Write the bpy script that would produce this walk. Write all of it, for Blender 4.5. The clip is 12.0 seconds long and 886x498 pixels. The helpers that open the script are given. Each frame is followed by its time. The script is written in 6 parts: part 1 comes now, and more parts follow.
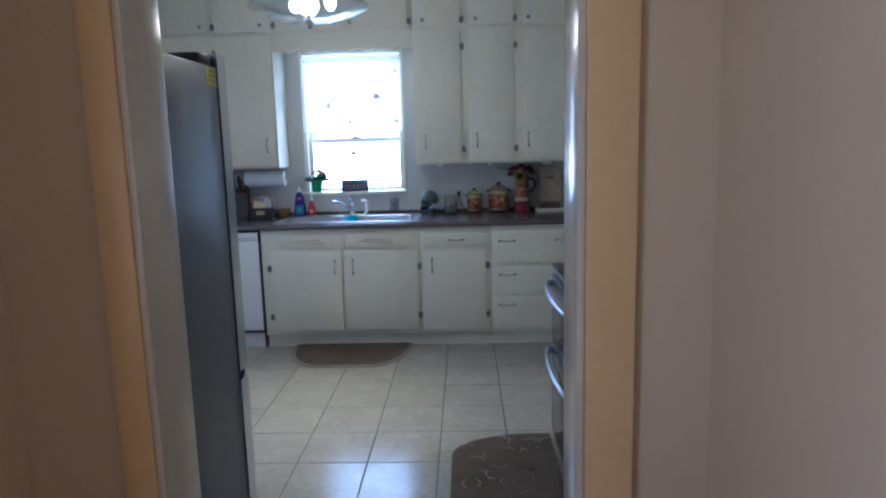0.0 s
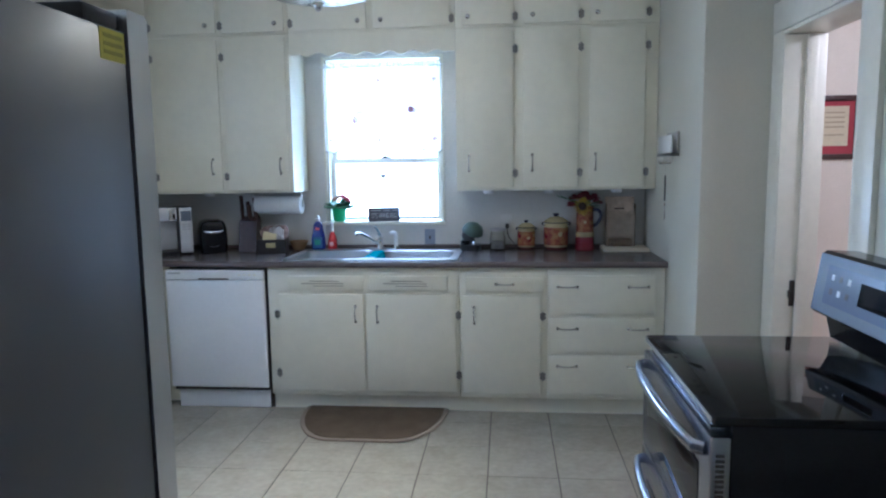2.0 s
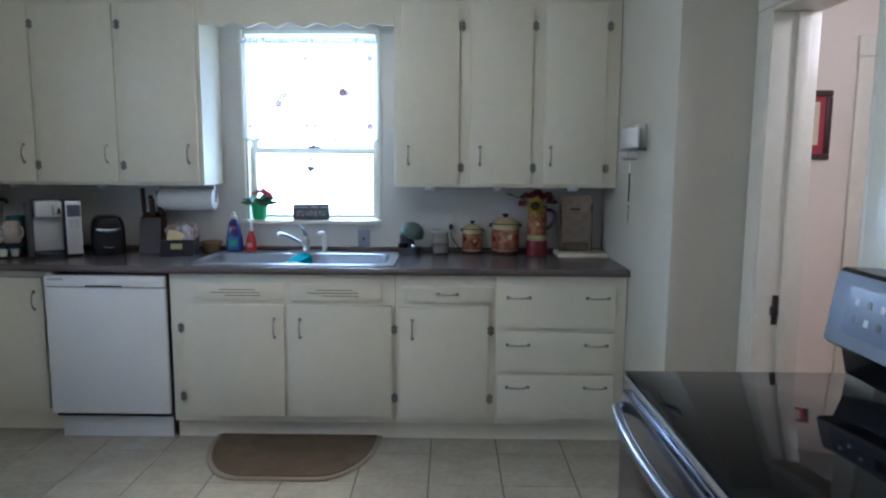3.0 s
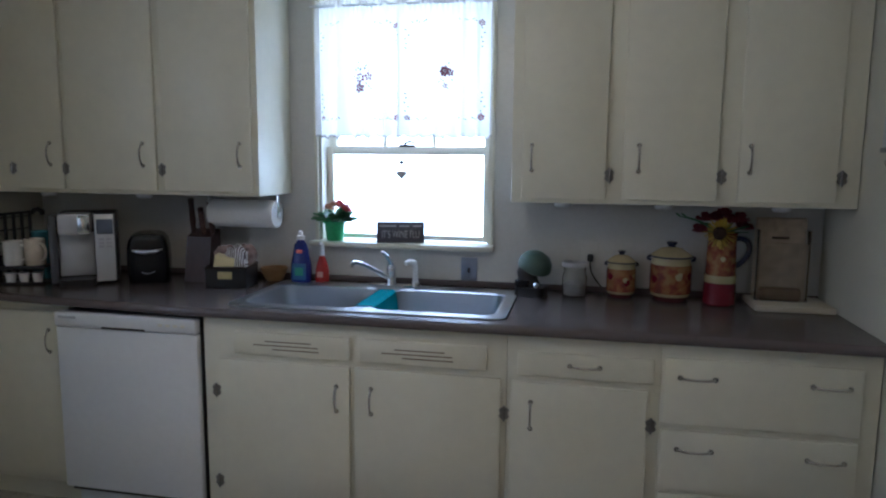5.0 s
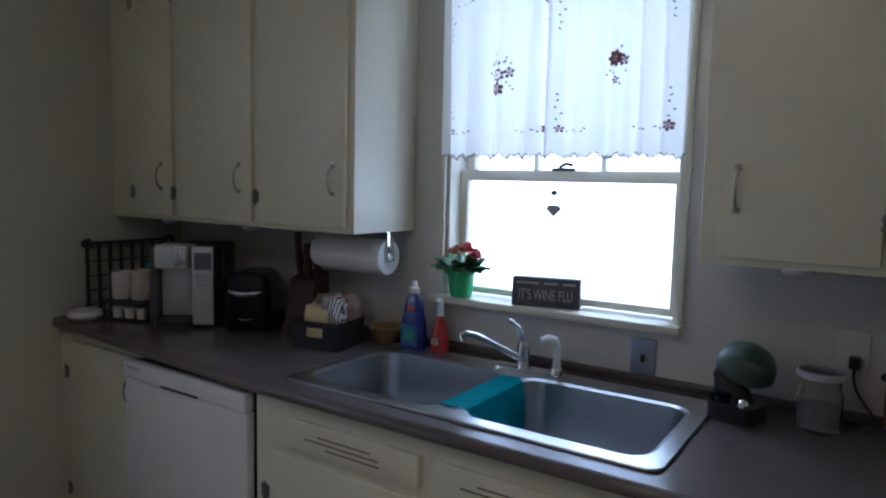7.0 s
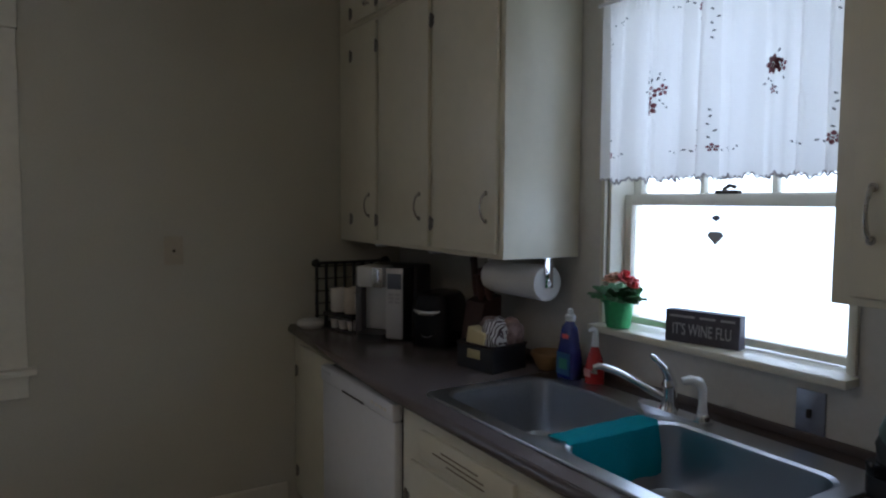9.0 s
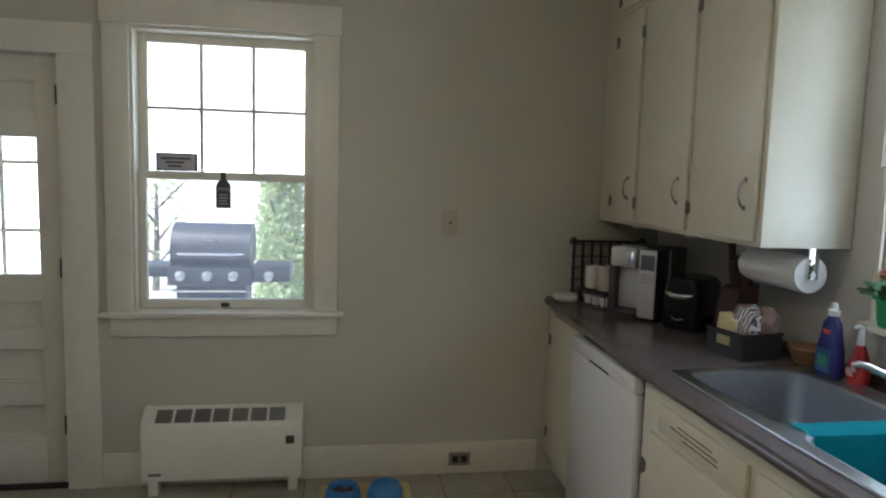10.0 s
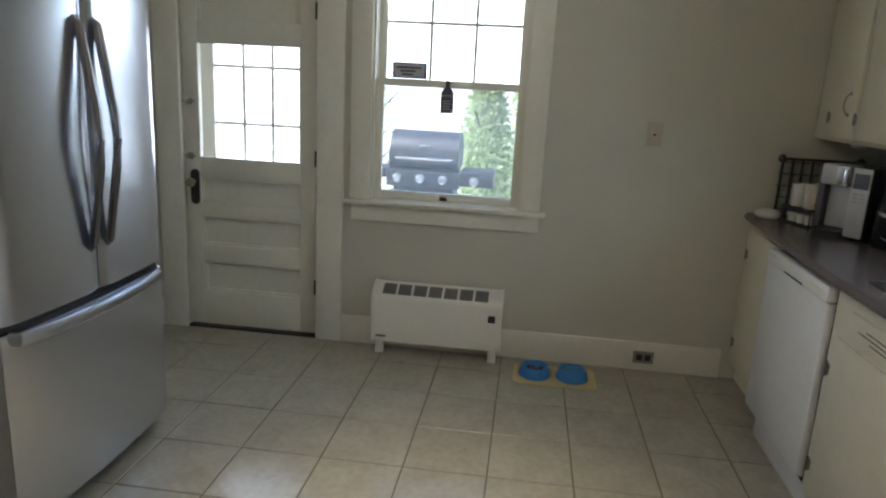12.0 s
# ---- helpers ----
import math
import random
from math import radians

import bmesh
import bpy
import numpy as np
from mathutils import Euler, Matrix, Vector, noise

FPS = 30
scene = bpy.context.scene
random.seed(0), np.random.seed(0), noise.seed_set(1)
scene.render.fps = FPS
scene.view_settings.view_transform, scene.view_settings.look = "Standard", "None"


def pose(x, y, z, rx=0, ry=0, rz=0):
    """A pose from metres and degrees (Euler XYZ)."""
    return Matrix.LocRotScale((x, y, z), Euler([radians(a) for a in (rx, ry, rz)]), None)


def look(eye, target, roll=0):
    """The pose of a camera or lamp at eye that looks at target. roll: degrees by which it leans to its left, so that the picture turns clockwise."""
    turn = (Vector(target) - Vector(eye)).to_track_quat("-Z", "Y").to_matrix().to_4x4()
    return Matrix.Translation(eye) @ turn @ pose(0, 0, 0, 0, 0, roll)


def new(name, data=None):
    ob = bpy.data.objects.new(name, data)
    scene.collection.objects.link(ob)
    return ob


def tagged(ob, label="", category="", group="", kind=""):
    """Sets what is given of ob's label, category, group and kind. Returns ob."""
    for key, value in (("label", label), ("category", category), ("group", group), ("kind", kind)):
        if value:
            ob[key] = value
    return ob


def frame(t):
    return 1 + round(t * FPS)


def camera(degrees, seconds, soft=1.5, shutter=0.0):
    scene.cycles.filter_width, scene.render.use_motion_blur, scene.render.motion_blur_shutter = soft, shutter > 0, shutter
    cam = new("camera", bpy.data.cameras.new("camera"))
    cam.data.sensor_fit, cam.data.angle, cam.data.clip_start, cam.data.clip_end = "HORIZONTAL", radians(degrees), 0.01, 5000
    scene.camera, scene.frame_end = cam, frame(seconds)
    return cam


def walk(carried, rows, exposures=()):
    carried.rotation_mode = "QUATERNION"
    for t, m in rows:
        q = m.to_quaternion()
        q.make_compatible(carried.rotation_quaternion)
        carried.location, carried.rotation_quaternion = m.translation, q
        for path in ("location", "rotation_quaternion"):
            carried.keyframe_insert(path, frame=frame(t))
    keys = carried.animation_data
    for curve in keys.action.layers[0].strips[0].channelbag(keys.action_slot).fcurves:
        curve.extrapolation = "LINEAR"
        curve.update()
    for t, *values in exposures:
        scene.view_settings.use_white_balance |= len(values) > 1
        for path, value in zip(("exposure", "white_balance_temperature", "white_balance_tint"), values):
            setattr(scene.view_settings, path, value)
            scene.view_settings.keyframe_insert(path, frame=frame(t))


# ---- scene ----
cam = camera(66.7, 12.0, soft=2.2)
PATH = [
    (0, (0.191, -0.099, 1.512), (0.121, 1.874, 1.196), -1.5),
    (0.5, (0.171, 0.081, 1.509), (0.012, 2.046, 1.177), 0.4),
    (1, (0.128, 0.277, 1.484), (-0.065, 2.237, 1.132), 0.4),
    (1.5, (0.12, 0.545, 1.487), (-0.008, 2.517, 1.178), 0.0),
    (2, (0.133, 0.822, 1.501), (-0.056, 2.797, 1.255), -0.8),
    (2.5, (0.121, 1.096, 1.479), (-0.011, 3.077, 1.236), -0.0),
    (2.7, (0.128, 1.191, 1.478), (0.111, 3.174, 1.221), 0.4),
    (4.5, (0.099, 2.192, 1.484), (-0.118, 4.165, 1.235), -0.1),
    (5, (0.08, 2.463, 1.504), (-0.312, 4.406, 1.239), 0.5),
    (5.5, (0.042, 2.694, 1.492), (-0.428, 4.62, 1.229), 1.0),
    (6, (0.062, 2.934, 1.482), (-0.464, 4.846, 1.225), 1.2),
    (6.5, (0.127, 3.214, 1.495), (-0.698, 5.022, 1.275), 1.4),
    (8.5, (0.399, 3.817, 1.527), (-1.17, 5.047, 1.365), 0.2),
    (9, (0.53, 3.78, 1.53), (-1.174, 4.818, 1.39), 0.3),
    (9.5, (0.649, 3.786, 1.538), (-1.217, 4.486, 1.373), 1.0),
    (10, (0.735, 3.735, 1.537), (-1.228, 4.05, 1.325), 1.7),
    (10.5, (0.844, 3.659, 1.532), (-1.141, 3.693, 1.285), 1.9),
    (11, (0.936, 3.628, 1.511), (-1.038, 3.607, 1.189), 2.3),
    (11.5, (1.003, 3.627, 1.516), (-0.955, 3.571, 1.114), 2.8),
    (12, (1.073, 3.661, 1.496), (-0.858, 3.431, 1.028), 3.0),
]
EXPOSURES = [(0, 1.7, 4600, 14), (1.0, 2.1, 4600, 14), (2.0, 2.08, 4650, 12), (2.7, 1.92, 4800, 12), (4.5, 1.30, 5100, 14), (6.5, 0.80, 5250, 17), (8.3, 0.05, 5500, 17), (9.0, 0.05, 5700, 17), (9.5, 0.75, 5800, 14), (10.0, 1.3, 5950, 12), (12.0, 1.45, 5800, 10)]
walk(cam, [(t, look(eye, target, roll)) for t, eye, target, roll in PATH], EXPOSURES)

# ---- world, sun, lamps ----
world = bpy.data.worlds.new("sky")
scene.world = world
world.use_nodes = True
wn = world.node_tree
sky = wn.nodes.new("ShaderNodeTexSky")
sky.sky_type = 'NISHITA'
sky.sun_disc = False
sky.sun_elevation, sky.sun_rotation = radians(54), radians(144.5)
wn.links.new(sky.outputs[0], wn.nodes["Background"].inputs[0])
wn.nodes["Background"].inputs[1].default_value = 0.15


def lamp(name, kind, power, m, colour=(1, 1, 1), **kw):
    data = bpy.data.lights.new(name, kind)
    data.energy, data.color = power, colour
    for k, v in kw.items():
        if k == "size":
            data.shape, data.size, data.size_y = 'RECTANGLE', v[0], v[1]
        elif k == "radius":
            data.shadow_soft_size = v
        elif k == "angle":
            data.angle = v
    ob = new(name, data)
    ob.matrix_world = m
    return ob


lamp("sun", 'SUN', 4.0, look((5, -7, 12), (0, 0, 0)), (1.0, 0.95, 0.87), angle=radians(0.6))
lamp("sky_light_north", 'AREA', 8.5, look((-0.70, 5.60, 1.67), (-0.70, 3.5, 1.67)), (0.74, 0.87, 1.0), size=(0.84, 1.12))
lamp("sky_light_west", 'AREA', 2.0, look((-2.785, 3.206, 1.84), (0, 3.206, 1.84)), (0.85, 0.93, 1.0), size=(0.76, 0.62))
lamp("sky_light_door", 'AREA', 1.5, look((-2.782, 2.105, 1.35), (0, 2.105, 1.35)), (0.88, 0.94, 1.0), size=(0.58, 0.70))
lamp("ceiling_bulb_light", 'POINT', 3.2, pose(-0.575, 3.40, 2.20), (1.0, 0.77, 0.46), radius=0.05)
dish_lamp = lamp("ceiling_dish_light", 'SPOT', 27, pose(-0.74, 3.45, 2.085), (1.0, 0.80, 0.52), radius=0.06)
dish_lamp.data.spot_size, dish_lamp.data.spot_blend = radians(66), 1.0
# fill light added to brighten the hall; its window is out of view
lamp("hall_fill_light", 'AREA', 3.5, look((-0.735, -0.50, 1.58), (0.6, -0.50, 1.58)), (1.0, 0.90, 0.82), size=(0.80, 1.10))
# fill added for the warm light in the side hall, source unknown
lamp("side_hall_fill_light", 'POINT', 9, pose(2.3, 3.6, 2.3), (1.0, 0.85, 0.76), radius=0.08)


# ---- materials ----
def mat(name, colour, rough=0.5, metal=0.0, grain=60.0, var=0.08, bump=0.08, blotch=3.0, stretch=None, coat=0.0, island=0.0, spec=0.5):
    """Painted or raw surface: base colour varied at two scales, rough and bumpy at the finer one."""
    m = bpy.data.materials.new(name)
    m.use_nodes = True
    nt = m.node_tree
    b = nt.nodes["Principled BSDF"]
    tc = nt.nodes.new("ShaderNodeNewGeometry")
    src = tc.outputs["Position"]
    if stretch:
        mp = nt.nodes.new("ShaderNodeMapping")
        mp.inputs["Scale"].default_value = stretch
        nt.links.new(src, mp.inputs["Vector"])
        src = mp.outputs[0]
    fine = nt.nodes.new("ShaderNodeTexNoise")
    fine.inputs["Scale"].default_value, fine.inputs["Detail"].default_value = grain, 4
    wide = nt.nodes.new("ShaderNodeTexNoise")
    wide.inputs["Scale"].default_value, wide.inputs["Detail"].default_value = blotch, 3
    nt.links.new(src, fine.inputs["Vector"])
    nt.links.new(tc.outputs["Position"], wide.inputs["Vector"])
    add = nt.nodes.new("ShaderNodeMath")
    add.operation = 'ADD'
    nt.links.new(fine.outputs["Fac"], add.inputs[0])
    nt.links.new(wide.outputs["Fac"], add.inputs[1])
    top = add.outputs[0]
    if island:
        oi = nt.nodes.new("ShaderNodeObjectInfo")
        ma = nt.nodes.new("ShaderNodeMath")
        ma.operation = 'MULTIPLY_ADD'
        ma.inputs[1].default_value = island
        nt.links.new(oi.outputs["Random"], ma.inputs[0])
        nt.links.new(top, ma.inputs[2])
        top = ma.outputs[0]
    ramp = nt.nodes.new("ShaderNodeMapRange")
    ramp.clamp = False
    ramp.inputs["From Min"].default_value, ramp.inputs["From Max"].default_value = 0.6, 1.4 + island
    ramp.inputs["To Min"].default_value, ramp.inputs["To Max"].default_value = 1 - var, 1 + var
    nt.links.new(top, ramp.inputs["Value"])
    mul = nt.nodes.new("ShaderNodeVectorMath")
    mul.operation = 'SCALE'
    mul.inputs[0].default_value = colour
    nt.links.new(ramp.outputs[0], mul.inputs["Scale"])
    nt.links.new(mul.outputs[0], b.inputs["Base Color"])
    b.inputs["Roughness"].default_value = rough
    b.inputs["Metallic"].default_value = metal
    b.inputs["Coat Weight"].default_value = coat
    b.inputs["Specular IOR Level"].default_value = spec
    if bump:
        bp = nt.nodes.new("ShaderNodeBump")
        bp.inputs["Strength"].default_value, bp.inputs["Distance"].default_value = bump, 0.004
        nt.links.new(fine.outputs["Fac"], bp.inputs["Height"])
        nt.links.new(bp.outputs[0], b.inputs["Normal"])
    return m


def glow(name, colour, strength):
    m = mat(name, colour, 0.5)
    b = m.node_tree.nodes["Principled BSDF"]
    b.inputs["Emission Color"].default_value = (*colour, 1)
    b.inputs["Emission Strength"].default_value = strength
    return m


def glass(name, colour=(1, 1, 1), rough=0.0, ior=1.45):
    m = mat(name, colour, rough, bump=0, var=0.0)
    b = m.node_tree.nodes["Principled BSDF"]
    b.inputs["Transmission Weight"].default_value = 1.0
    b.inputs["IOR"].default_value = ior
    return m


WALL = mat("wall_paint", (0.565, 0.545, 0.455), 0.42, grain=90, var=0.04, bump=0.12)
WALL_COOL = mat("backsplash_paint", (0.66, 0.645, 0.61), 0.24, grain=70, var=0.05, bump=0.10)
HALL = mat("hall_paint", (0.64, 0.505, 0.35), 0.30, grain=90, var=0.02, bump=0.15)
PINK = mat("side_hall_paint", (0.80, 0.72, 0.63), 0.5, grain=90, var=0.04, bump=0.1)
CEIL = mat("ceiling_paint", (0.78, 0.77, 0.73), 0.8, grain=120, var=0.03, bump=0.2)
TRIM = mat("cream_trim_paint", (0.76, 0.73, 0.62), 0.32, grain=30, var=0.05, bump=0.10, blotch=6)
CASING = mat("tan_casing_paint", (0.72, 0.50, 0.24), 0.35, grain=30, var=0.05, bump=0.08)
JAMB = mat("jamb_gloss_paint", (0.64, 0.57, 0.46), 0.20, grain=30, var=0.04, bump=0.06)
CAB = mat("cabinet_cream_paint", (0.77, 0.735, 0.60), 0.36, grain=22, var=0.05, bump=0.10, blotch=5, island=0.2)
# brown that puts the shade inside the vent slots into colour
SLOT = mat("shadowed_slot", (0.22, 0.17, 0.11), 0.9, bump=0)
FASCIA = mat("fascia_steel", (0.17, 0.175, 0.19), 0.5, 1.0, grain=60, var=0.04, bump=0.0)
# near black that holds the shade of gaps and slots in its colour
GAP = mat("dark_gap", (0.05, 0.045, 0.04), 0.9, bump=0)
COUNTER = mat("brown_laminate", (0.128, 0.106, 0.104), 0.25, grain=420, var=0.12, bump=0.02, blotch=1.2)
STEEL = mat("brushed_steel", (0.70, 0.72, 0.78), 0.26, 1.0, grain=60, var=0.04, bump=0.0, blotch=1.0, stretch=(40, 40, 1))
SINK = mat("sink_steel", (0.50, 0.51, 0.53), 0.28, 1.0, grain=80, var=0.08, bump=0.0, stretch=(20, 1, 1))
CHROME = mat("chrome", (0.80, 0.81, 0.83), 0.09, 1.0, grain=50, var=0.05, bump=0.0)
HINGE = mat("tarnished_hinge", (0.26, 0.245, 0.23), 0.38, 0.9, grain=90, var=0.25, bump=0.05)
PULL = mat("worn_chrome_pull", (0.60, 0.58, 0.55), 0.26, 1.0, grain=90, var=0.15, bump=0.03)
IRON = mat("dark_bronze", (0.06, 0.05, 0.045), 0.45, 0.7, grain=80, var=0.3, bump=0.1)
FRIDGE_SIDE = mat("fridge_side_grey", (0.115, 0.12, 0.135), 0.42, grain=350, var=0.06, bump=0.12)
BLACK = mat("black_enamel", (0.010, 0.010, 0.012), 0.22, grain=90, var=0.2, bump=0.02, spec=0.3)
BLACKGLASS = mat("black_glass", (0.006, 0.006, 0.008), 0.05, bump=0, spec=0.35)
PLASTIC_K = mat("black_plastic", (0.02, 0.02, 0.022), 0.35, grain=200, var=0.2, bump=0.05)
WHITE = mat("white_enamel", (0.80, 0.81, 0.83), 0.22, grain=40, var=0.03, bump=0.02)
IVORY = mat("ivory_enamel", (0.76, 0.73, 0.64), 0.34, grain=60, var=0.05, bump=0.03)
RUG = mat("brown_rug", (0.11, 0.078, 0.046), 0.95, grain=160, var=0.3, bump=0.6, blotch=9)
TILE = mat("floor_tile", (0.385, 0.355, 0.29), 0.17, grain=30, var=0.20, bump=0.03, blotch=7, island=0.25)
GROUT = mat("floor_grout", (0.10, 0.09, 0.08), 0.9, grain=90, var=0.25, bump=0.3)
WOOD_HALL = mat("hall_floorboards", (0.24, 0.14, 0.08), 0.4, grain=12, var=0.2, stretch=(12, 1, 1))
GLASS = glass("window_glass")
# glass with a translucent share that stands for bright haze over the view
HAZE_GLASS = glass("hazed_window_glass")
st_ = HAZE_GLASS.node_tree
haze_ = st_.nodes.new("ShaderNodeBsdfTranslucent")
haze_.inputs[0].default_value = (0.93, 0.96, 0.98, 1)
mix_ = st_.nodes.new("ShaderNodeMixShader")
mix_.inputs[0].default_value = 0.12
st_.links.new(st_.nodes["Principled BSDF"].outputs[0], mix_.inputs[1])
st_.links.new(haze_.outputs[0], mix_.inputs[2])
st_.links.new(mix_.outputs[0], st_.nodes["Material Output"].inputs[0])
bs = STEEL.node_tree.nodes["Principled BSDF"]
bs.inputs["Anisotropic"].default_value, bs.inputs["Anisotropic Rotation"].default_value = 0.7, 0.25
tg_ = STEEL.node_tree.nodes.new("ShaderNodeTangent")
tg_.direction_type, tg_.axis = 'RADIAL', 'Z'
STEEL.node_tree.links.new(tg_.outputs[0], bs.inputs["Tangent"])


# ---- mesh helpers ----
def box(bm, x0, x1, y0, y1, z0, z1, bev=0.0):
    x0, x1 = min(x0, x1), max(x0, x1)
    y0, y1 = min(y0, y1), max(y0, y1)
    z0, z1 = min(z0, z1), max(z0, z1)
    r = bmesh.ops.create_cube(bm, size=1, matrix=Matrix.Translation(((x0 + x1) / 2, (y0 + y1) / 2, (z0 + z1) / 2)) @ Matrix.Diagonal((x1 - x0, y1 - y0, z1 - z0, 1)))
    if bev:
        edges = list({e for v in r["verts"] for e in v.link_edges})
        bmesh.ops.bevel(bm, geom=edges, offset=bev, segments=2, profile=0.5, affect='EDGES')
    return bm


def lathe(bm, profile, c=(0, 0, 0), seg=24, axis='Z'):
    """Turn (radius, height) pairs round an upright axis through c."""
    rings = []
    for r, h in profile:
        ring = []
        for i in range(seg):
            a = 2 * math.pi * i / seg
            p = Vector((r * math.cos(a), r * math.sin(a), h))
            if axis == 'X':
                p = Vector((p.z, p.x, p.y))
            elif axis == 'Y':
                p = Vector((p.x, p.z, p.y))
            ring.append(bm.verts.new(p + Vector(c)))
        rings.append(ring)
    for a, b in zip(rings, rings[1:]):
        for i in range(seg):
            bm.faces.new((a[i], a[(i + 1) % seg], b[(i + 1) % seg], b[i]))
    bm.faces.new(list(reversed(rings[0])))
    bm.faces.new(rings[-1])
    return bm


def tube(bm, pts, r, seg=10, squash=1.0):
    """A round bar along points; r may be one number or one for each point."""
    pts = [Vector(p) for p in pts]
    rs = r if isinstance(r, (list, tuple)) else [r] * len(pts)
    rings = []
    up = Vector((0.13, 0.21, 0.97))
    for i, p in enumerate(pts):
        d = (pts[min(i + 1, len(pts) - 1)] - pts[max(i - 1, 0)]).normalized()
        s = d.cross(up)
        if s.length < 0.2:
            s = d.cross(Vector((1, 0, 0)))
        s.normalize()
        n = s.cross(d).normalized()
        rings.append([bm.verts.new(p + rs[i] * (math.cos(2 * math.pi * k / seg) * s + squash * math.sin(2 * math.pi * k / seg) * n)) for k in range(seg)])
    for a, b in zip(rings, rings[1:]):
        for k in range(seg):
            bm.faces.new((a[k], a[(k + 1) % seg], b[(k + 1) % seg], b[k]))
    bm.faces.new(list(reversed(rings[0])))
    bm.faces.new(rings[-1])
    return bm


def slab(bm, outline, z0, z1):
    """A flat plate with the given outline of (x, y) points."""
    lo = [bm.verts.new((x, y, z0)) for x, y in outline]
    hi = [bm.verts.new((x, y, z1)) for x, y in outline]
    bm.faces.new(list(reversed(lo)))
    bm.faces.new(hi)
    n = len(lo)
    for i in range(n):
        bm.faces.new((lo[i], lo[(i + 1) % n], hi[(i + 1) % n], hi[i]))
    return bm


def bez(a, b, c, d, n=8):
    a, b, c, d = (Vector(p) for p in (a, b, c, d))
    return [a * (1 - t) ** 3 + b * 3 * t * (1 - t) ** 2 + c * 3 * t * t * (1 - t) + d * t ** 3 for t in (i / n for i in range(n + 1))]


def mesh(name, bm, material, smooth=True):
    bmesh.ops.recalc_face_normals(bm, faces=bm.faces[:])
    me = bpy.data.meshes.new(name)
    bm.to_mesh(me)
    bm.free()
    me.materials.append(material)
    if smooth:
        me.shade_smooth()
        me.set_sharp_from_angle(angle=radians(35))
    return me


def thing(name, at, label, category, group="", rz=0.0):
    e = new(name)
    e.empty_display_size = 0.05
    e.matrix_world = pose(*at, 0, 0, rz)
    return tagged(e, label, category, group)


def part(name, bm, material, parent, label="", local=False):
    """One mesh under a thing or a part; its points are in the world, or local to the thing."""
    top = parent
    while top.parent:
        top = top.parent
    if not local:
        bm.transform(Matrix.Translation(-top.location))
    ob = new(name, mesh(name, bm, material))
    ob.parent = parent
    return tagged(ob, label)


def bpart(name, dims, material, parent, bev=0.003, label="", local=False):
    return part(name, box(bmesh.new(), *dims, bev), material, parent, label, local)


def solid(name, dims, material, label, category, kind="structure", bev=0.0):
    return tagged(new(name, mesh(name, box(bmesh.new(), *dims, bev), material)), label, category, kind=kind)


def wall_with_holes(name, axis, p0, p1, a0, a1, z0, z1, holes, material, label):
    """A wall between planes p0 and p1 of an axis, from a0 to a1 along the other, with openings (a, b, low, high)."""
    bm = bmesh.new()

    def piece(a, b, lo, hi):
        if b - a > 1e-4 and hi - lo > 1e-4:
            box(bm, *((p0, p1, a, b) if axis == 'x' else (a, b, p0, p1)), lo, hi)
    cur = a0
    for a, b, lo, hi in sorted(holes):
        piece(cur, a, z0, z1)
        piece(a, b, z0, lo)
        piece(a, b, hi, z1)
        cur = b
    piece(cur, a1, z0, z1)
    return tagged(new(name, mesh(name, bm, material, False)), label, "wall", kind="structure")


# ---- structure ----
CEILING = 2.74
XW, XE, XQ, YN, YS = -2.60, 1.05, 1.375, 5.42, 1.24      # kitchen: west wall, east wall beside the counter and behind the stove, north wall, south wall
wall_with_holes("wall_north", 'y', YN, YN + 0.16, XW - 0.18, 3.82, 0, CEILING, [(-1.102, -0.304, 1.105, 2.24)], WALL_COOL, "pale grey painted kitchen wall round the sink window")
wall_with_holes("wall_west", 'x', XW - 0.18, XW, YS - 0.14, YN, 0, CEILING, [(1.68, 2.495, 0, 2.04), (2.795, 3.628, 0.850, 2.185)], WALL, "grey beige painted wall with back door and window")
wall_with_holes("wall_south", 'y', 1.136, YS, XW, XQ, 0, CEILING, [(-0.415, 0.403, 0, 2.08)], WALL, "grey beige painted wall with the hall doorway")
wall_with_holes("wall_south_hall_side", 'y', 1.118, 1.135, -0.80, 0.80, 0, CEILING, [(-0.415, 0.403, 0, 2.08)], HALL, "warm beige painted hall wall round the doorway")
solid("wall_east_chase", (XE, 1.52, 4.14, YN, 0, CEILING), WALL, "grey beige painted wall beside the counter end", "wall")
wall_with_holes("wall_east", 'x', XQ, 1.52, 1.12, 4.14, 0, CEILING, [(3.34, 4.03, 0, 2.075)], WALL, "grey beige painted wall behind the stove", )
solid("ceiling", (XW - 0.18, 3.82, -1.83, YN + 0.16, CEILING, CEILING + 0.1), CEIL, "white painted plaster ceiling", "ceiling")
solid("wall_hall_east", (0.64, 0.76, -1.7, 1.117, 0, CEILING), HALL, "warm beige painted hall wall", "wall")
# the opening in this wall is added to let in the hall fill light
wall_with_holes("wall_hall_west", 'x', -0.80, -0.68, -1.70, 1.117, 0, CEILING, [(-0.92, -0.08, 1.02, 2.14)], HALL, "warm beige painted hall wall with an opening added for the fill light")
solid("wall_hall_south", (-0.80, 0.76, -1.82, -1.70, 0, CEILING), HALL, "warm beige painted hall wall", "wall")
solid("wall_side_hall_east", (3.70, 3.82, 1.6, YN, 0, CEILING), PINK, "pale pink painted side hall wall", "wall")
solid("wall_side_hall_south", (1.52, 3.70, 1.6, 1.72, 0, CEILING), PINK, "pale pink painted side hall wall", "wall")
solid("floor_side_hall", (1.402, 3.70, 1.6, YN, -0.08, -0.0045), WOOD_HALL, "brown wooden side hall floor", "floor")
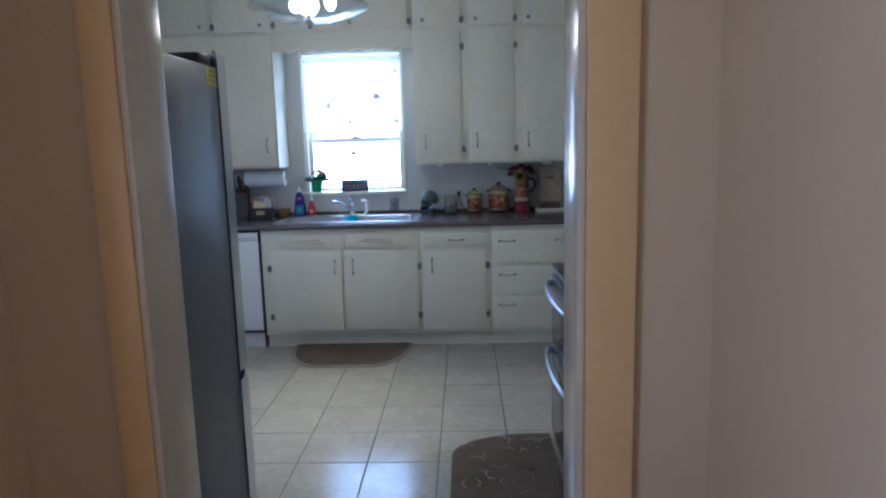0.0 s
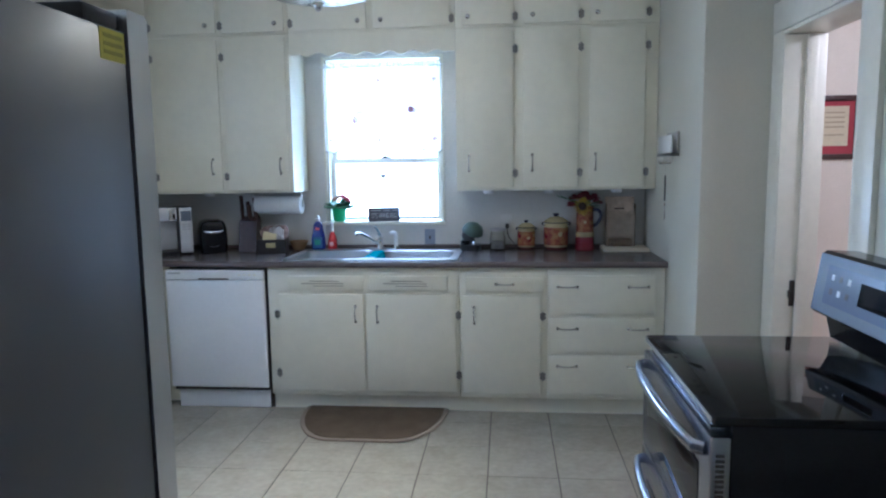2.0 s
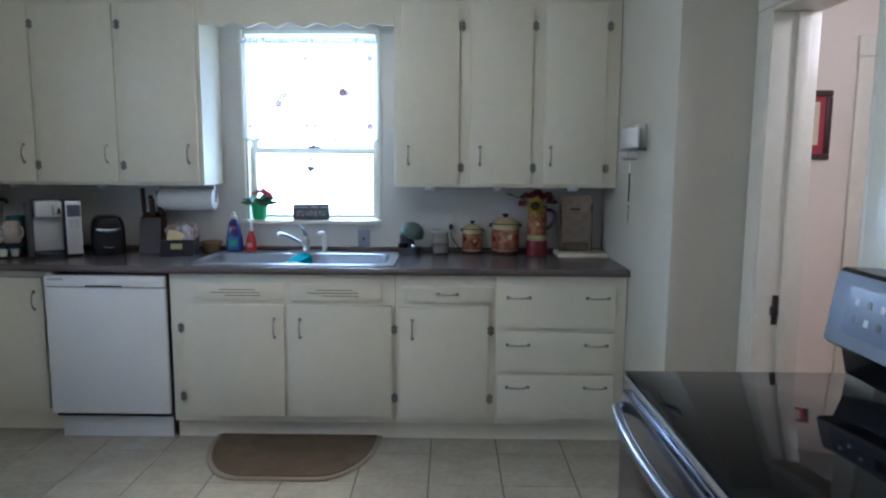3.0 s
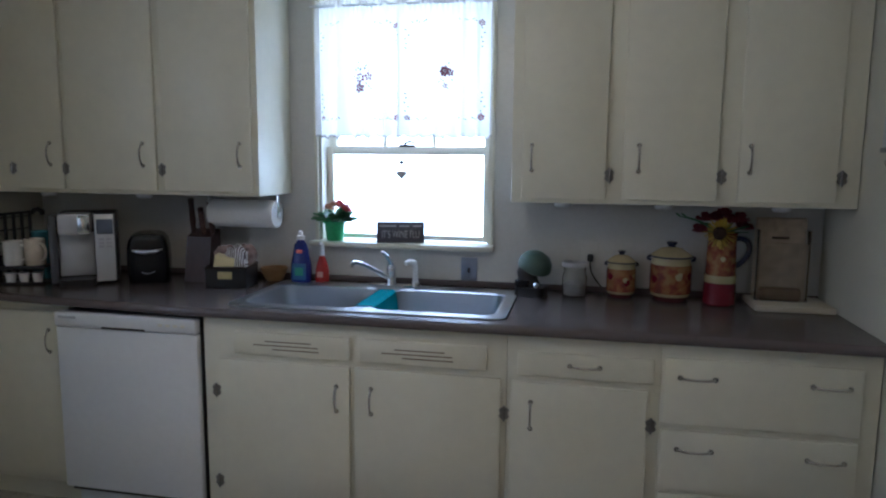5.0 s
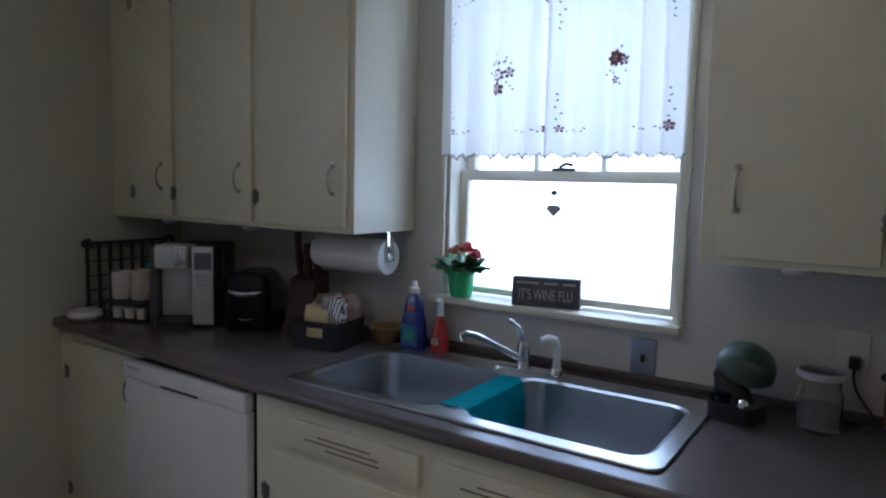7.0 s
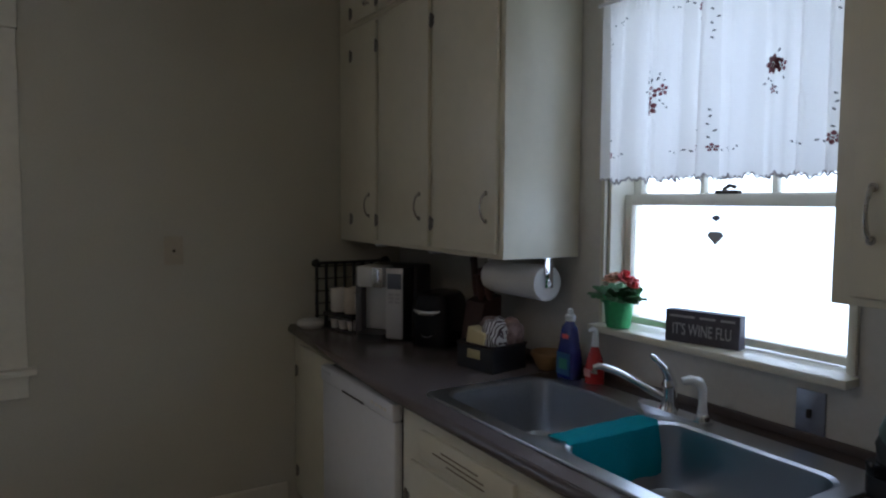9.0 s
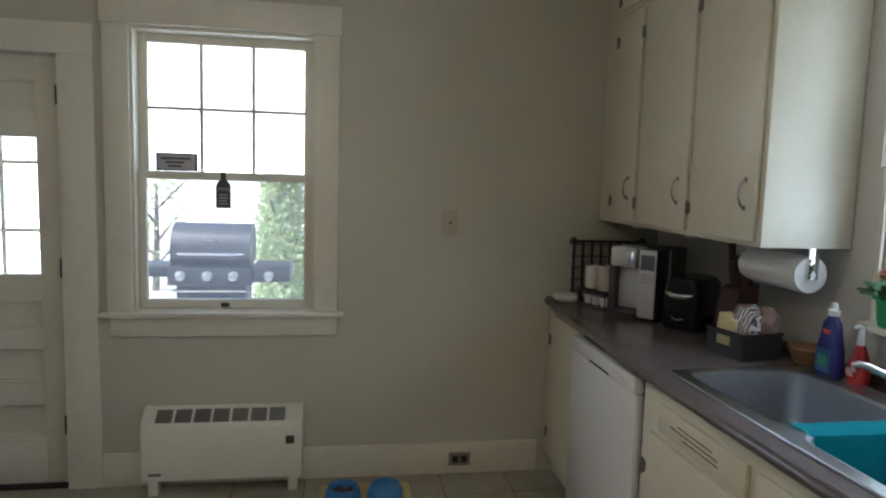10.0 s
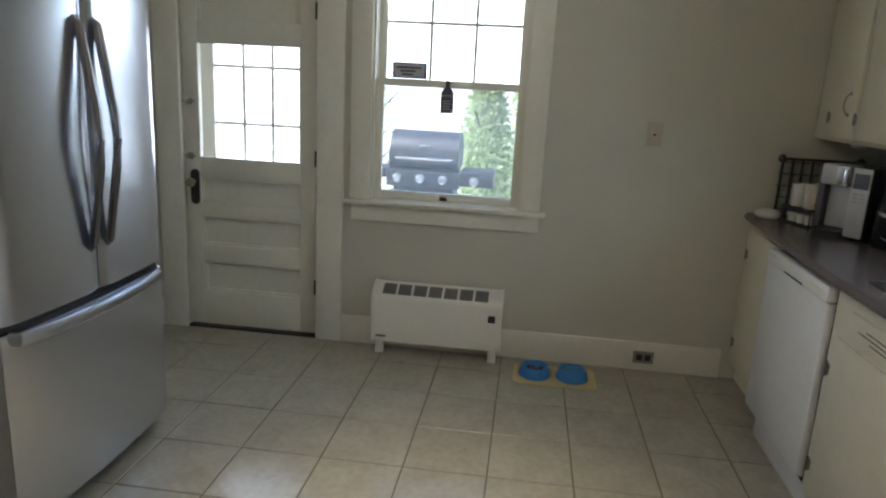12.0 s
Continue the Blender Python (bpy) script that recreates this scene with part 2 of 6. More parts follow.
solid("floor_hall", (-0.80, 0.76, -1.8, 1.134, -0.08, -0.004), WOOD_HALL, "brown wooden hall floor", "floor")
floor = solid("floor", (XW, 1.40, 1.136, YN, -0.08, -0.003), GROUT, "beige ceramic tile floor with dark grout", "floor")

# ---- back door ----
XD = XW - 0.035                                # inner face of the door leaf
door = thing("door_1", (XW - 0.05, 2.09, 0.0), "cream painted panelled back door with a glazed upper part, closed", "door")
tagged(door, kind="structure")
D0, D1 = 1.682, 2.484


def rail(a, b, lo, hi, name="rail"):
    return bpart(name, (XD - 0.04, XD, a, b, lo, hi), TRIM, door, 0.002)


rail(D0, 1.776, 0.012, 2.030, "stile")
rail(2.377, D1, 0.012, 2.030, "stile")
for lo, hi in ((0.012, 0.225), (0.40, 0.51), (0.675, 0.765), (0.905, 1.030), (1.664, 1.785), (1.925, 2.030)):
    rail(1.776, 2.377, lo, hi)
for lo, hi in ((0.225, 0.40), (0.51, 0.675), (0.765, 0.905), (1.785, 1.925)):
    bm = box(bmesh.new(), XD - 0.039, XD - 0.030, 1.776, 2.377, lo, hi)
    for a, b, c, d in ((1.776, 2.377, lo, lo + 0.012), (1.776, 2.377, hi - 0.012, hi), (1.776, 1.788, lo + 0.012, hi - 0.012), (2.365, 2.377, lo + 0.012, hi - 0.012)):
        box(bm, XD - 0.030, XD - 0.012, a, b, c, d)
    part("panel", bm, TRIM, door)
pane = bpart("pane", (XD - 0.024, XD - 0.018, 1.776, 2.377, 1.030, 1.664), GLASS, door, 0)
pane.visible_shadow = False
bm = bmesh.new()
oval = [(1.740 + 0.028 * math.cos(radians(a)), (0.930 if a <= 180 else 0.778) + 0.028 * math.sin(radians(a))) for a in [*range(0, 181, 20), *range(181, 361, 20)]]
back = [bm.verts.new((XD, y, z)) for y, z in oval]
rim = [bm.verts.new((XD + 0.004, y, z)) for y, z in oval]
face = [bm.verts.new((XD + 0.006, 1.740 + (y - 1.740) * 0.88, 0.854 + (z - 0.854) * 0.96)) for y, z in oval]
for lo, hi in ((back, rim), (rim, face)):
    for i in range(len(oval)):
        k = (i + 1) % len(oval)
        bm.faces.new((lo[i], lo[k], hi[k], hi[i]))
bm.faces.new(face)
bm.faces.new(list(reversed(back)))
plate = part("escutcheon", bm, IRON, door, "dark bronze escutcheon plate")
bm = lathe(bmesh.new(), [(0.010, 0.0), (0.010, 0.03), (0.022, 0.036), (0.028, 0.05), (0.024, 0.064), (0.010, 0.07)], (XD + 0.004, 1.738, 0.886), 18, 'X')
part("knob", bm, mat("worn_brass_knob", (0.42, 0.36, 0.22), 0.3, 0.8, var=0.2), plate, "worn brass door knob")
for z in (0.30, 1.06, 1.86):
    bm = lathe(bmesh.new(), [(0.005, -0.055), (0.009, -0.05), (0.009, 0.05), (0.005, 0.055)], (XD + 0.008, 2.491, z), 10)
    box(bm, XD + 0.0005, XD + 0.003, 2.460, 2.488, z - 0.045, z + 0.045)
    part("hinge", bm, IRON, door, "black butt hinge")
for z in (1.345, 1.035):
    bm = tube(bmesh.new(), [(XD + 0.008, 1.655, z), (XD + 0.012, 1.70, z), (XD + 0.010, 1.755, z)], 0.005)
    box(bm, XD, XD + 0.008, 1.700, 1.735, z - 0.018, z + 0.018)
    part("bolt", bm, PULL, door, "worn metal slide bolt")

# casing of the back door: boards butted, header proud
case = thing("door_trim", (XW, 2.09, 0), "cream painted casing round the back door", "trim")
tagged(case, kind="structure")
bpart("jamb_board", (XW, XW + 0.022, 1.545, 1.690, 0, 2.04), TRIM, case)
bpart("jamb_board", (XW, XW + 0.022, 2.488, 2.640, 0, 2.04), TRIM, case)
bpart("head_board", (XW, XW + 0.025, 1.540, 2.645, 2.04, 2.175), TRIM, case)
bpart("threshold", (XW - 0.16, XW + 0.01, 1.69, 2.488, 0, 0.012), IRON, case)
for a, b in ((1.66, 1.69), (2.488, 2.515)):
    bpart("stop", (XW - 0.17, XW - 0.08, a, b, 0, 2.04), TRIM, case)


# ---- windows ----
def sash(parent, ax, x0, x1, p, z0, z1, stile, rails, cols, rows, thick=0.035, glazing=GLASS):
    """A glazed sash in the plane p of axis ax, with muntins."""
    def put(a, b, lo, hi, name, d0=0.0, d1=thick):
        dims = (p - d1, p - d0, a, b, lo, hi) if ax == 'x' else (a, b, p + d0, p + d1, lo, hi)
        return bpart(name, dims, TRIM, sa if name != "sash" else parent, 0.002)
    sa = thing_part("sash", parent)
    put(x0, x0 + stile, z0, z1, "stile")
    put(x1 - stile, x1, z0, z1, "stile")
    put(x0 + stile, x1 - stile, z0, z0 + rails[0], "bottom_rail")
    put(x0 + stile, x1 - stile, z1 - rails[1], z1, "top_rail")
    a0, a1, lo, hi = x0 + stile, x1 - stile, z0 + rails[0], z1 - rails[1]
    for i in range(1, cols):
        m = a0 + (a1 - a0) * i / cols
        put(m - 0.008, m + 0.008, lo, hi, "muntin", 0.004, thick - 0.004)
    for j in range(1, rows):
        m = lo + (hi - lo) * j / rows
        put(a0, a1, m - 0.008, m + 0.008, "muntin", 0.006, thick - 0.006)
    dims = (p - thick / 2 - 0.002, p - thick / 2 + 0.002, a0, a1, lo, hi) if ax == 'x' else (a0, a1, p + thick / 2 - 0.002, p + thick / 2 + 0.002, lo, hi)
    g = bpart("pane", dims, glazing, sa, 0)
    g.visible_shadow = False
    return sa


def thing_part(name, parent):
    e = new(name)
    e.parent = parent
    e.empty_display_size = 0.02
    return e


win_w = thing("window_1", (XW, 3.206, 0.865), "cream painted double-hung window, six panes over one", "window")
tagged(win_w, kind="structure")
sash(win_w, 'x', 2.808, 3.616, XW - 0.085, 1.488, 2.168, 0.040, (0.036, 0.040), 3, 2)
sash(win_w, 'x', 2.808, 3.616, XW - 0.045, 0.866, 1.528, 0.036, (0.044, 0.034), 1, 1, glazing=HAZE_GLASS)
bm = box(bmesh.new(), XW - 0.045, XW - 0.030, 3.185, 3.225, 0.874, 0.894, 0.004)
part("sash_lift", bm, IRON, win_w)
bpart("lining", (XW - 0.17, XW, 2.795, 2.807, 0.865, 2.169), TRIM, win_w, 0.001)
bpart("lining", (XW - 0.17, XW, 3.617, 3.628, 0.865, 2.169), TRIM, win_w, 0.001)
bpart("lining", (XW - 0.17, XW, 2.795, 3.628, 2.170, 2.185), TRIM, win_w, 0.001)
bpart("lining", (XW - 0.17, XW, 2.795, 3.628, 0.850, 0.864), TRIM, win_w, 0.001)
bpart("casing", (XW, XW + 0.022, 2.680, 2.794, 0.862, 2.186), TRIM, win_w)
bpart("casing", (XW, XW + 0.022, 3.629, 3.744, 0.862, 2.186), TRIM, win_w)
bpart("head_casing", (XW, XW + 0.025, 2.672, 3.752, 2.187, 2.32), TRIM, win_w)
bpart("stool", (XW, XW + 0.055, 2.646, 3.775, 0.836, 0.861), TRIM, win_w, 0.006)
bpart("apron", (XW, XW + 0.020, 2.690, 3.745, 0.742, 0.835), TRIM, win_w)

win_n = thing("window_2", (-0.73, YN, 1.105), "white painted double-hung window above the sink", "window")
tagged(win_n, kind="structure")
sash(win_n, 'y', -1.088, -0.318, YN + 0.103, 1.525, 2.215, 0.032, (0.036, 0.045), 3, 1)
sash(win_n, 'y', -1.088, -0.318, YN + 0.063, 1.130, 1.556, 0.028, (0.022, 0.034), 1, 1)
bpart("lining", (-1.102, -1.089, YN - 0.002, YN + 0.15, 1.128, 2.217), TRIM, win_n, 0.001)
bpart("lining", (-0.317, -0.304, YN - 0.002, YN + 0.15, 1.128, 2.217), TRIM, win_n, 0.001)
bpart("lining", (-1.102, -0.304, YN - 0.002, YN + 0.15, 2.218, 2.24), TRIM, win_n, 0.001)
bpart("stool", (-1.135, -0.286, YN - 0.058, YN + 0.15, 1.101, 1.124), TRIM, win_n, 0.005)
bpart("casing", (-1.120, -1.1025, YN - 0.018, YN - 0.003, 1.128, 2.24), TRIM, win_n)
bpart("casing", (-0.3035, -0.288, YN - 0.018, YN - 0.003, 1.128, 2.24), TRIM, win_n)
bm = box(bmesh.new(), -0.740, -0.665, YN + 0.058, YN + 0.082, 1.557, 1.568, 0.003)
tube(bm, [(-0.715, YN + 0.068, 1.571), (-0.69, YN + 0.058, 1.581), (-0.665, YN + 0.048, 1.576)], 0.006)
part("sash_lock", bm, IRON, win_n, "dark metal sash lock")

# ---- doorways ----
hall_case = thing("doorway_trim", (0.036, 1.118, 0), "tan painted casing of the hall doorway", "trim")
tagged(hall_case, kind="structure")
bpart("side_casing", (-0.478, -0.4155, 1.092, 1.118, 0, 2.08), CASING, hall_case, 0.004)
bpart("side_casing", (0.4035, 0.494, 1.092, 1.118, 0, 2.08), CASING, hall_case, 0.004)
bpart("head_casing", (-0.483, 0.499, 1.090, 1.118, 2.0805, 2.19), CASING, hall_case, 0.004)
bpart("lining", (-0.415, -0.400, 1.096, 1.255, 0, 2.065), JAMB, hall_case, 0.003)
bpart("lining", (0.388, 0.403, 1.096, 1.255, 0, 2.065), JAMB, hall_case, 0.003)
bpart("head_lining", (-0.415, 0.403, 1.096, 1.255, 2.0655, 2.08), JAMB, hall_case, 0.002)
bpart("side_casing", (0.4035, 0.513, YS, YS + 0.02, 0, 2.08), TRIM, hall_case, 0.004)

# window added out of view, round the fill light of the hall
added_hall_win = thing("unseen_hall_window", (-0.68, -0.50, 1.02), "white casing of an added, unseen window round the hall fill light", "window")
tagged(added_hall_win, kind="structure")
for d in ((-1.00, -0.921, 0.94, 2.22), (-0.079, 0.0, 0.94, 2.22), (-0.92, -0.08, 2.141, 2.22), (-0.92, -0.08, 0.94, 1.019)):
    bpart("casing", (-0.6795, -0.660, *d), TRIM, added_hall_win, 0.003)
side_case = thing("side_doorway_trim", (XQ, 3.70, 0), "cream painted casing of the side hall doorway", "trim")
tagged(side_case, kind="structure")
bpart("side_casing", (XQ - 0.022, XQ, 4.032, 4.138, 0, 2.076), TRIM, side_case)
bpart("side_casing", (XQ - 0.022, XQ, 3.215, 3.338, 0, 2.076), TRIM, side_case)
bpart("head_casing", (XQ - 0.025, XQ, 3.210, 4.139, 2.077, 2.21), TRIM, side_case)
bpart("lining", (XQ - 0.02, 1.54, 4.012, 4.031, 0, 2.056), TRIM, side_case)
bpart("lining", (XQ - 0.02, 1.54, 3.339, 3.358, 0, 2.056), TRIM, side_case)
bpart("head_lining", (XQ - 0.02, 1.54, 3.339, 4.031, 2.057, 2.075), TRIM, side_case)
bpart("stop", (1.45, 1.50, 4.000, 4.011, 0, 2.056), TRIM, side_case)
bm = box(bmesh.new(), 1.425, 1.449, 4.008, 4.0115, 0.835, 0.955, 0.002)
box(bm, 1.418, 1.432, 3.990, 4.010, 0.875, 0.91, 0.002)
part("strike_plate", bm, IRON, side_case, "dark bronze strike plate")


def base_board(name, dims):
    b = solid(name, dims, TRIM, "cream painted baseboard along the wall", "baseboard", bev=0.004)
    return b


base_board("baseboard", (XW, XW + 0.018, 2.642, 4.80, 0, 0.165))
base_board("baseboard", (XW, XW + 0.018, YS, 1.543, 0, 0.165))
base_board("baseboard", (1.052, XQ - 0.023, 4.122, 4.14, 0, 0.165))

# ---- counter run ----
YB, YU = 4.765, 5.088                           # faces of base and upper cabinets


def pull(parent, x, y, z, vertical=True, n=0.1):
    """A bowed chrome pull with two flat feet."""
    h = n / 2
    if vertical:
        pts = bez((x, y - 0.002, z - h), (x, y - 0.034, z - h * 0.8), (x, y - 0.034, z + h * 0.8), (x, y - 0.002, z + h))
        feet = ((x, z - h), (x, z + h))
    else:
        pts = bez((x - h, y - 0.002, z), (x - h * 0.8, y - 0.034, z), (x + h * 0.8, y - 0.034, z), (x + h, y - 0.002, z))
        feet = ((x - h, z), (x + h, z))
    bm = tube(bmesh.new(), pts, [0.0055, 0.005, 0.0044, 0.004, 0.0038, 0.004, 0.0044, 0.005, 0.0055], 8)
    for fx, fz in feet:
        lathe(bm, [(0.009, -0.004), (0.009, 0.0), (0.006, 0.002)], (fx, y - 0.001, fz), 10, 'Y')
    return part("handle", bm, PULL, parent, "bowed chrome pull")


def surface_hinge(parent, x, y, z, side):
    """A small butterfly surface hinge: a leaf on the frame, one on the door, and the pin."""
    bm = bmesh.new()
    for s in (-1, 1):
        pts = [(0.0, -0.018), (0.009, -0.022), (0.018, -0.012), (0.013, 0.0), (0.018, 0.012), (0.009, 0.022), (0.0, 0.018)]
        vs = [bm.verts.new((x + s * a, y - 0.003, z + b)) for a, b in pts]
        back = [bm.verts.new((x + s * a, y - 0.0005, z + b)) for a, b in pts]
        bm.faces.new(vs)
        bm.faces.new(list(reversed(back)))
        for i in range(len(vs)):
            bm.faces.new((vs[i], vs[(i + 1) % len(vs)], back[(i + 1) % len(vs)], back[i]))
    lathe(bm, [(0.003, -0.028), (0.005, -0.022), (0.005, 0.022), (0.003, 0.028)], (x, y - 0.005, z), 8)
    return part("hinge", bm, HINGE, parent, "tarnished metal surface hinge")


def cab_door(parent, x0, x1, y, z0, z1, handle=None, hinge=None, hz=(), name="door"):
    d = bpart(name, (x0, x1, y - 0.018, y - 0.0005, z0, z1), CAB, parent, 0.005)
    if handle:
        pull(d, handle[0], y - 0.018, handle[1], handle[2] if len(handle) > 2 else True, handle[3] if len(handle) > 3 else 0.095)
    if hinge is not None:
        for z in hz:
            surface_hinge(d, hinge, y - 0.018, z, 1)
    return d


def carcass(parent, x0, x1, y0, y1, z0, z1, name="body"):
    return bpart(name, (x0, x1, y0, y1, z0, z1), CAB, parent, 0.003)


def upper_cabinet(x0, x1, doors, label):
    c = thing("wall_cabinet", ((x0 + x1) / 2, YN, 1.345), label, "cabinet")
    carcass(c, x0, x1, YU, YN - 0.004, 1.340, 2.335)
    carcass(c, x0, x1, YU, YN - 0.004, 2.336, CEILING - 0.004, "top_box")
    for a, b, hx, kx in doors:
        cab_door(c, a, b, YU, 1.357, 2.314, (hx, 1.512), kx, (1.448, 2.202))
        d = cab_door(c, a, b, YU, 2.350, 2.690, None, kx, (2.395, 2.63), "small_door")
        bm = lathe(bmesh.new(), [(0.006, 0.0), (0.006, -0.012), (0.014, -0.018), (0.015, -0.024), (0.009, -0.030)], (hx, YU - 0.018, 2.398), 14, 'Y')
        part("knob", bm, PULL, d, "round metal knob")
    return c


left_up = upper_cabinet(XW + 0.004, -1.238, [(-2.412, -2.165, -2.225, -2.422), (-2.138, -1.706, -1.765, -2.150), (-1.668, -1.262, -1.313, -1.676)], "cream painted wall cabinet with three tall doors")
right_up = upper_cabinet(-0.181, XE - 0.004, [(-0.140, 0.174, -0.103, 0.186), (0.236, 0.570, 0.290, 0.582), (0.640, 0.968, 0.676, 0.980)], "cream painted wall cabinet with three tall doors")

# bridge between the wall cabinets, with its scalloped valance
bridge = thing("bridge_cabinet", (-0.71, YN, 2.335), "cream painted bridge cabinet with scalloped valance above the window", "cabinet")
carcass(bridge, -1.236, -0.183, YU, YN - 0.004, 2.335, CEILING - 0.004)
cab_door(bridge, -1.205, -0.735, YU, 2.350, 2.690, None, -1.217, (2.395, 2.63), "small_door")
cab_door(bridge, -0.690, -0.215, YU, 2.350, 2.690, None, -0.203, (2.395, 2.63), "small_door")
for x in (-0.785, -0.640):
    bm = lathe(bmesh.new(), [(0.006, 0.0), (0.006, -0.012), (0.014, -0.018), (0.015, -0.024), (0.009, -0.030)], (x, YU - 0.018, 2.398), 14, 'Y')
    part("knob", bm, PULL, bridge, "round metal knob")
bm = bmesh.new()
N = 96
pts = []
for i in range(N + 1):
    u = i / N
    x = -1.236 + u * 1.053
    pts.append((x, 2.206 + 0.012 * math.sin(u * 2 * math.pi * 7) * (1 if 0.06 < u < 0.94 else 0)))
prev = None
for x, z in pts:
    q = [bm.verts.new((x, YU + dy, zz)) for dy, zz in ((0, z), (0, 2.335), (0.018, 2.335), (0.018, z))]
    if prev:
        for k in range(4):
            bm.faces.new((prev[k], prev[(k + 1) % 4], q[(k + 1) % 4], q[k]))
    else:
        bm.faces.new(q)
    prev = q
bm.faces.new(list(reversed(prev)))
part("valance", bm, CAB, bridge, "scalloped wooden valance board")

# base cabinets
def base_cabinet(x0, x1, label, YB=YB):
    c = thing("base_cabinet", ((x0 + x1) / 2, YN, 0), label, "cabinet")
    if x0 < -1.4 or x0 > -1.0:
        carcass(c, x0, x1, YB, YN - 0.004, 0.103, 0.899)
    else:
        carcass(c, x0, x1, YB, YB + 0.02, 0.103, 0.899)
        bpart("side", (x0, x0 + 0.02, YB + 0.021, YN - 0.004, 0.103, 0.899), CAB, c, 0)
        bpart("bottom", (x0 + 0.02, x1, YB + 0.021, YN - 0.004, 0.103, 0.123), CAB, c, 0)
    bpart("toe_kick", (x0, x1, YB + 0.045, YB + 0.065, 0.0, 0.102), CAB, c, 0)
    return c


def vent_front(c, x0, x1, z0, z1):
    """A false drawer front with three slots, laid on as strips in the colour of their shade."""
    d = bpart("false_front", (x0, x1, YB - 0.018, YB - 0.0005, z0, z1), CAB, c, 0.006)
    w, m = (x1 - x0), (x0 + x1) / 2
    for k, (dx, l) in enumerate(((-0.01, 0.40), (-0.02, 0.56), (0.02, 0.40))):
        z = z1 - 0.032 - k * 0.015
        bpart("vent_slot", (m + dx - w * l / 2, m + dx + w * l / 2, YB - 0.0195, YB - 0.016, z - 0.002, z + 0.002), SLOT, d, 0, "narrow strip in the shade colour of a vent slot")
    return d


c1 = base_cabinet(XW + 0.003, -1.985, "cream painted base cabinet with one door", 4.845)
cab_door(c1, -2.50, -2.030, 4.845, 0.136, 0.860, (-2.075, 0.735), -2.512, (0.245, 0.73))
c2 = base_cabinet(-1.325, -0.150, "cream painted sink cabinet with two doors and slotted false fronts")
cab_door(c2, -1.256, -0.731, YB, 0.136, 0.738, (-0.780, 0.617), -1.266, (0.246, 0.614))
cab_door(c2, -0.712, -0.168, YB, 0.136, 0.738, (-0.646, 0.617), -0.156, (0.246, 0.614))
vent_front(c2, -1.191, -0.729, 0.763, 0.850)
vent_front(c2, -0.688, -0.221, 0.763, 0.850)
c3 = base_cabinet(-0.149, 0.372, "cream painted base cabinet with drawer and door")
cab_door(c3, -0.132, 0.332, YB, 0.136, 0.732, (-0.063, 0.615), 0.343, (0.246, 0.612))
cab_door(c3, -0.112, 0.347, YB, 0.757, 0.842, (0.118, 0.802, False, 0.10), None, (), "drawer_front")
c4 = base_cabinet(0.373, XE - 0.006, "cream painted base cabinet with three wide drawers")
for z0, z1 in ((0.625, 0.853), (0.392, 0.603), (0.136, 0.376)):
    d = cab_door(c4, 0.379, 0.987, YB, z0, z1, (0.486, z1 - 0.065, False, 0.11), None, (), "drawer")
    pull(d, 0.893, YB - 0.018, z1 - 0.065, False, 0.11)

# worktop with the sink cut out
TOP = 0.938                                    # height of the worktop
SX0, SX1, SY0, SY1 = -1.240, -0.165, 4.795, 5.330
wt = thing("worktop", (-0.77, YN, TOP - 0.037), "dark brown laminate worktop with rounded front edge", "worktop")
bm = bmesh.new()
outer = ((XW + 0.002, 4.822), (-1.40, 4.735), (XE - 0.002, 4.735), (XE - 0.002, YN - 0.003), (XW + 0.002, YN - 0.003))
inner = ((SX0 + 0.02, SY0 + 0.03), (SX0 + 0.03, SY0 + 0.02), (SX1 - 0.02, SY0 + 0.02), (SX1 - 0.02, SY1 - 0.02), (SX0 + 0.02, SY1 - 0.02))
loops = [[bm.verts.new((x, y, z)) for x, y in lp] for lp, z in ((outer, TOP - 0.001), (inner, TOP - 0.001), (inner, TOP - 0.037), (outer, TOP - 0.037))]
for a, b in zip(loops, loops[1:] + loops[:1]):
    for i in range(5):
        bm.faces.new((a[i], a[(i + 1) % 5], b[(i + 1) % 5], b[i]))
part("top", bm, COUNTER, wt)
bm = tube(bmesh.new(), [(XW + 0.004, 4.850, TOP - 0.019), (XW + 0.012, 4.832, TOP - 0.019), (XW + 0.03, 4.821, TOP - 0.019), (-1.40, 4.736, TOP - 0.019), (XE - 0.003, 4.736, TOP - 0.019)], 0.0178, 12)
part("front_edge", bm, COUNTER, wt)
bpart("upstand", (XW + 0.002, XE - 0.002, YN - 0.016, YN - 0.0025, TOP - 0.0005, TOP + 0.024), COUNTER, wt, 0.004)

# ---- dishwasher ----
dw = thing("dishwasher", (-1.66, YB, 0), "white dishwasher with control strip, closed", "dishwasher")
bpart("tub", (-1.960, -1.348, YB + 0.01, YN - 0.02, 0.12, 0.88), PLASTIC_K, dw, 0)
bpart("door", (-1.966, -1.342, YB - 0.022, YB + 0.009, 0.145, 0.824), WHITE, dw, 0.006)
cp = bpart("control_panel", (-1.966, -1.342, YB - 0.030, YB + 0.009, 0.826, 0.886), WHITE, dw, 0.008)
bpart("badge", (-1.945, -1.865, YB - 0.0312, YB - 0.0298, 0.862, 0.872), mat("grey_print", (0.42, 0.43, 0.45), 0.5), cp, 0)
for i in range(4):
    bpart("button", (-1.50 + i * 0.032, -1.482 + i * 0.032, YB - 0.0325, YB - 0.0298, 0.852, 0.862), IVORY, cp, 0.001)
# dark bar on the panel for the shade in the grip
bpart("grip_shade", (-1.75, -1.56, YB - 0.0306, YB - 0.02, 0.828, 0.836), GAP, cp, 0)
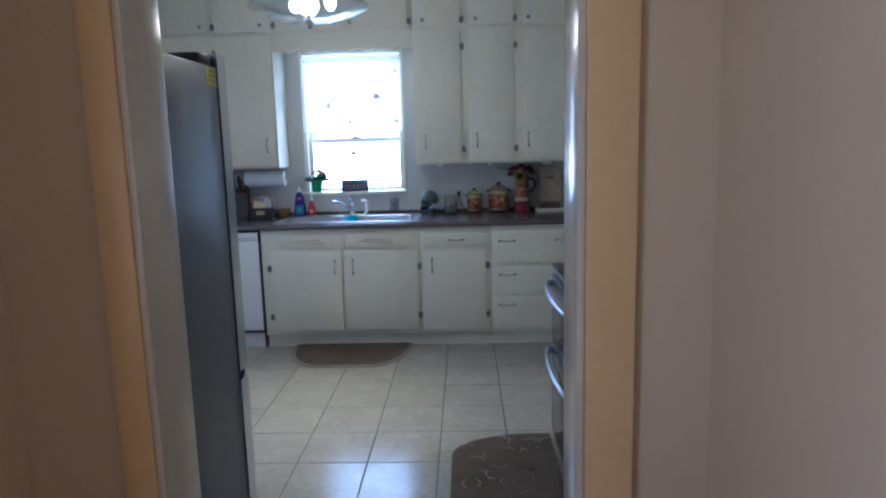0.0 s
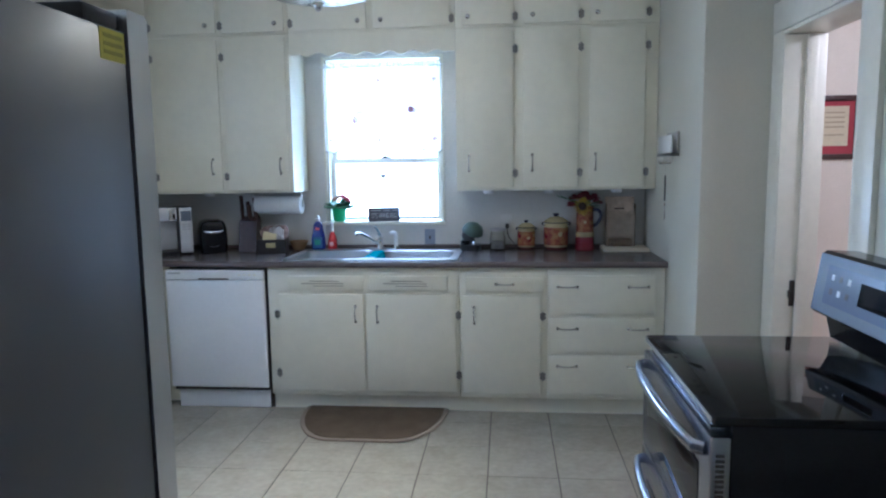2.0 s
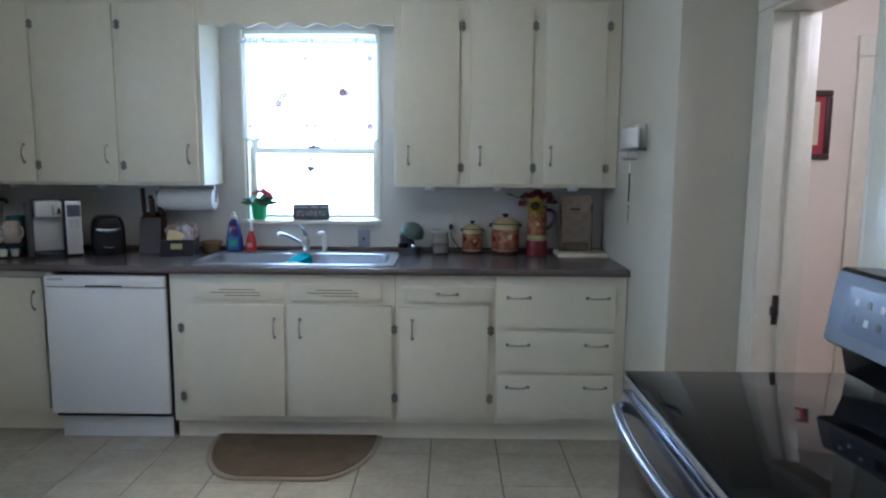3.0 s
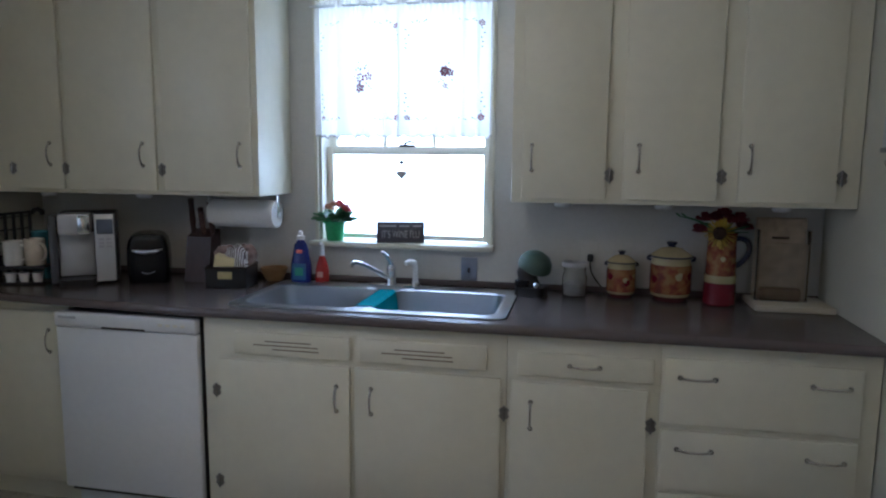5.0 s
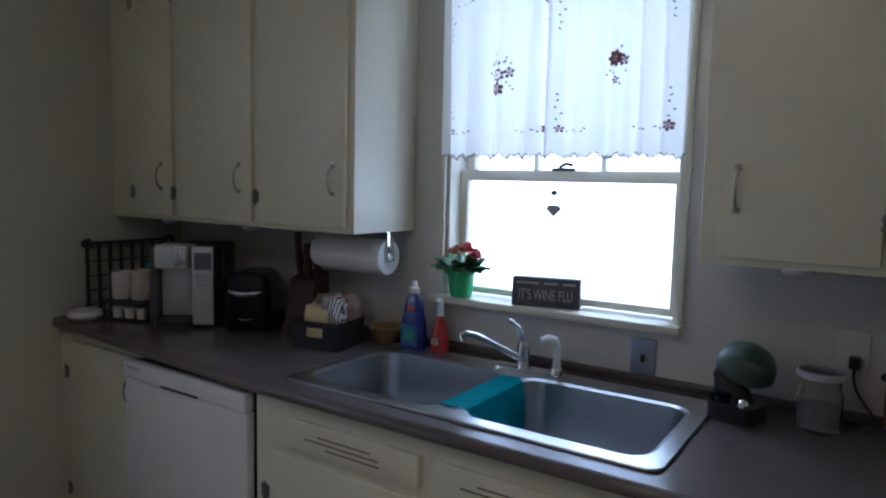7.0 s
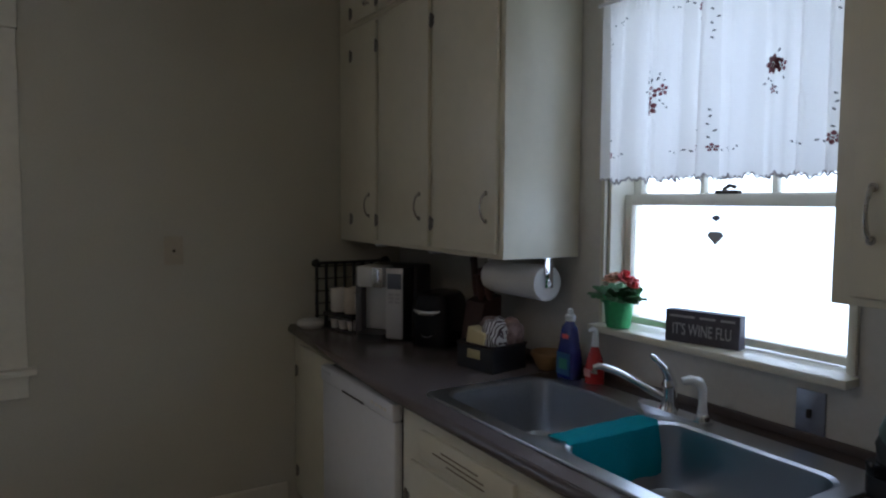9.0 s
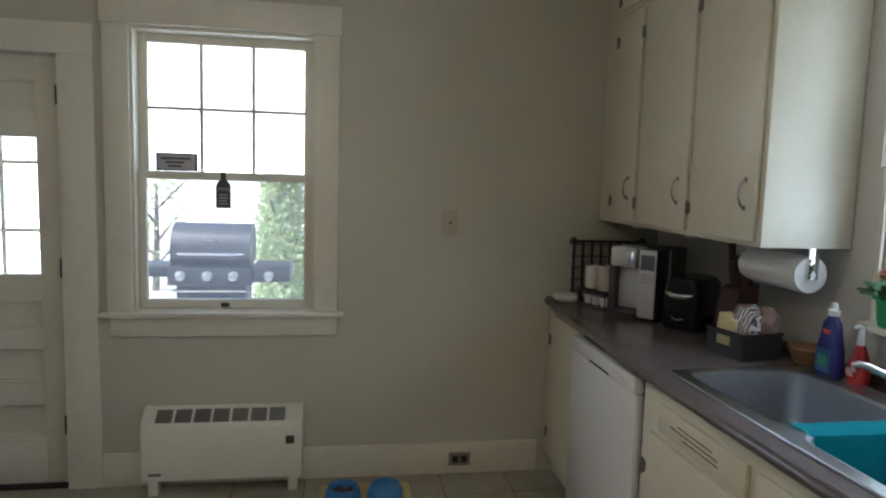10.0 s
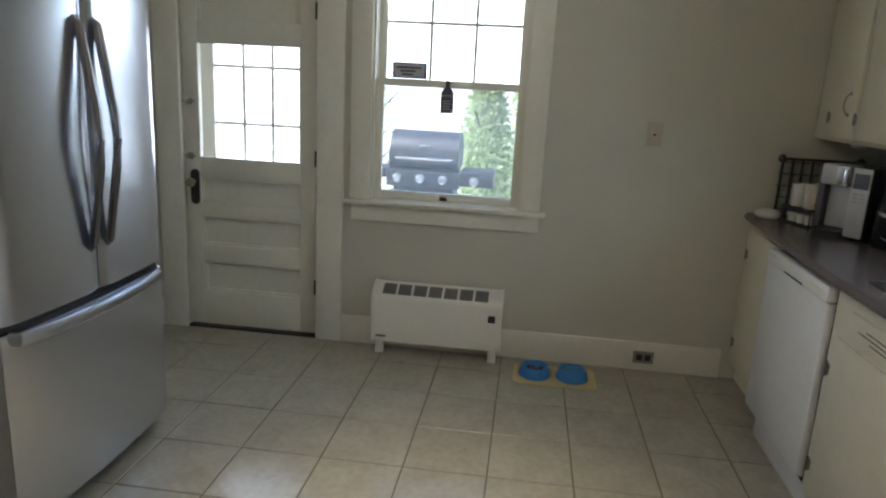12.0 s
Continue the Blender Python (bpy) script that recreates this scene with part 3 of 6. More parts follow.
bpart("toe_panel", (-1.945, -1.352, YB + 0.03, YB + 0.045, 0.0, 0.135), WHITE, dw, 0.003)

# ---- sink and tap ----
def rrect(x0, x1, y0, y1, r, n=5):
    """Outline of a rectangle with round corners."""
    out = []
    for cx, cy, a0 in ((x1 - r, y1 - r, 0), (x0 + r, y1 - r, 90), (x0 + r, y0 + r, 180), (x1 - r, y0 + r, 270)):
        for k in range(n + 1):
            a = radians(a0 + 90 * k / n)
            out.append((cx + r * math.cos(a), cy + r * math.sin(a)))
    return out


def loft(bm, loops):
    rings = [[bm.verts.new(p) for p in lp] for lp in loops]
    n = len(rings[0])
    for a, b in zip(rings, rings[1:]):
        for i in range(n):
            bm.faces.new((a[i], a[(i + 1) % n], b[(i + 1) % n], b[i]))
    return rings


sink = thing("sink", (-0.725, 5.07, TOP), "double bowl stainless steel sink set in the worktop", "sink")
BOWLS = ((-1.205, -0.742), (-0.680, -0.208))
BY0, BY1 = 4.842, 5.236
bm = bmesh.new()
edges = []
for outline in [rrect(SX0, SX1, SY0, SY1, 0.03)] + [rrect(x0 - 0.006, x1 + 0.006, BY0 - 0.006, BY1 + 0.006, 0.062) for x0, x1 in BOWLS]:
    vs = [bm.verts.new((x, y, TOP + 0.006)) for x, y in outline]
    edges += [bm.edges.new((vs[i], vs[(i + 1) % len(vs)])) for i in range(len(vs))]
bmesh.ops.triangle_fill(bm, edges=edges, use_beauty=True)
ol = rrect(SX0, SX1, SY0, SY1, 0.03)
tube(bm, [(x, y, TOP + 0.002) for x, y in ol + ol[:1]], 0.0045, 8)
part("rim", bm, SINK, sink)
for x0, x1 in BOWLS:
    bm = bmesh.new()
    loops = [[(x, y, TOP + 0.006) for x, y in rrect(x0 - 0.006, x1 + 0.006, BY0 - 0.006, BY1 + 0.006, 0.062)],
             [(x, y, TOP + 0.001) for x, y in rrect(x0 + 0.004, x1 - 0.004, BY0 + 0.004, BY1 - 0.004, 0.058)],
             [(x, y, TOP - 0.165) for x, y in rrect(x0 + 0.020, x1 - 0.020, BY0 + 0.020, BY1 - 0.020, 0.055)],
             [(x, y, TOP - 0.188) for x, y in rrect(x0 + 0.050, x1 - 0.050, BY0 + 0.050, BY1 - 0.050, 0.045)]]
    rings = loft(bm, loops)
    bm.faces.new(rings[-1])
    bowl = part("bowl", bm, SINK, sink)
    bm = lathe(bmesh.new(), [(0.040, 0.0), (0.040, 0.003), (0.034, 0.004), (0.030, 0.001)], ((x0 + x1) / 2, (BY0 + BY1) / 2 + 0.04, TOP - 0.1875), 20)
    part("drain", bm, CHROME, bowl, "round chrome drain")

tap = thing("kitchen_tap", (-0.720, 5.285, TOP + 0.006), "chrome single lever kitchen tap behind the sink", "tap")
part("base_plate", slab(bmesh.new(), rrect(-0.825, -0.585, 5.262, 5.314, 0.024), TOP + 0.006, TOP + 0.015), CHROME, tap)
part("body", lathe(bmesh.new(), [(0.026, TOP + 0.015), (0.023, TOP + 0.024), (0.020, TOP + 0.070), (0.022, TOP + 0.086), (0.017, TOP + 0.098)], (-0.722, 5.288, 0), 20), CHROME, tap)
part("spout", tube(bmesh.new(), bez((-0.728, 5.280, TOP + 0.045), (-0.770, 5.225, TOP + 0.080), (-0.810, 5.165, TOP + 0.130), (-0.838, 5.130, TOP + 0.132), 12) + [Vector((-0.844, 5.122, TOP + 0.128)), Vector((-0.846, 5.120, TOP + 0.112))], [0.012] * 4 + [0.0095] * 9 + [0.0095, 0.011], 14), CHROME, tap)
part("lever", tube(bmesh.new(), [(-0.722, 5.288, TOP + 0.094), (-0.724, 5.280, TOP + 0.120), (-0.735, 5.262, TOP + 0.146), (-0.748, 5.246, TOP + 0.164), (-0.752, 5.240, TOP + 0.166)], [0.017, 0.013, 0.009, 0.008, 0.005], 12), CHROME, tap)
spray = thing("sink_sprayer", (-0.612, 5.288, TOP + 0.015), "white plastic side sprayer beside the tap", "sprayer")
part("collar", lathe(bmesh.new(), [(0.020, TOP + 0.0152), (0.018, TOP + 0.027), (0.014, TOP + 0.031)], (-0.612, 5.288, 0), 16), CHROME, spray)
part("head", tube(bmesh.new(), [(-0.612, 5.288, TOP + 0.031), (-0.612, 5.288, TOP + 0.060), (-0.613, 5.287, TOP + 0.098), (-0.618, 5.278, TOP + 0.117), (-0.632, 5.262, TOP + 0.123), (-0.646, 5.245, TOP + 0.117)], [0.014, 0.011, 0.0125, 0.014, 0.0125, 0.010], 14), WHITE, spray, "white plastic spray head")

TEAL = mat("teal_cloth", (0.0, 0.36, 0.44), 0.9, grain=220, var=0.15, bump=0.5)
bm = bmesh.new()
prof = [(-0.752, TOP), (-0.748, TOP + 0.008), (-0.740, TOP + 0.0105), (-0.720, TOP + 0.0105), (-0.700, TOP + 0.0105), (-0.684, TOP + 0.0105), (-0.672, TOP + 0.003), (-0.664, TOP - 0.04), (-0.660, TOP - 0.09), (-0.657, TOP - 0.125)]
cols = 18
grid = []
for i in range(cols + 1):
    y = 4.868 + 0.325 * i / cols
    row = []
    for k, (x, z) in enumerate(prof):
        hang = max(0, TOP - 0.012 - z)
        row.append(bm.verts.new((x + 0.012 * math.sin(i * 0.9) * hang * 5, y + 0.006 * math.sin(k * 1.7), z + 0.0012 * math.sin(i * 1.3 + k) + 0.02 * hang * math.sin(i * 0.5))))
    grid.append(row)
for a, b in zip(grid, grid[1:]):
    for k in range(len(prof) - 1):
        bm.faces.new((a[k], a[k + 1], b[k + 1], b[k]))
bmesh.ops.solidify(bm, geom=bm.faces[:], thickness=0.003)
cloth = tagged(new("dish_cloth", mesh("dish_cloth", bm, TEAL)), "teal dish cloth draped over the sink divider", "cloth")

# ---- curtain ----
CURT = mat("white_curtain", (0.84, 0.83, 0.81), 0.9, grain=300, var=0.05, bump=0.2)
nt = CURT.node_tree
tr = nt.nodes.new("ShaderNodeBsdfTranslucent")
tr.inputs[0].default_value = (0.93, 0.91, 0.88, 1)
mx = nt.nodes.new("ShaderNodeMixShader")
mx.inputs[0].default_value = 0.42
nt.links.new(nt.nodes["Principled BSDF"].outputs[0], mx.inputs[1])
nt.links.new(tr.outputs[0], mx.inputs[2])
nt.links.new(mx.outputs[0], nt.nodes["Material Output"].inputs[0])
LACE = mat("grey_lace", (0.36, 0.33, 0.33), 0.9, grain=300, var=0.3)
THREAD = mat("maroon_thread", (0.22, 0.06, 0.075), 0.9, grain=300, var=0.3)
THREAD_G = mat("dark_green_thread", (0.12, 0.12, 0.115), 0.9, grain=300, var=0.3)


def fold(x):
    s = (x * 11.5 + 0.35 * math.sin(x * 17)) % 1.0
    crease = s / 0.72 if s < 0.72 else (1 - s) / 0.28
    return YN - 0.047 + 0.019 * math.sin(x * 50 + 2.4 * math.sin(x * 8)) + 0.024 * (crease ** 1.3 - 0.4) + 0.003 * math.sin(x * 117 + 1)


def curtain_panel(x0, x1, parent):
    bm = bmesh.new()
    n, rows = 200, 16
    for_rows = []
    for i in range(n + 1):
        x = x0 + (x1 - x0) * i / n
        col = []
        bottom = 1.596 + 0.010 * abs(math.sin(x * 48)) + 0.004 * math.sin(x * 200)
        for k in range(rows + 1):
            v = k / rows
            z = 2.190 + (bottom - 2.190) * v
            y = YN - 0.045 + (fold(x) - YN + 0.045) * (0.55 + 0.6 * v)
            if v < 0.09:
                y += 0.006 * math.sin(x * 260)
            col.append(bm.verts.new((x, y, z)))
        for_rows.append(col)
    for a, b in zip(for_rows, for_rows[1:]):
        for k in range(rows):
            bm.faces.new((a[k], a[k + 1], b[k + 1], b[k]))
    pan = part("curtain_panel", bm, CURT, parent)
    bm = bmesh.new()
    pts = []
    for i in range(241):
        x = x0 + (x1 - x0) * i / 240
        pts.append((x, YN - 0.045 + (fold(x) - YN + 0.045) * 1.15, 1.594 + 0.010 * abs(math.sin(x * 48)) + 0.004 * math.sin(x * 200) + 0.004 * math.sin(x * 520)))
    tube(bm, pts, 0.0024, 5)
    part("lace_edge", bm, LACE, pan, "scalloped grey lace edging")
    return pan


curtain = thing("cafe_curtain", (-0.73, YN - 0.04, 2.20), "white embroidered cafe curtain gathered on a rod", "curtain")
pa = curtain_panel(-1.100, -0.704, curtain)
pb = curtain_panel(-0.712, -0.303, curtain)
part("rod", tube(bmesh.new(), [(-1.120, YN - 0.045, 2.166), (-0.286, YN - 0.045, 2.166)], 0.006, 10), WHITE, curtain, "white curtain rod")


def on_cloth(x, z):
    v = (2.19 - z) / 0.595
    return (x, YN - 0.045 + (fold(x) - YN + 0.045) * (0.55 + 0.6 * v) - 0.003, z)


def petal(bm, x, z, a, r0, r1, w):
    """One stitched petal or leaf, pointing along a."""
    c, s = math.cos(a), math.sin(a)
    ring = []
    for u, h in ((0.0, 0.0), (0.3, 0.8), (0.6, 1.0), (0.85, 0.6), (1.0, 0.0), (0.85, -0.6), (0.6, -1.0), (0.3, -0.8)):
        r = r0 + (r1 - r0) * u
        ring.append(bm.verts.new(on_cloth(x + r * c - w * h * s, z + r * s + w * h * c)))
    bm.faces.new(ring)


rng = random.Random(4)


def blossom_stitch(parent, x, z, r, n=6, inner=0.32):
    bm = bmesh.new()
    for k in range(n):
        petal(bm, x, z, 2 * math.pi * k / n + 0.4, r * inner, r, r * 0.30)
    for k in range(5):
        petal(bm, x, z, 2 * math.pi * k / 5, 0.0, r * 0.22, r * 0.09)
    part("flower", bm, THREAD, parent, "maroon embroidered flower")


def sprigs(parent, spots):
    """Dark leaves of (x, z, angle, length) strewn round the flowers."""
    bm = bmesh.new()
    for x, z, a, l in spots:
        petal(bm, x, z, a + rng.uniform(-0.3, 0.3), 0.0, l * 0.72, l * 0.19)
    tagged(part("sprig", bm, THREAD_G, parent, "dark embroidered leaf sprigs"), kind="stuff")


def corner(x, z, sx, sz):
    """Leaves in an L along a hem and an edge."""
    out = [(x + sx * (0.022 + 0.017 * k), z - sz * 0.010 + 0.005 * math.sin(k * 2.0), 1.57 + (-1) ** k * 0.9, 0.012) for k in range(5)]
    return out + [(x - sx * 0.004 + 0.004 * math.sin(k * 1.7), z + sz * (0.024 + 0.019 * k), (-1) ** k * 0.9 + 1.57, 0.013) for k in range(5)]


for pan, cx, edge_l, edge_r in ((pa, -0.880, -1.064, -0.726), (pb, -0.503, -0.672, -0.347)):
    if pan is pa:
        blossom_stitch(pan, cx - 0.006, 1.855, 0.021, 7, 0.45)
        blossom_stitch(pan, cx - 0.008, 1.812, 0.024, 6, 0.2)
        blossom_stitch(pan, cx + 0.030, 1.862, 0.019, 5, 0.2)
        spots = [(cx - 0.028 + 0.013 * k, 1.884 + 0.006 * (k % 2), 1.9 - 0.25 * k, 0.020) for k in range(4)] + [(cx + 0.018 + 0.010 * k, 1.836 - 0.012 * k, -0.6, 0.013) for k in range(3)]
        spots += [(cx - 0.012, 1.915, 1.3, 0.014), (cx + 0.018, 1.905, 0.8, 0.013), (cx + 0.030, 1.888, 0.6, 0.014), (cx - 0.034, 1.862, 2.6, 0.015)]
    else:
        blossom_stitch(pan, cx - 0.006, 1.880, 0.026, 7, 0.15)
        blossom_stitch(pan, cx + 0.022, 1.872, 0.018, 5, 0.2)
        blossom_stitch(pan, cx - 0.004, 1.818, 0.013, 5, 0.2)
        spots = [(cx - 0.026 + 0.009 * k, 1.852 - 0.010 * k, -1.2 + 0.8 * (k % 2), 0.014) for k in range(5)] + [(cx + 0.010, 1.906, 1.0, 0.016), (cx + 0.026, 1.846, -0.9, 0.014), (cx - 0.030, 1.838, 3.6, 0.012)]
    blossom_stitch(pan, edge_r, 1.684, 0.017, 6, 0.2)
    blossom_stitch(pan, edge_l, 1.682, 0.012, 5, 0.2)
    blossom_stitch(pan, edge_r, 2.075, 0.015, 6, 0.2)
    spots += corner(edge_r, 1.684, -1, 1) + corner(edge_l, 1.682, 1, 1) + corner(edge_r, 2.075, -1, -1) + corner(edge_l, 2.075, 1, -1)
    sprigs(pan, spots)

# ---- refrigerator ----
fr = thing("refrigerator", (-1.032, 1.75, 0), "stainless french door refrigerator with grey sides, closed", "refrigerator")
bpart("body", (-1.464, -0.600, 1.30, 2.098, 0.03, 1.765), FRIDGE_SIDE, fr, 0.006)


def bowed(x0, x1, z0, z1, name, label):
    """A door skin whose front bows gently over the whole width of the refrigerator."""
    bm = bmesh.new()
    n = 14
    front, back = [], []
    for i in range(n + 1):
        x = x0 + (x1 - x0) * i / n
        u = (x + 1.032) / 0.436
        y = 2.186 + 0.022 * (1 - u * u)
        e = min(i, n - i)
        if e == 0:
            y -= 0.010
        front.append((x, y))
        back.append((x, 2.102))
    outline = front + list(reversed(back))
    slab(bm, outline, z0, z1)
    edges = [e for e in bm.edges if abs(e.verts[0].co.z - e.verts[1].co.z) < 1e-5 and e.verts[0].co.y > 2.13 and e.verts[1].co.y > 2.13]
    bmesh.ops.bevel(bm, geom=edges, offset=0.006, segments=2, affect='EDGES')
    return part(name, bm, STEEL, fr, label)


dl = bowed(-1.029, -0.596, 0.745, 1.808, "door", "brushed steel door")
dr = bowed(-1.468, -1.036, 0.745, 1.808, "door", "brushed steel door")
dd = bowed(-1.468, -0.596, 0.075, 0.716, "freezer_drawer", "brushed steel freezer drawer")
SATIN = mat("satin_steel_bar", (0.58, 0.59, 0.62), 0.30, 1.0, grain=80, var=0.06, bump=0.02, stretch=(1, 20, 20))
HANDLE = mat("handle_steel", (0.33, 0.33, 0.36), 0.24, 1.0, grain=80, var=0.08, bump=0.02, stretch=(1, 1, 20))
for d, x in ((dl, -0.986), (dr, -1.080)):
    pts = [(x, 2.202, 1.645)] + [(x, 2.220, 1.638), (x, 2.242, 1.50), (x, 2.263, 1.36), (x, 2.270, 1.27), (x, 2.263, 1.18), (x, 2.242, 1.05), (x, 2.220, 0.912)] + [(x, 2.202, 0.905)]
    part("handle", tube(bmesh.new(), pts, 0.014, 8, 1.3), HANDLE, d, "long bowed steel handle")
pts = [(-0.632, 2.175, 0.700)] + bez((-0.640, 2.205, 0.698), (-0.82, 2.245, 0.690), (-1.22, 2.245, 0.690), (-1.398, 2.205, 0.698), 14) + [(-1.408, 2.175, 0.700)]
part("handle", tube(bmesh.new(), pts, 0.016, 10, 1.5), SATIN, dd, "long bowed steel handle")
# dark filling for the shade between doors and drawer
bpart("gap_shade", (-1.462, -0.602, 2.100, 2.160, 0.717, 0.744), GAP, fr, 0)
bpart("hinge_cover", (-0.72, -0.612, 1.99, 2.100, 1.766, 1.802), PLASTIC_K, fr, 0.01)
bpart("hinge_cover", (-1.452, -1.34, 1.99, 2.100, 1.766, 1.802), PLASTIC_K, fr, 0.01)
st = bpart("energy_sticker", (-0.5995, -0.5985, 2.012, 2.092, 1.703, 1.760), mat("yellow_sticker", (0.62, 0.56, 0.06), 0.5, var=0.1), fr, 0, "yellow paper sticker")
for k in range(3):
    bpart("print_bar", (-0.5984, -0.5978, 2.022, 2.084, 1.714 + k * 0.015, 1.721 + k * 0.015), mat("sticker_print", (0.40, 0.36, 0.05), 0.6), st, 0)
bpart("toe_grille", (-1.455, -0.608, 2.04, 2.130, 0.012, 0.068), PLASTIC_K, fr, 0.004)
for x in (-1.43, -0.63):
    part("foot", lathe(bmesh.new(), [(0.022, 0.0), (0.022, 0.02), (0.012, 0.03)], (x, 2.08, 0), 12), PLASTIC_K, fr)
    part("foot", lathe(bmesh.new(), [(0.022, 0.0), (0.022, 0.02), (0.012, 0.03)], (x, 1.36, 0), 12), PLASTIC_K, fr)

# ---- stove ----
SXF, SY_0, SY_1 = 0.620, 2.360, 3.122
stv = thing("stove", (0.95, 2.73, 0), "black and stainless double oven electric stove", "stove")
bpart("body", (SXF + 0.03, 1.28, SY_0 + 0.006, SY_1 - 0.006, 0.02, 0.895), BLACK, stv, 0.004)
bpart("cooktop", (SXF - 0.014, 1.215, SY_0, SY_1, 0.896, 0.918), BLACKGLASS, stv, 0.005, "black glass cooktop")
bpart("cooktop_trim", (SXF - 0.018, SXF - 0.0145, SY_0 + 0.01, SY_1 - 0.01, 0.900, 0.914), STEEL, stv, 0.001)
for k in range(4):
    z = 0.892 - k * 0.0065
    bpart("vent_slat", (SXF - 0.006, SXF + 0.029, SY_0 + 0.05, SY_1 - 0.05, z - 0.002, z + 0.002), STEEL if k % 2 else BLACK, stv, 0)


OVEN_STEEL = mat("oven_steel", (0.36, 0.37, 0.41), 0.26, 1.0, grain=70, var=0.06, bump=0.0, stretch=(20, 1, 20))


def oven_door(z0, z1, hz):
    d = bpart("oven_door", (SXF - 0.020, SXF + 0.029, SY_0 + 0.004, SY_1 - 0.004, z0, z1), OVEN_STEEL, stv, 0.006, "stainless oven door")
    bpart("oven_window", (SXF - 0.023, SXF - 0.019, SY_0 + 0.085, SY_1 - 0.085, z0 + 0.05, z1 - 0.095), BLACKGLASS, d, 0.001, "dark oven window")
    xs = SXF - 0.022
    pts = [(xs, SY_0 + 0.035, hz)] + bez((xs - 0.022, SY_0 + 0.05, hz), (xs - 0.058, SY_0 + 0.20, hz + 0.004), (xs - 0.058, SY_1 - 0.20, hz + 0.004), (xs - 0.022, SY_1 - 0.05, hz), 14) + [(xs, SY_1 - 0.035, hz)]
    part("handle", tube(bmesh.new(), pts, 0.0125, 12, 1.35), OVEN_STEEL, d, "bowed stainless handle")
    # dark bars on the door edge, coloured as the shade in its slots
    for k in range(9):
        z = z1 - 0.045 - k * 0.0125
        bpart("edge_slot_shade", (SXF - 0.006, SXF + 0.014, SY_0 + 0.0025, SY_0 + 0.0055, z - 0.0035, z + 0.0035), GAP, d, 0)


oven_door(0.545, 0.868, 0.828)
oven_door(0.080, 0.538, 0.494)
bpart("kick_panel", (SXF + 0.01, SXF + 0.029, SY_0 + 0.01, SY_1 - 0.01, 0.012, 0.075), BLACK, stv, 0.002)
bm = bmesh.new()
prof = [(1.202, 0.919), (1.184, 0.998), (1.146, 1.006), (1.138, 1.016), (1.166, 1.200), (1.178, 1.209), (1.272, 1.205), (1.278, 0.919)]
lo = [bm.verts.new((x, SY_0 + 0.004, z)) for x, z in prof]
hi = [bm.verts.new((x, SY_1 - 0.004, z)) for x, z in prof]
bm.faces.new(lo)
bm.faces.new(list(reversed(hi)))
for i in range(len(prof)):
    bm.faces.new((lo[i], lo[(i + 1) % len(prof)], hi[(i + 1) % len(prof)], hi[i]))
bgd = part("backguard", bm, BLACK, stv, "black backguard")


def face_plate(y0, y1, u0, u1, out, material, name, parent, label=""):
    """A plate on the sloping face of the backguard, u from its lower to its upper edge."""
    bm = bmesh.new()
    a, b = Vector((1.138, 0, 1.016)), Vector((1.166, 0, 1.200))
    n = Vector((-0.989, 0, 0.15)) * out
    pts = []
    for off in (Vector((0.004, 0, 0)), n):
        for yy, u in ((y0, u0), (y1, u0), (y1, u1), (y0, u1)):
            p = a.lerp(b, u) + off
            pts.append(bm.verts.new((p.x, yy, p.z)))
    for f in ((0, 1, 2, 3), (7, 6, 5, 4), (0, 4, 5, 1), (1, 5, 6, 2), (2, 6, 7, 3), (3, 7, 4, 0)):
        bm.faces.new([pts[i] for i in f])
    return part(name, bm, material, parent, label)


fp = face_plate(SY_0 + 0.006, SY_1 - 0.006, 0.0, 1.0, 0.004, FASCIA, "steel_fascia", bgd, "stainless control fascia")
PANEL = mat("control_panel_grey", (0.13, 0.15, 0.20), 0.22, grain=60, var=0.05)
face_plate(SY_0 + 0.05, SY_1 - 0.075, 0.18, 0.84, 0.006, PANEL, "touch_panel", bgd, "dark grey touch panel")
MARK = mat("white_marks", (0.72, 0.74, 0.78), 0.5)
for i in range(3):
    for j in range(2):
        face_plate(SY_1 - 0.125 - i * 0.05, SY_1 - 0.108 - i * 0.05, 0.36 + j * 0.24, 0.46 + j * 0.24, 0.0068, MARK if (i + j) % 2 else IRON, "touch_key", bgd)
face_plate(2.66, 2.84, 0.34, 0.70, 0.0068, BLACKGLASS, "display", bgd, "dark glass display")

# ---- rugs ----
def half_round(x0, x1, y0, y1, z, n=14, k=0.30):
    """Outline with its two corners at y0 strongly rounded."""
    out = [(x1, y1), (x0, y1)]
    rx, ry = (x1 - x0) * k, (y1 - y0) * 0.85
    for i in range(n + 1):
        a = math.pi + math.pi / 2 * i / n
        out.append((x0 + rx + rx * math.cos(a), y0 + ry + ry * math.sin(a)))
    for i in range(n + 1):
        a = 1.5 * math.pi + math.pi / 2 * i / n
        out.append((x1 - rx + rx * math.cos(a), y0 + ry + ry * math.sin(a)))
    return out


RUG_EDGE = mat("rug_binding", (0.25, 0.205, 0.16), 0.95, grain=160, var=0.2, bump=0.5)
rug1 = thing("rug", (-0.66, 4.6, 0), "brown half-round mat on the tiles before the sink", "rug")
part("rug_body", slab(bmesh.new(), half_round(-1.090, -0.255, 4.322, 4.836, 0), 0.0125, 0.016), RUG, rug1)
bm = slab(bmesh.new(), half_round(-1.112, -0.233, 4.300, 4.858, 0), 0.001, 0.012)
ol = half_round(-1.112, -0.233, 4.300, 4.858, 0)
tube(bm, [(x, y, 0.006) for x, y in ol + ol[:1]], 0.0055, 6)
part("binding", bm, RUG_EDGE, rug1, "lighter brown binding")
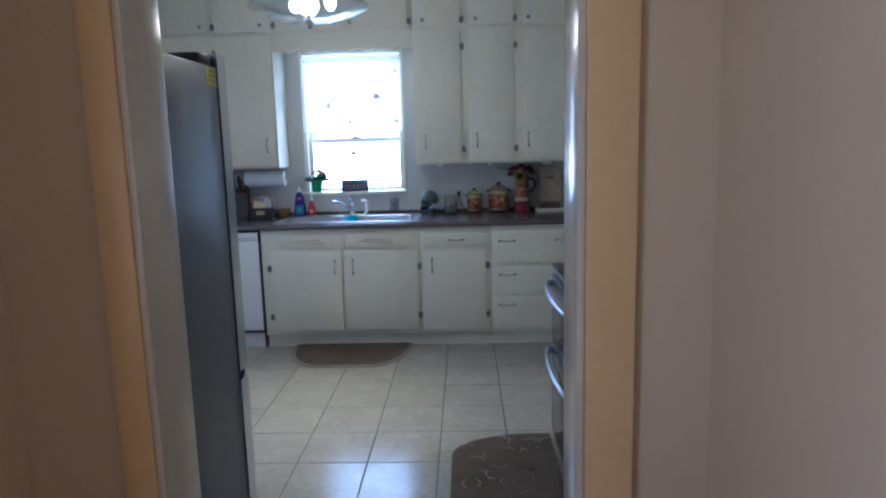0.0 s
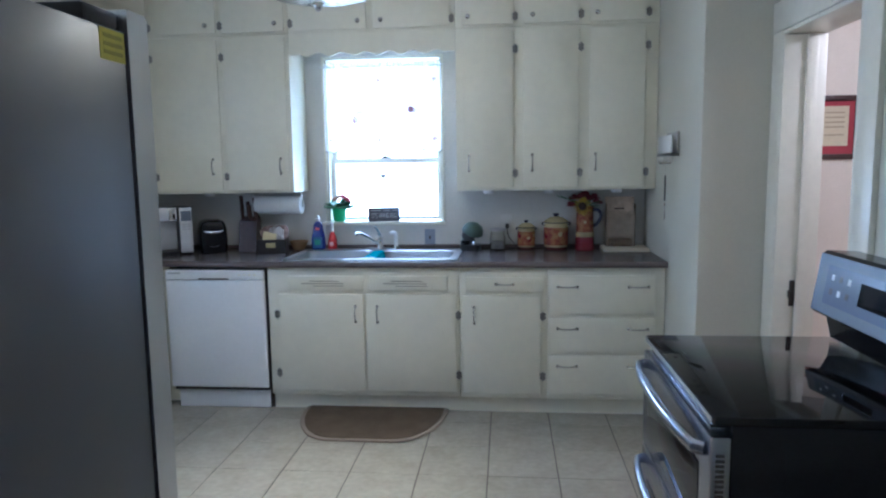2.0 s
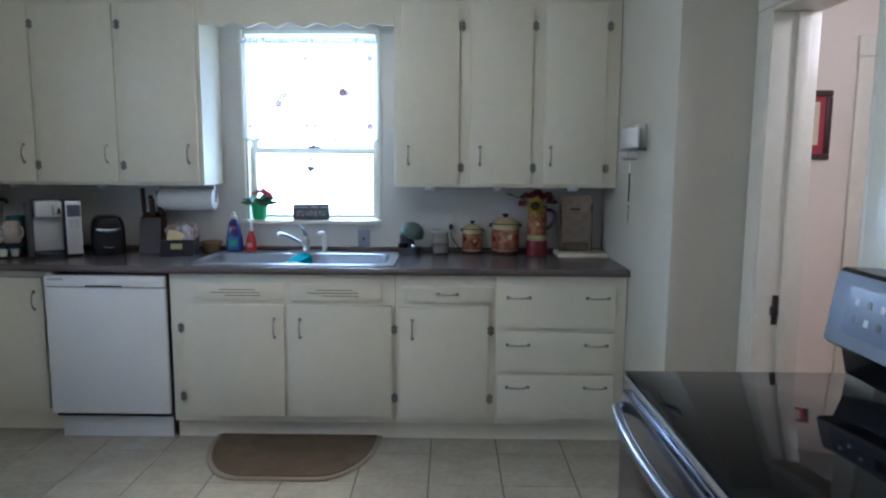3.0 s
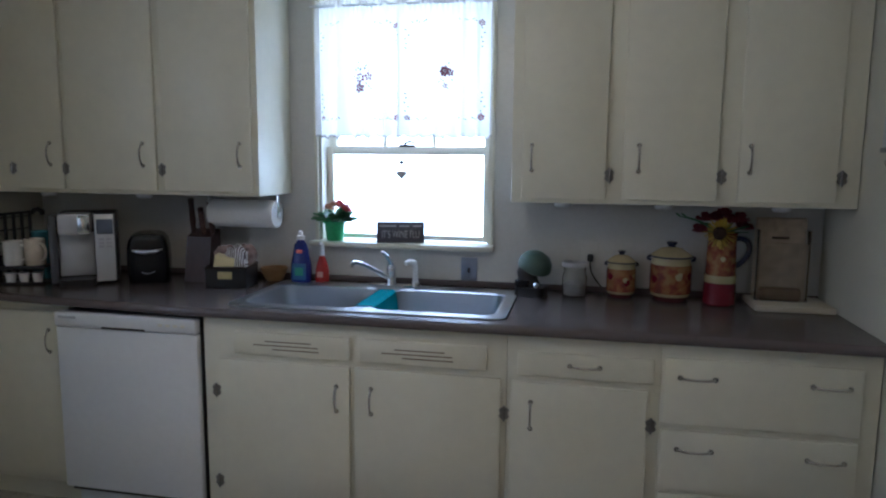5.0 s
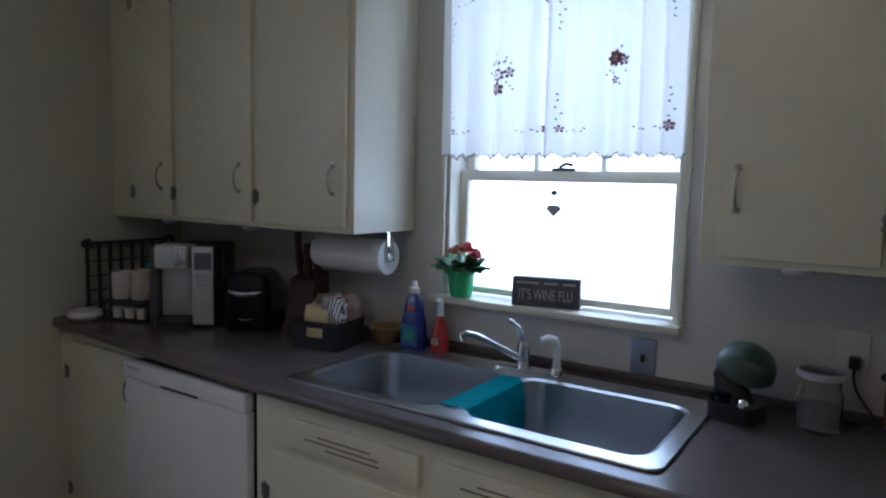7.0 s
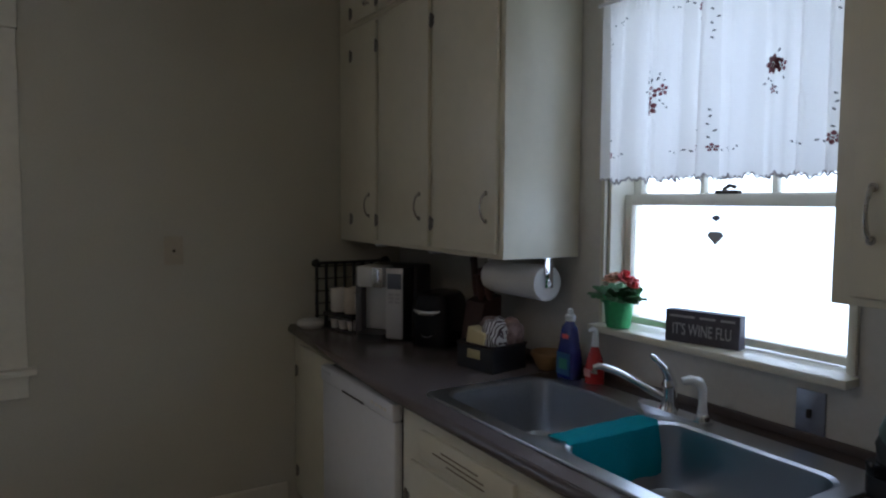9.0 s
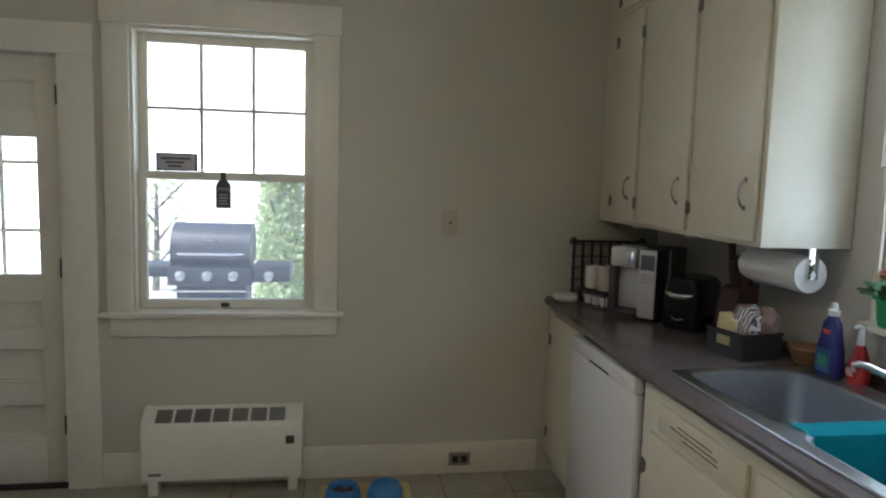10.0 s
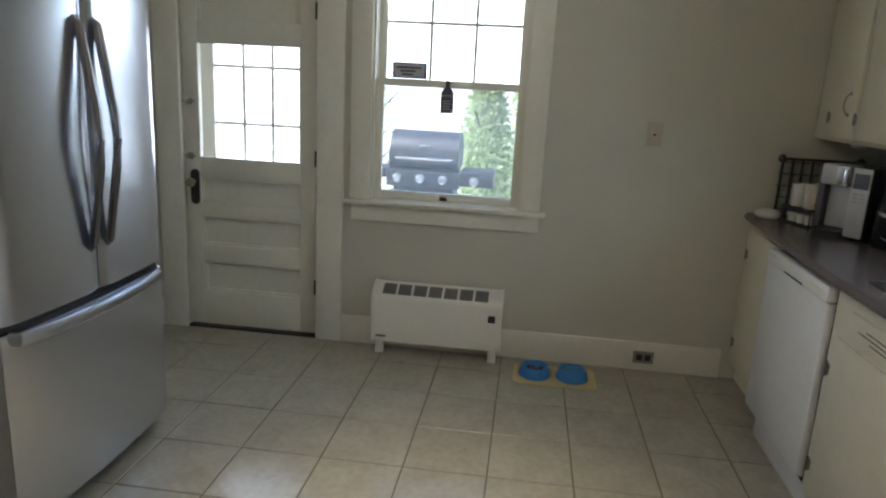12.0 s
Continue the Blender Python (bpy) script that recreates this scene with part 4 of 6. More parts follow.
rug2 = thing("rug", (0.335, 2.742, 0), "brown half-round mat with pale leaf sprigs before the stove", "rug", rz=-90)
part("rug_body", slab(bmesh.new(), half_round(-0.455, 0.475, -0.235, 0.262, 0, k=0.26), 0.001, 0.011), RUG, rug2, local=True)
SPRIG = mat("rug_sprig", (0.34, 0.27, 0.20), 0.95, grain=160, var=0.2)
bm = bmesh.new()
for _ in range(34):
    x, y, a = rng.uniform(-0.40, 0.40), rng.uniform(-0.17, 0.22), rng.uniform(0, 6.3)
    l = rng.uniform(0.04, 0.09)
    pts = [(x + l * u * math.cos(a + u), y + l * u * math.sin(a + u), 0.0112) for u in (0, 0.5, 1)]
    tube(bm, pts, 0.0028, 5)
tagged(part("leaf_pattern", bm, SPRIG, rug2, "pale woven leaf sprigs", local=True), kind="stuff")

# ---- ceiling lamp ----
# faint blue tint in the glass stands for the sky it reflects
FROST = glass("sky_tinted_glass", (0.86, 0.93, 0.98), 0.06)
cl = thing("ceiling_light", (-0.575, 3.40, CEILING), "semi-flush ceiling light with a wide glass dish", "ceiling light")
bm = bmesh.new()
R = 0.30
prof = [(R * u, 2.117 + 0.075 * u ** 2.2) for u in (0.06, 0.2, 0.4, 0.6, 0.8, 0.93, 1.0)] + [(R * u, 2.124 + 0.075 * u ** 2.2) for u in (0.995, 0.93, 0.8, 0.6, 0.4, 0.2, 0.06)]
lathe(bm, prof, (-0.575, 3.40, 0), 40)
dish = part("glass_dish", bm, FROST, cl, "wide pale glass dish")
dish.visible_shadow = False
part("stem", tube(bmesh.new(), [(-0.575, 3.40, 2.105), (-0.575, 3.40, CEILING - 0.03)], 0.008, 10), CHROME, cl, "chrome stem")
part("finial", lathe(bmesh.new(), [(0.004, 2.085), (0.014, 2.093), (0.018, 2.105), (0.030, 2.113), (0.030, 2.116)], (-0.575, 3.40, 0), 18), CHROME, cl, "chrome finial")
part("canopy", lathe(bmesh.new(), [(0.02, CEILING - 0.045), (0.06, CEILING - 0.03), (0.075, CEILING - 0.002)], (-0.575, 3.40, 0), 24), CHROME, cl, "chrome canopy")
BULB = glow("lit_bulb", (1.0, 0.86, 0.66), 8.0)
for a in (20, 140, 260):
    x, y = -0.575 + 0.11 * math.cos(radians(a)), 3.40 + 0.11 * math.sin(radians(a))
    b = part("bulb", lathe(bmesh.new(), [(0.010, 2.270), (0.014, 2.257), (0.028, 2.225), (0.028, 2.205), (0.012, 2.183)], (x, y, 0), 14), BULB, cl, "lit bulb")
    part("arm", tube(bmesh.new(), [(-0.575, 3.40, 2.297), ((x - 0.575) / 2, (y + 3.40) / 2, 2.305), (x, y, 2.297), (x, y, 2.271)], 0.006, 8), CHROME, cl, "chrome lamp arm")
# unseen fixture added to go with the side hall fill, its shade glows
for nm, at in (("side_hall_added_fixture", (2.3, 3.6)),):
    h = thing(nm, (*at, CEILING), "added round ceiling light, unseen, glowing with the side hall fill", "ceiling light")
    part("shade", lathe(bmesh.new(), [(0.03, CEILING - 0.14), (0.10, CEILING - 0.12), (0.13, CEILING - 0.07), (0.12, CEILING - 0.03)], (*at, 0), 24), glow("fill_glow_glass", (1.0, 0.80, 0.62), 1.0), h)
    part("base", lathe(bmesh.new(), [(0.125, CEILING - 0.03), (0.13, CEILING - 0.002)], (*at, 0), 24), PULL, h)

# ---- convector, bowls, plates on the west wall ----
cv = thing("convector_heater", (XW, 3.22, 0), "ivory enamel convector heater on two feet", "heater")
XF = XW + 0.150
bm = bmesh.new()
prof = [(XW + 0.02, 0.080), (XF, 0.080), (XF, 0.330), (XF - 0.010, 0.350), (XF - 0.085, 0.402), (XW + 0.02, 0.402)]
lo = [bm.verts.new((x, 2.866, z)) for x, z in prof]
hi = [bm.verts.new((x, 3.572, z)) for x, z in prof]
bm.faces.new(lo)
bm.faces.new(list(reversed(hi)))
for i in range(len(prof)):
    bm.faces.new((lo[i], lo[(i + 1) % len(prof)], hi[(i + 1) % len(prof)], hi[i]))
part("casing", bm, IVORY, cv)
for y0, y1 in ((2.852, 2.8655), (3.5725, 3.586)):
    bm = bmesh.new()
    pr = [(XW + 0.02, 0.078), (XF + 0.004, 0.078), (XF + 0.004, 0.334), (XF - 0.008, 0.356), (XF - 0.084, 0.408), (XW + 0.02, 0.408)]
    a = [bm.verts.new((x, y0, z)) for x, z in pr]
    b = [bm.verts.new((x, y1, z)) for x, z in pr]
    bm.faces.new(a)
    bm.faces.new(list(reversed(b)))
    for i in range(len(pr)):
        bm.faces.new((a[i], a[(i + 1) % len(pr)], b[(i + 1) % len(pr)], b[i]))
    part("end_cap", bm, IVORY, cv)
GRILLE = mat("grille_mesh", (0.16, 0.155, 0.14), 0.6, grain=400, var=0.5, bump=0.6)
for i in range(7):
    y = 2.912 + i * 0.0865
    bm = bmesh.new()
    p, q = Vector((XF - 0.016, 0, 0.3555)), Vector((XF - 0.076, 0, 0.3975))
    vs = []
    for o in (0.0005, 0.0035):
        for t_, yy in ((p, y), (p, y + 0.073), (q, y + 0.073), (q, y)):
            vs.append(bm.verts.new((t_.x + o * 0.5, yy, t_.z + o)))
    for f in ((3, 2, 1, 0), (4, 5, 6, 7), (0, 1, 5, 4), (1, 2, 6, 5), (2, 3, 7, 6), (3, 0, 4, 7)):
        bm.faces.new([vs[k] for k in f])
    part("grille", bm, GRILLE, cv, "dark mesh outlet grille")
for y in (2.875, 3.520):
    bpart("foot", (XF - 0.075, XF - 0.02, y, y + 0.045, 0.0, 0.081), IVORY, cv, 0.003)
bpart("thermostat", (XF - 0.001, XF + 0.004, 3.510, 3.550, 0.245, 0.285), IRON, cv, 0.002, "dark thermostat window")
bpart("badge", (XF - 0.001, XF + 0.002, 2.885, 2.940, 0.105, 0.118), GRILLE, cv, 0)

mt = thing("feeding_mat", (-2.37, 3.89, 0), "yellow beige rubber feeding mat under two bowls", "mat")
part("sheet", slab(bmesh.new(), rrect(-2.50, -2.238, 3.672, 4.112, 0.035), 0.001, 0.006), mat("straw_mat", (0.50, 0.41, 0.20), 0.8, grain=140, var=0.15, bump=0.3), mt)
BLUE = mat("blue_plastic", (0.035, 0.20, 0.52), 0.35, grain=60, var=0.1, bump=0.02)
for k, y in enumerate((3.785, 3.985)):
    bw = thing("pet_bowl", (-2.365, y, 0.006), "blue plastic pet bowl with dry food" if k == 0 else "blue plastic pet bowl filled with water", "bowl", "pet bowls")
    part("bowl", lathe(bmesh.new(), [(0.086, 0.0065), (0.088, 0.012), (0.074, 0.058), (0.070, 0.062), (0.066, 0.058), (0.058, 0.030), (0.01, 0.024)], (-2.365, y, 0), 28), BLUE, bw)
    if k == 0:
        bm = bmesh.new()
        for _ in range(60):
            a, r = rng.uniform(0, 6.28), 0.05 * math.sqrt(rng.random())
            bmesh.ops.create_icosphere(bm, subdivisions=1, radius=rng.uniform(0.005, 0.008), matrix=pose(-2.365 + r * math.cos(a), y + r * math.sin(a), 0.036 + rng.uniform(0, 0.006)))
        part("food", bm, mat("kibble", (0.10, 0.045, 0.03), 0.8, var=0.3), bw, "dark dry food")
    else:
        part("water", lathe(bmesh.new(), [(0.063, 0.046), (0.064, 0.049)], (-2.365, y, 0), 24), mat("bowl_water", (0.04, 0.20, 0.45), 0.05), bw, "water surface")

sw = thing("light_switch", (XW, 4.303, 1.311), "ivory wall plate with a small dark jack", "switch")
bpart("plate", (XW, XW + 0.006, 4.263, 4.343, 1.248, 1.374), mat("aged_ivory_plate", (0.52, 0.47, 0.36), 0.4), sw, 0.003)
bpart("jack", (XW + 0.006, XW + 0.009, 4.297, 4.309, 1.303, 1.315), IRON, sw, 0.001)
ow = thing("floor_outlet", (XW, 4.386, 0.08), "dark brown outlet plate with two sockets on the baseboard", "outlet")
bpart("plate", (XW + 0.018, XW + 0.024, 4.330, 4.442, 0.045, 0.115), mat("steel_plate", (0.30, 0.27, 0.23), 0.4, 0.6, var=0.15), ow, 0.002)
for y in (4.363, 4.409):
    bpart("socket", (XW + 0.024, XW + 0.027, y - 0.017, y + 0.017, 0.062, 0.098), PLASTIC_K, ow, 0.004)

# ---- window signs ----
DARKSIGN = mat("dark_wood_sign", (0.085, 0.08, 0.10), 0.6, grain=40, var=0.3, bump=0.2)
PALE = mat("pale_print", (0.48, 0.47, 0.50), 0.7, var=0.1)


def letters(text, size, m, material, parent, name="lettering"):
    cu = bpy.data.curves.new(name, 'FONT')
    cu.body, cu.size, cu.align_x, cu.align_y, cu.extrude = text, size, 'CENTER', 'CENTER', 0.0004
    tmp = bpy.data.objects.new("tmp", cu)
    me = bpy.data.meshes.new_from_object(tmp)
    bpy.data.objects.remove(tmp)
    bpy.data.curves.remove(cu)
    me.transform(m)
    me.materials.append(material)
    ob = new(name, me)
    ob.parent = parent
    return ob


sg = thing("box_sign", (-0.714, 5.418, 1.1245), "dark wooden box sign with pale lettering on the sill", "sign", rz=14)
bpart("block", (-0.108, 0.108, -0.020, 0.022, 0, 0.094), DARKSIGN, sg, 0.002, local=True)
letters("IT'S WINE FLU", 0.046, Matrix.Translation((0, -0.0206, 0.038)) @ pose(0, 0, 0, 90, 0, 0) @ Matrix.Diagonal((0.60, 1.05, 1, 1)), PALE, sg)
for k, (a, b) in enumerate(((-0.095, -0.02), (-0.005, 0.04), (0.055, 0.095))):
    bpart("print_bar", (a, b, -0.0208, -0.0200, 0.074, 0.080), PALE, sg, 0, local=True)

POT = mat("green_foil", (0.06, 0.42, 0.15), 0.3, grain=60, var=0.2, bump=0.2)
LEAF = mat("leaf_green", (0.07, 0.19, 0.08), 0.5, grain=60, var=0.3, bump=0.2)
RED = mat("red_petal", (0.72, 0.10, 0.10), 0.6, grain=90, var=0.25)
PEACH = mat("peach_petal", (0.65, 0.34, 0.22), 0.6, grain=90, var=0.2)


def leaf(bm, base, tip, w, droop=0.2):
    base, tip = Vector(base), Vector(tip)
    d = tip - base
    s = d.cross(Vector((0.1, 0.2, 1))).normalized() * w
    up = s.cross(d).normalized() * w * 0.35
    rows = []
    for t, k in ((0, 0.05), (0.3, 0.8), (0.6, 1.0), (0.85, 0.6), (1, 0.03)):
        c = base + d * t - Vector((0, 0, droop * d.length * t * t))
        rows.append((bm.verts.new(c - s * k), bm.verts.new(c + up), bm.verts.new(c + s * k)))
    for a, b in zip(rows, rows[1:]):
        bm.faces.new((a[0], a[1], b[1], b[0]))
        bm.faces.new((a[1], a[2], b[2], b[1]))


def blossom(bm, c, r, n=14):
    for _ in range(n):
        a, e = rng.uniform(0, 6.28), rng.uniform(0.1, 1.4)
        d = Vector((math.cos(a) * math.cos(e), math.sin(a) * math.cos(e), math.sin(e)))
        leaf(bm, Vector(c), Vector(c) + d * r, r * 0.38, 0.1)


plant = thing("potted_flower", (-1.020, 5.392, 1.1275), "red and peach flowers in a green pot on the sill", "plant")
bm = bmesh.new()
prof = [(0.036, 1.128), (0.039, 1.135), (0.047, 1.205), (0.058, 1.222), (0.054, 1.224), (0.044, 1.206), (0.01, 1.200)]
lathe(bm, prof, (-1.020, 5.392, 0), 24)
for v in bm.verts:
    if v.co.z > 1.222:
        a = math.atan2(v.co.y - 5.392, v.co.x + 1.02)
        v.co.z += 0.012 * math.sin(a * 6)
part("pot", bm, POT, plant, "crimped green foil pot")
bm = bmesh.new()
for _ in range(58):
    a, l, e = rng.uniform(0, 6.28), rng.uniform(0.06, 0.105), rng.uniform(0.15, 1.0)
    b0 = Vector((-1.020 + 0.02 * math.cos(a), 5.392 + 0.02 * math.sin(a), 1.215))
    leaf(bm, b0, b0 + l * Vector((math.cos(a) * math.cos(e), math.sin(a) * math.cos(e) * 0.6, math.sin(e))), 0.026)
part("leaves", bm, LEAF, plant, "dark green leaves")
for k, (dx, dy, dz) in enumerate(((-0.03, -0.01, 1.272), (0.0, -0.015, 1.285), (0.03, -0.01, 1.283), (0.045, 0.01, 1.272), (0.012, 0.015, 1.290), (0.055, -0.005, 1.262))):
    bm = bmesh.new()
    blossom(bm, (-1.012 + dx, 5.382 + dy, dz), 0.029, 20)
    part("blossom", bm, PEACH if k < 2 else RED, plant, "peach blossom" if k < 2 else "red blossom")

sc = thing("suncatcher", (-0.722, YN + 0.05, 1.52), "small diamond suncatcher hanging on a thread in the window", "ornament")
part("thread", tube(bmesh.new(), [(-0.722, YN + 0.046, 1.535), (-0.722, YN + 0.046, 1.452)], 0.0008, 5), PALE, sc)
bm = bmesh.new()
ol = [(-0.749, 1.436), (-0.739, 1.448), (-0.705, 1.448), (-0.695, 1.436), (-0.722, 1.410)]
f = [bm.verts.new((x, YN + 0.043, z)) for x, z in ol]
b = [bm.verts.new((x, YN + 0.049, z)) for x, z in ol]
bm.faces.new(f)
bm.faces.new(list(reversed(b)))
for i in range(5):
    bm.faces.new((f[i], f[(i + 1) % 5], b[(i + 1) % 5], b[i]))
part("gem", bm, mat("smoky_gem", (0.42, 0.41, 0.41), 0.12, var=0.2), sc, "smoky cut gem")
part("bead", lathe(bmesh.new(), [(0.003, 1.478), (0.011, 1.484), (0.012, 1.490), (0.003, 1.496)], (-0.722, YN + 0.046, 0), 12), DARKSIGN, sc, "dark bead on the thread")

tg = thing("box_sign", (XW - 0.062, 2.982, 1.5305), "small framed box sign with script, on the sash rail", "sign")
bpart("block", (XW - 0.082, XW - 0.046, 2.890, 3.075, 1.5305, 1.615), DARKSIGN, tg, 0.002)
bpart("face", (XW - 0.0455, XW - 0.044, 2.898, 3.067, 1.538, 1.607), PALE, tg, 0.0)
for a, b, z in ((2.912, 3.050, 1.588), (2.935, 3.020, 1.570), (2.945, 3.005, 1.552)):
    bpart("print_bar", (XW - 0.0438, XW - 0.043, a, b, z - 0.005, z + 0.005), DARKSIGN, tg, 0)
wt2 = thing("bottle_tag", (XW - 0.042, 3.200, 1.36), "dark bottle-shaped hanging tag on the sash lock", "sign")
bm = bmesh.new()
ol = [(-0.034, 0.0), (0.034, 0.0), (0.034, 0.105), (0.028, 0.122), (0.012, 0.135), (0.012, 0.170), (-0.012, 0.170), (-0.012, 0.135), (-0.028, 0.122), (-0.034, 0.105)]
f = [bm.verts.new((XW - 0.026, 3.200 + y, 1.358 + z)) for y, z in ol]
b = [bm.verts.new((XW - 0.034, 3.200 + y, 1.358 + z)) for y, z in ol]
bm.faces.new(f)
bm.faces.new(list(reversed(b)))
for i in range(len(ol)):
    bm.faces.new((f[i], f[(i + 1) % len(ol)], b[(i + 1) % len(ol)], b[i]))
part("board", bm, DARKSIGN, wt2)
letters("WINE", 0.024, Matrix.Translation((0.0165, 0, 0.088)) @ pose(0, 0, 0, 90, 0, 90), PALE, wt2)
for k in range(4):
    bpart("print_bar", (XW - 0.0258, XW - 0.0252, 3.178, 3.222 - 0.006 * (k % 2), 1.376 + k * 0.014, 1.382 + k * 0.014), PALE, wt2, 0)
part("cord", tube(bmesh.new(), [(XW - 0.03, 3.200, 1.525), (XW - 0.028, 3.192, 1.545), (XW - 0.035, 3.206, 1.555), (XW - 0.03, 3.212, 1.54)], 0.003, 6), DARKSIGN, wt2)
fg = thing("figurine", (XW + 0.02, 2.09, 2.175), "dark metal four-legged figurine on the door head casing", "figurine")
bm = bmesh.new()
bmesh.ops.create_uvsphere(bm, u_segments=16, v_segments=10, radius=1, matrix=pose(XW + 0.014, 2.085, 2.268) @ Matrix.Diagonal((0.016, 0.062, 0.030, 1)))
for y in (2.040, 2.062, 2.108, 2.130):
    tube(bm, [(XW + 0.014, y, 2.1755), (XW + 0.014, y, 2.25)], [0.008, 0.011], 8)
bmesh.ops.create_uvsphere(bm, u_segments=12, v_segments=8, radius=1, matrix=pose(XW + 0.014, 2.025, 2.31) @ Matrix.Diagonal((0.014, 0.026, 0.022, 1)))
tube(bm, [(XW + 0.014, 2.04, 2.28), (XW + 0.014, 2.028, 2.305)], [0.018, 0.014], 8)
bmesh.ops.remove_doubles(bm, verts=bm.verts[:], dist=0.0001)
part("body", bm, IRON, fg)

# ---- things under and on the wall cabinets ----
pt = thing("paper_towel_roll", (-1.42, 5.29, 1.339), "white paper towel roll on a holder under the cabinet", "paper towel")
PAPER = mat("paper_towel", (0.80, 0.80, 0.80), 0.95, grain=120, var=0.04, bump=0.4)
part("roll", lathe(bmesh.new(), [(0.020, -1.572), (0.060, -1.572), (0.062, -1.564), (0.062, -1.262), (0.060, -1.254), (0.020, -1.254)], (0, 5.29, 1.250), 32, 'X'), PAPER, pt)
for x in (-1.582, -1.2475):
    bm = box(bmesh.new(), x - 0.003, x + 0.003, 5.272, 5.308, 1.236, 1.339, 0.002)
    box(bm, x - 0.004, x + 0.010 if x < -1.4 else x + 0.004, 5.268, 5.312, 1.333, 1.3395, 0.001)
    part("bracket", bm, CHROME, pt, "bent metal bracket")
part("spindle", tube(bmesh.new(), [(-1.585, 5.29, 1.250), (-1.244, 5.29, 1.250)], 0.010, 12), WHITE, pt)
for x in (0.015, 0.402, 0.828, -1.86, -2.36):
    pk = thing("puck_light", (x, 5.20, 1.340), "small white puck light under the wall cabinet", "light", "puck lights")
    part("ring", lathe(bmesh.new(), [(0.032, 1.320), (0.034, 1.325), (0.034, 1.3395)], (x, 5.20, 0), 20), WHITE, pk)
    part("lens", lathe(bmesh.new(), [(0.012, 1.314), (0.026, 1.317), (0.029, 1.3198)], (x, 5.20, 0), 20), mat("puck_lens", (0.72, 0.72, 0.70), 0.3), pk)

ol1 = thing("outlet_plate", (-0.395, YN, 1.01), "brushed steel switch plate under the window", "switch")
bpart("plate", (-0.432, -0.358, YN - 0.0075, YN - 0.0005, 0.950, 1.068), mat("blue_steel_plate", (0.30, 0.33, 0.42), 0.35, 0.8, var=0.1), ol1, 0.002)
bpart("toggle", (-0.400, -0.390, YN - 0.018, YN - 0.0075, 1.000, 1.022), IRON, ol1, 0.002)
ol2 = thing("wall_outlet", (0.115, YN, 1.09), "pale grey wall outlet with a black plug and cord", "outlet")
bpart("plate", (0.092, 0.166, YN - 0.006, YN - 0.0005, 1.045, 1.162), WALL_COOL, ol2, 0.002)
pg = bpart("plug", (0.122, 0.148, YN - 0.036, YN - 0.006, 1.072, 1.104), PLASTIC_K, ol2, 0.006)
part("cord", tube(bmesh.new(), bez((0.135, YN - 0.03, 1.075), (0.130, YN - 0.035, 0.99), (0.20, YN - 0.03, 0.98), (0.185, 5.35, TOP + 0.007), 10) + bez((0.185, 5.35, TOP + 0.005), (0.16, 5.31, TOP + 0.0035), (0.18, 5.37, TOP + 0.0035), (0.15, 5.37, TOP + 0.0035), 8), 0.0035, 6), PLASTIC_K, pg, "black cord")

# ---- right part of the worktop ----
GREEN = mat("green_enamel", (0.060, 0.100, 0.080), 0.35, grain=50, var=0.15, bump=0.02)
mxr = thing("hand_juicer", (-0.105, 5.262, TOP), "small black countertop mixer with a green domed head", "mixer", rz=-12)
part("base", slab(bmesh.new(), rrect(-0.062, 0.062, -0.060, 0.060, 0.03), 0.0, 0.042), PLASTIC_K, mxr, local=True)
part("column", tube(bmesh.new(), [(-0.010, 0.000, 0.030), (-0.016, -0.004, 0.060), (-0.018, -0.004, 0.100), (-0.014, 0.002, 0.128)], [0.052, 0.046, 0.044, 0.040], 16), PLASTIC_K, mxr, local=True)
bm = lathe(bmesh.new(), [(0.066, -0.008), (0.072, 0.0), (0.068, 0.030), (0.054, 0.052), (0.030, 0.066), (0.008, 0.071)], (0, 0, 0), 28)
bm.transform(pose(0.004, 0.022, 0.118, 10, 20, 0))
part("head", bm, GREEN, mxr, "green enamel domed head", local=True)
bm = lathe(bmesh.new(), [(0.012, 0.0), (0.014, 0.01), (0.008, 0.018)], (0, 0, 0), 14)
bm.transform(pose(0.040, -0.062, 0.055, 90, 0, 0))
part("dial", bm, CHROME, mxr, "small chrome dial", local=True)
part("front_cup", lathe(bmesh.new(), [(0.030, 0.0425), (0.034, 0.05), (0.034, 0.066), (0.030, 0.070)], (-0.028, -0.03, 0), 18), BLACK, mxr, local=True)

CLEAR = glass("clear_jar_glass", (0.97, 0.98, 0.97), 0.0)
jar = thing("candle_jar", (0.072, 5.288, TOP), "clear glass candle jar with pale wax", "jar")
part("glass", lathe(bmesh.new(), [(0.042, 0.0), (0.050, 0.006), (0.052, 0.085), (0.044, 0.108), (0.049, 0.140), (0.046, 0.140), (0.041, 0.110), (0.048, 0.086), (0.046, 0.010), (0.01, 0.008)], (0, 0, 0), 28), CLEAR, jar, local=True)
part("wax", lathe(bmesh.new(), [(0.010, 0.0085), (0.0455, 0.0105), (0.047, 0.058), (0.01, 0.060)], (0, 0, 0), 24), mat("grey_wax", (0.36, 0.34, 0.33), 0.5, var=0.1), jar, "pale grey wax", local=True)
part("collar", lathe(bmesh.new(), [(0.050, 0.128), (0.053, 0.130), (0.053, 0.144), (0.047, 0.146), (0.047, 0.128)], (0, 0, 0), 24), PALE, jar, "dull grey collar", local=True)

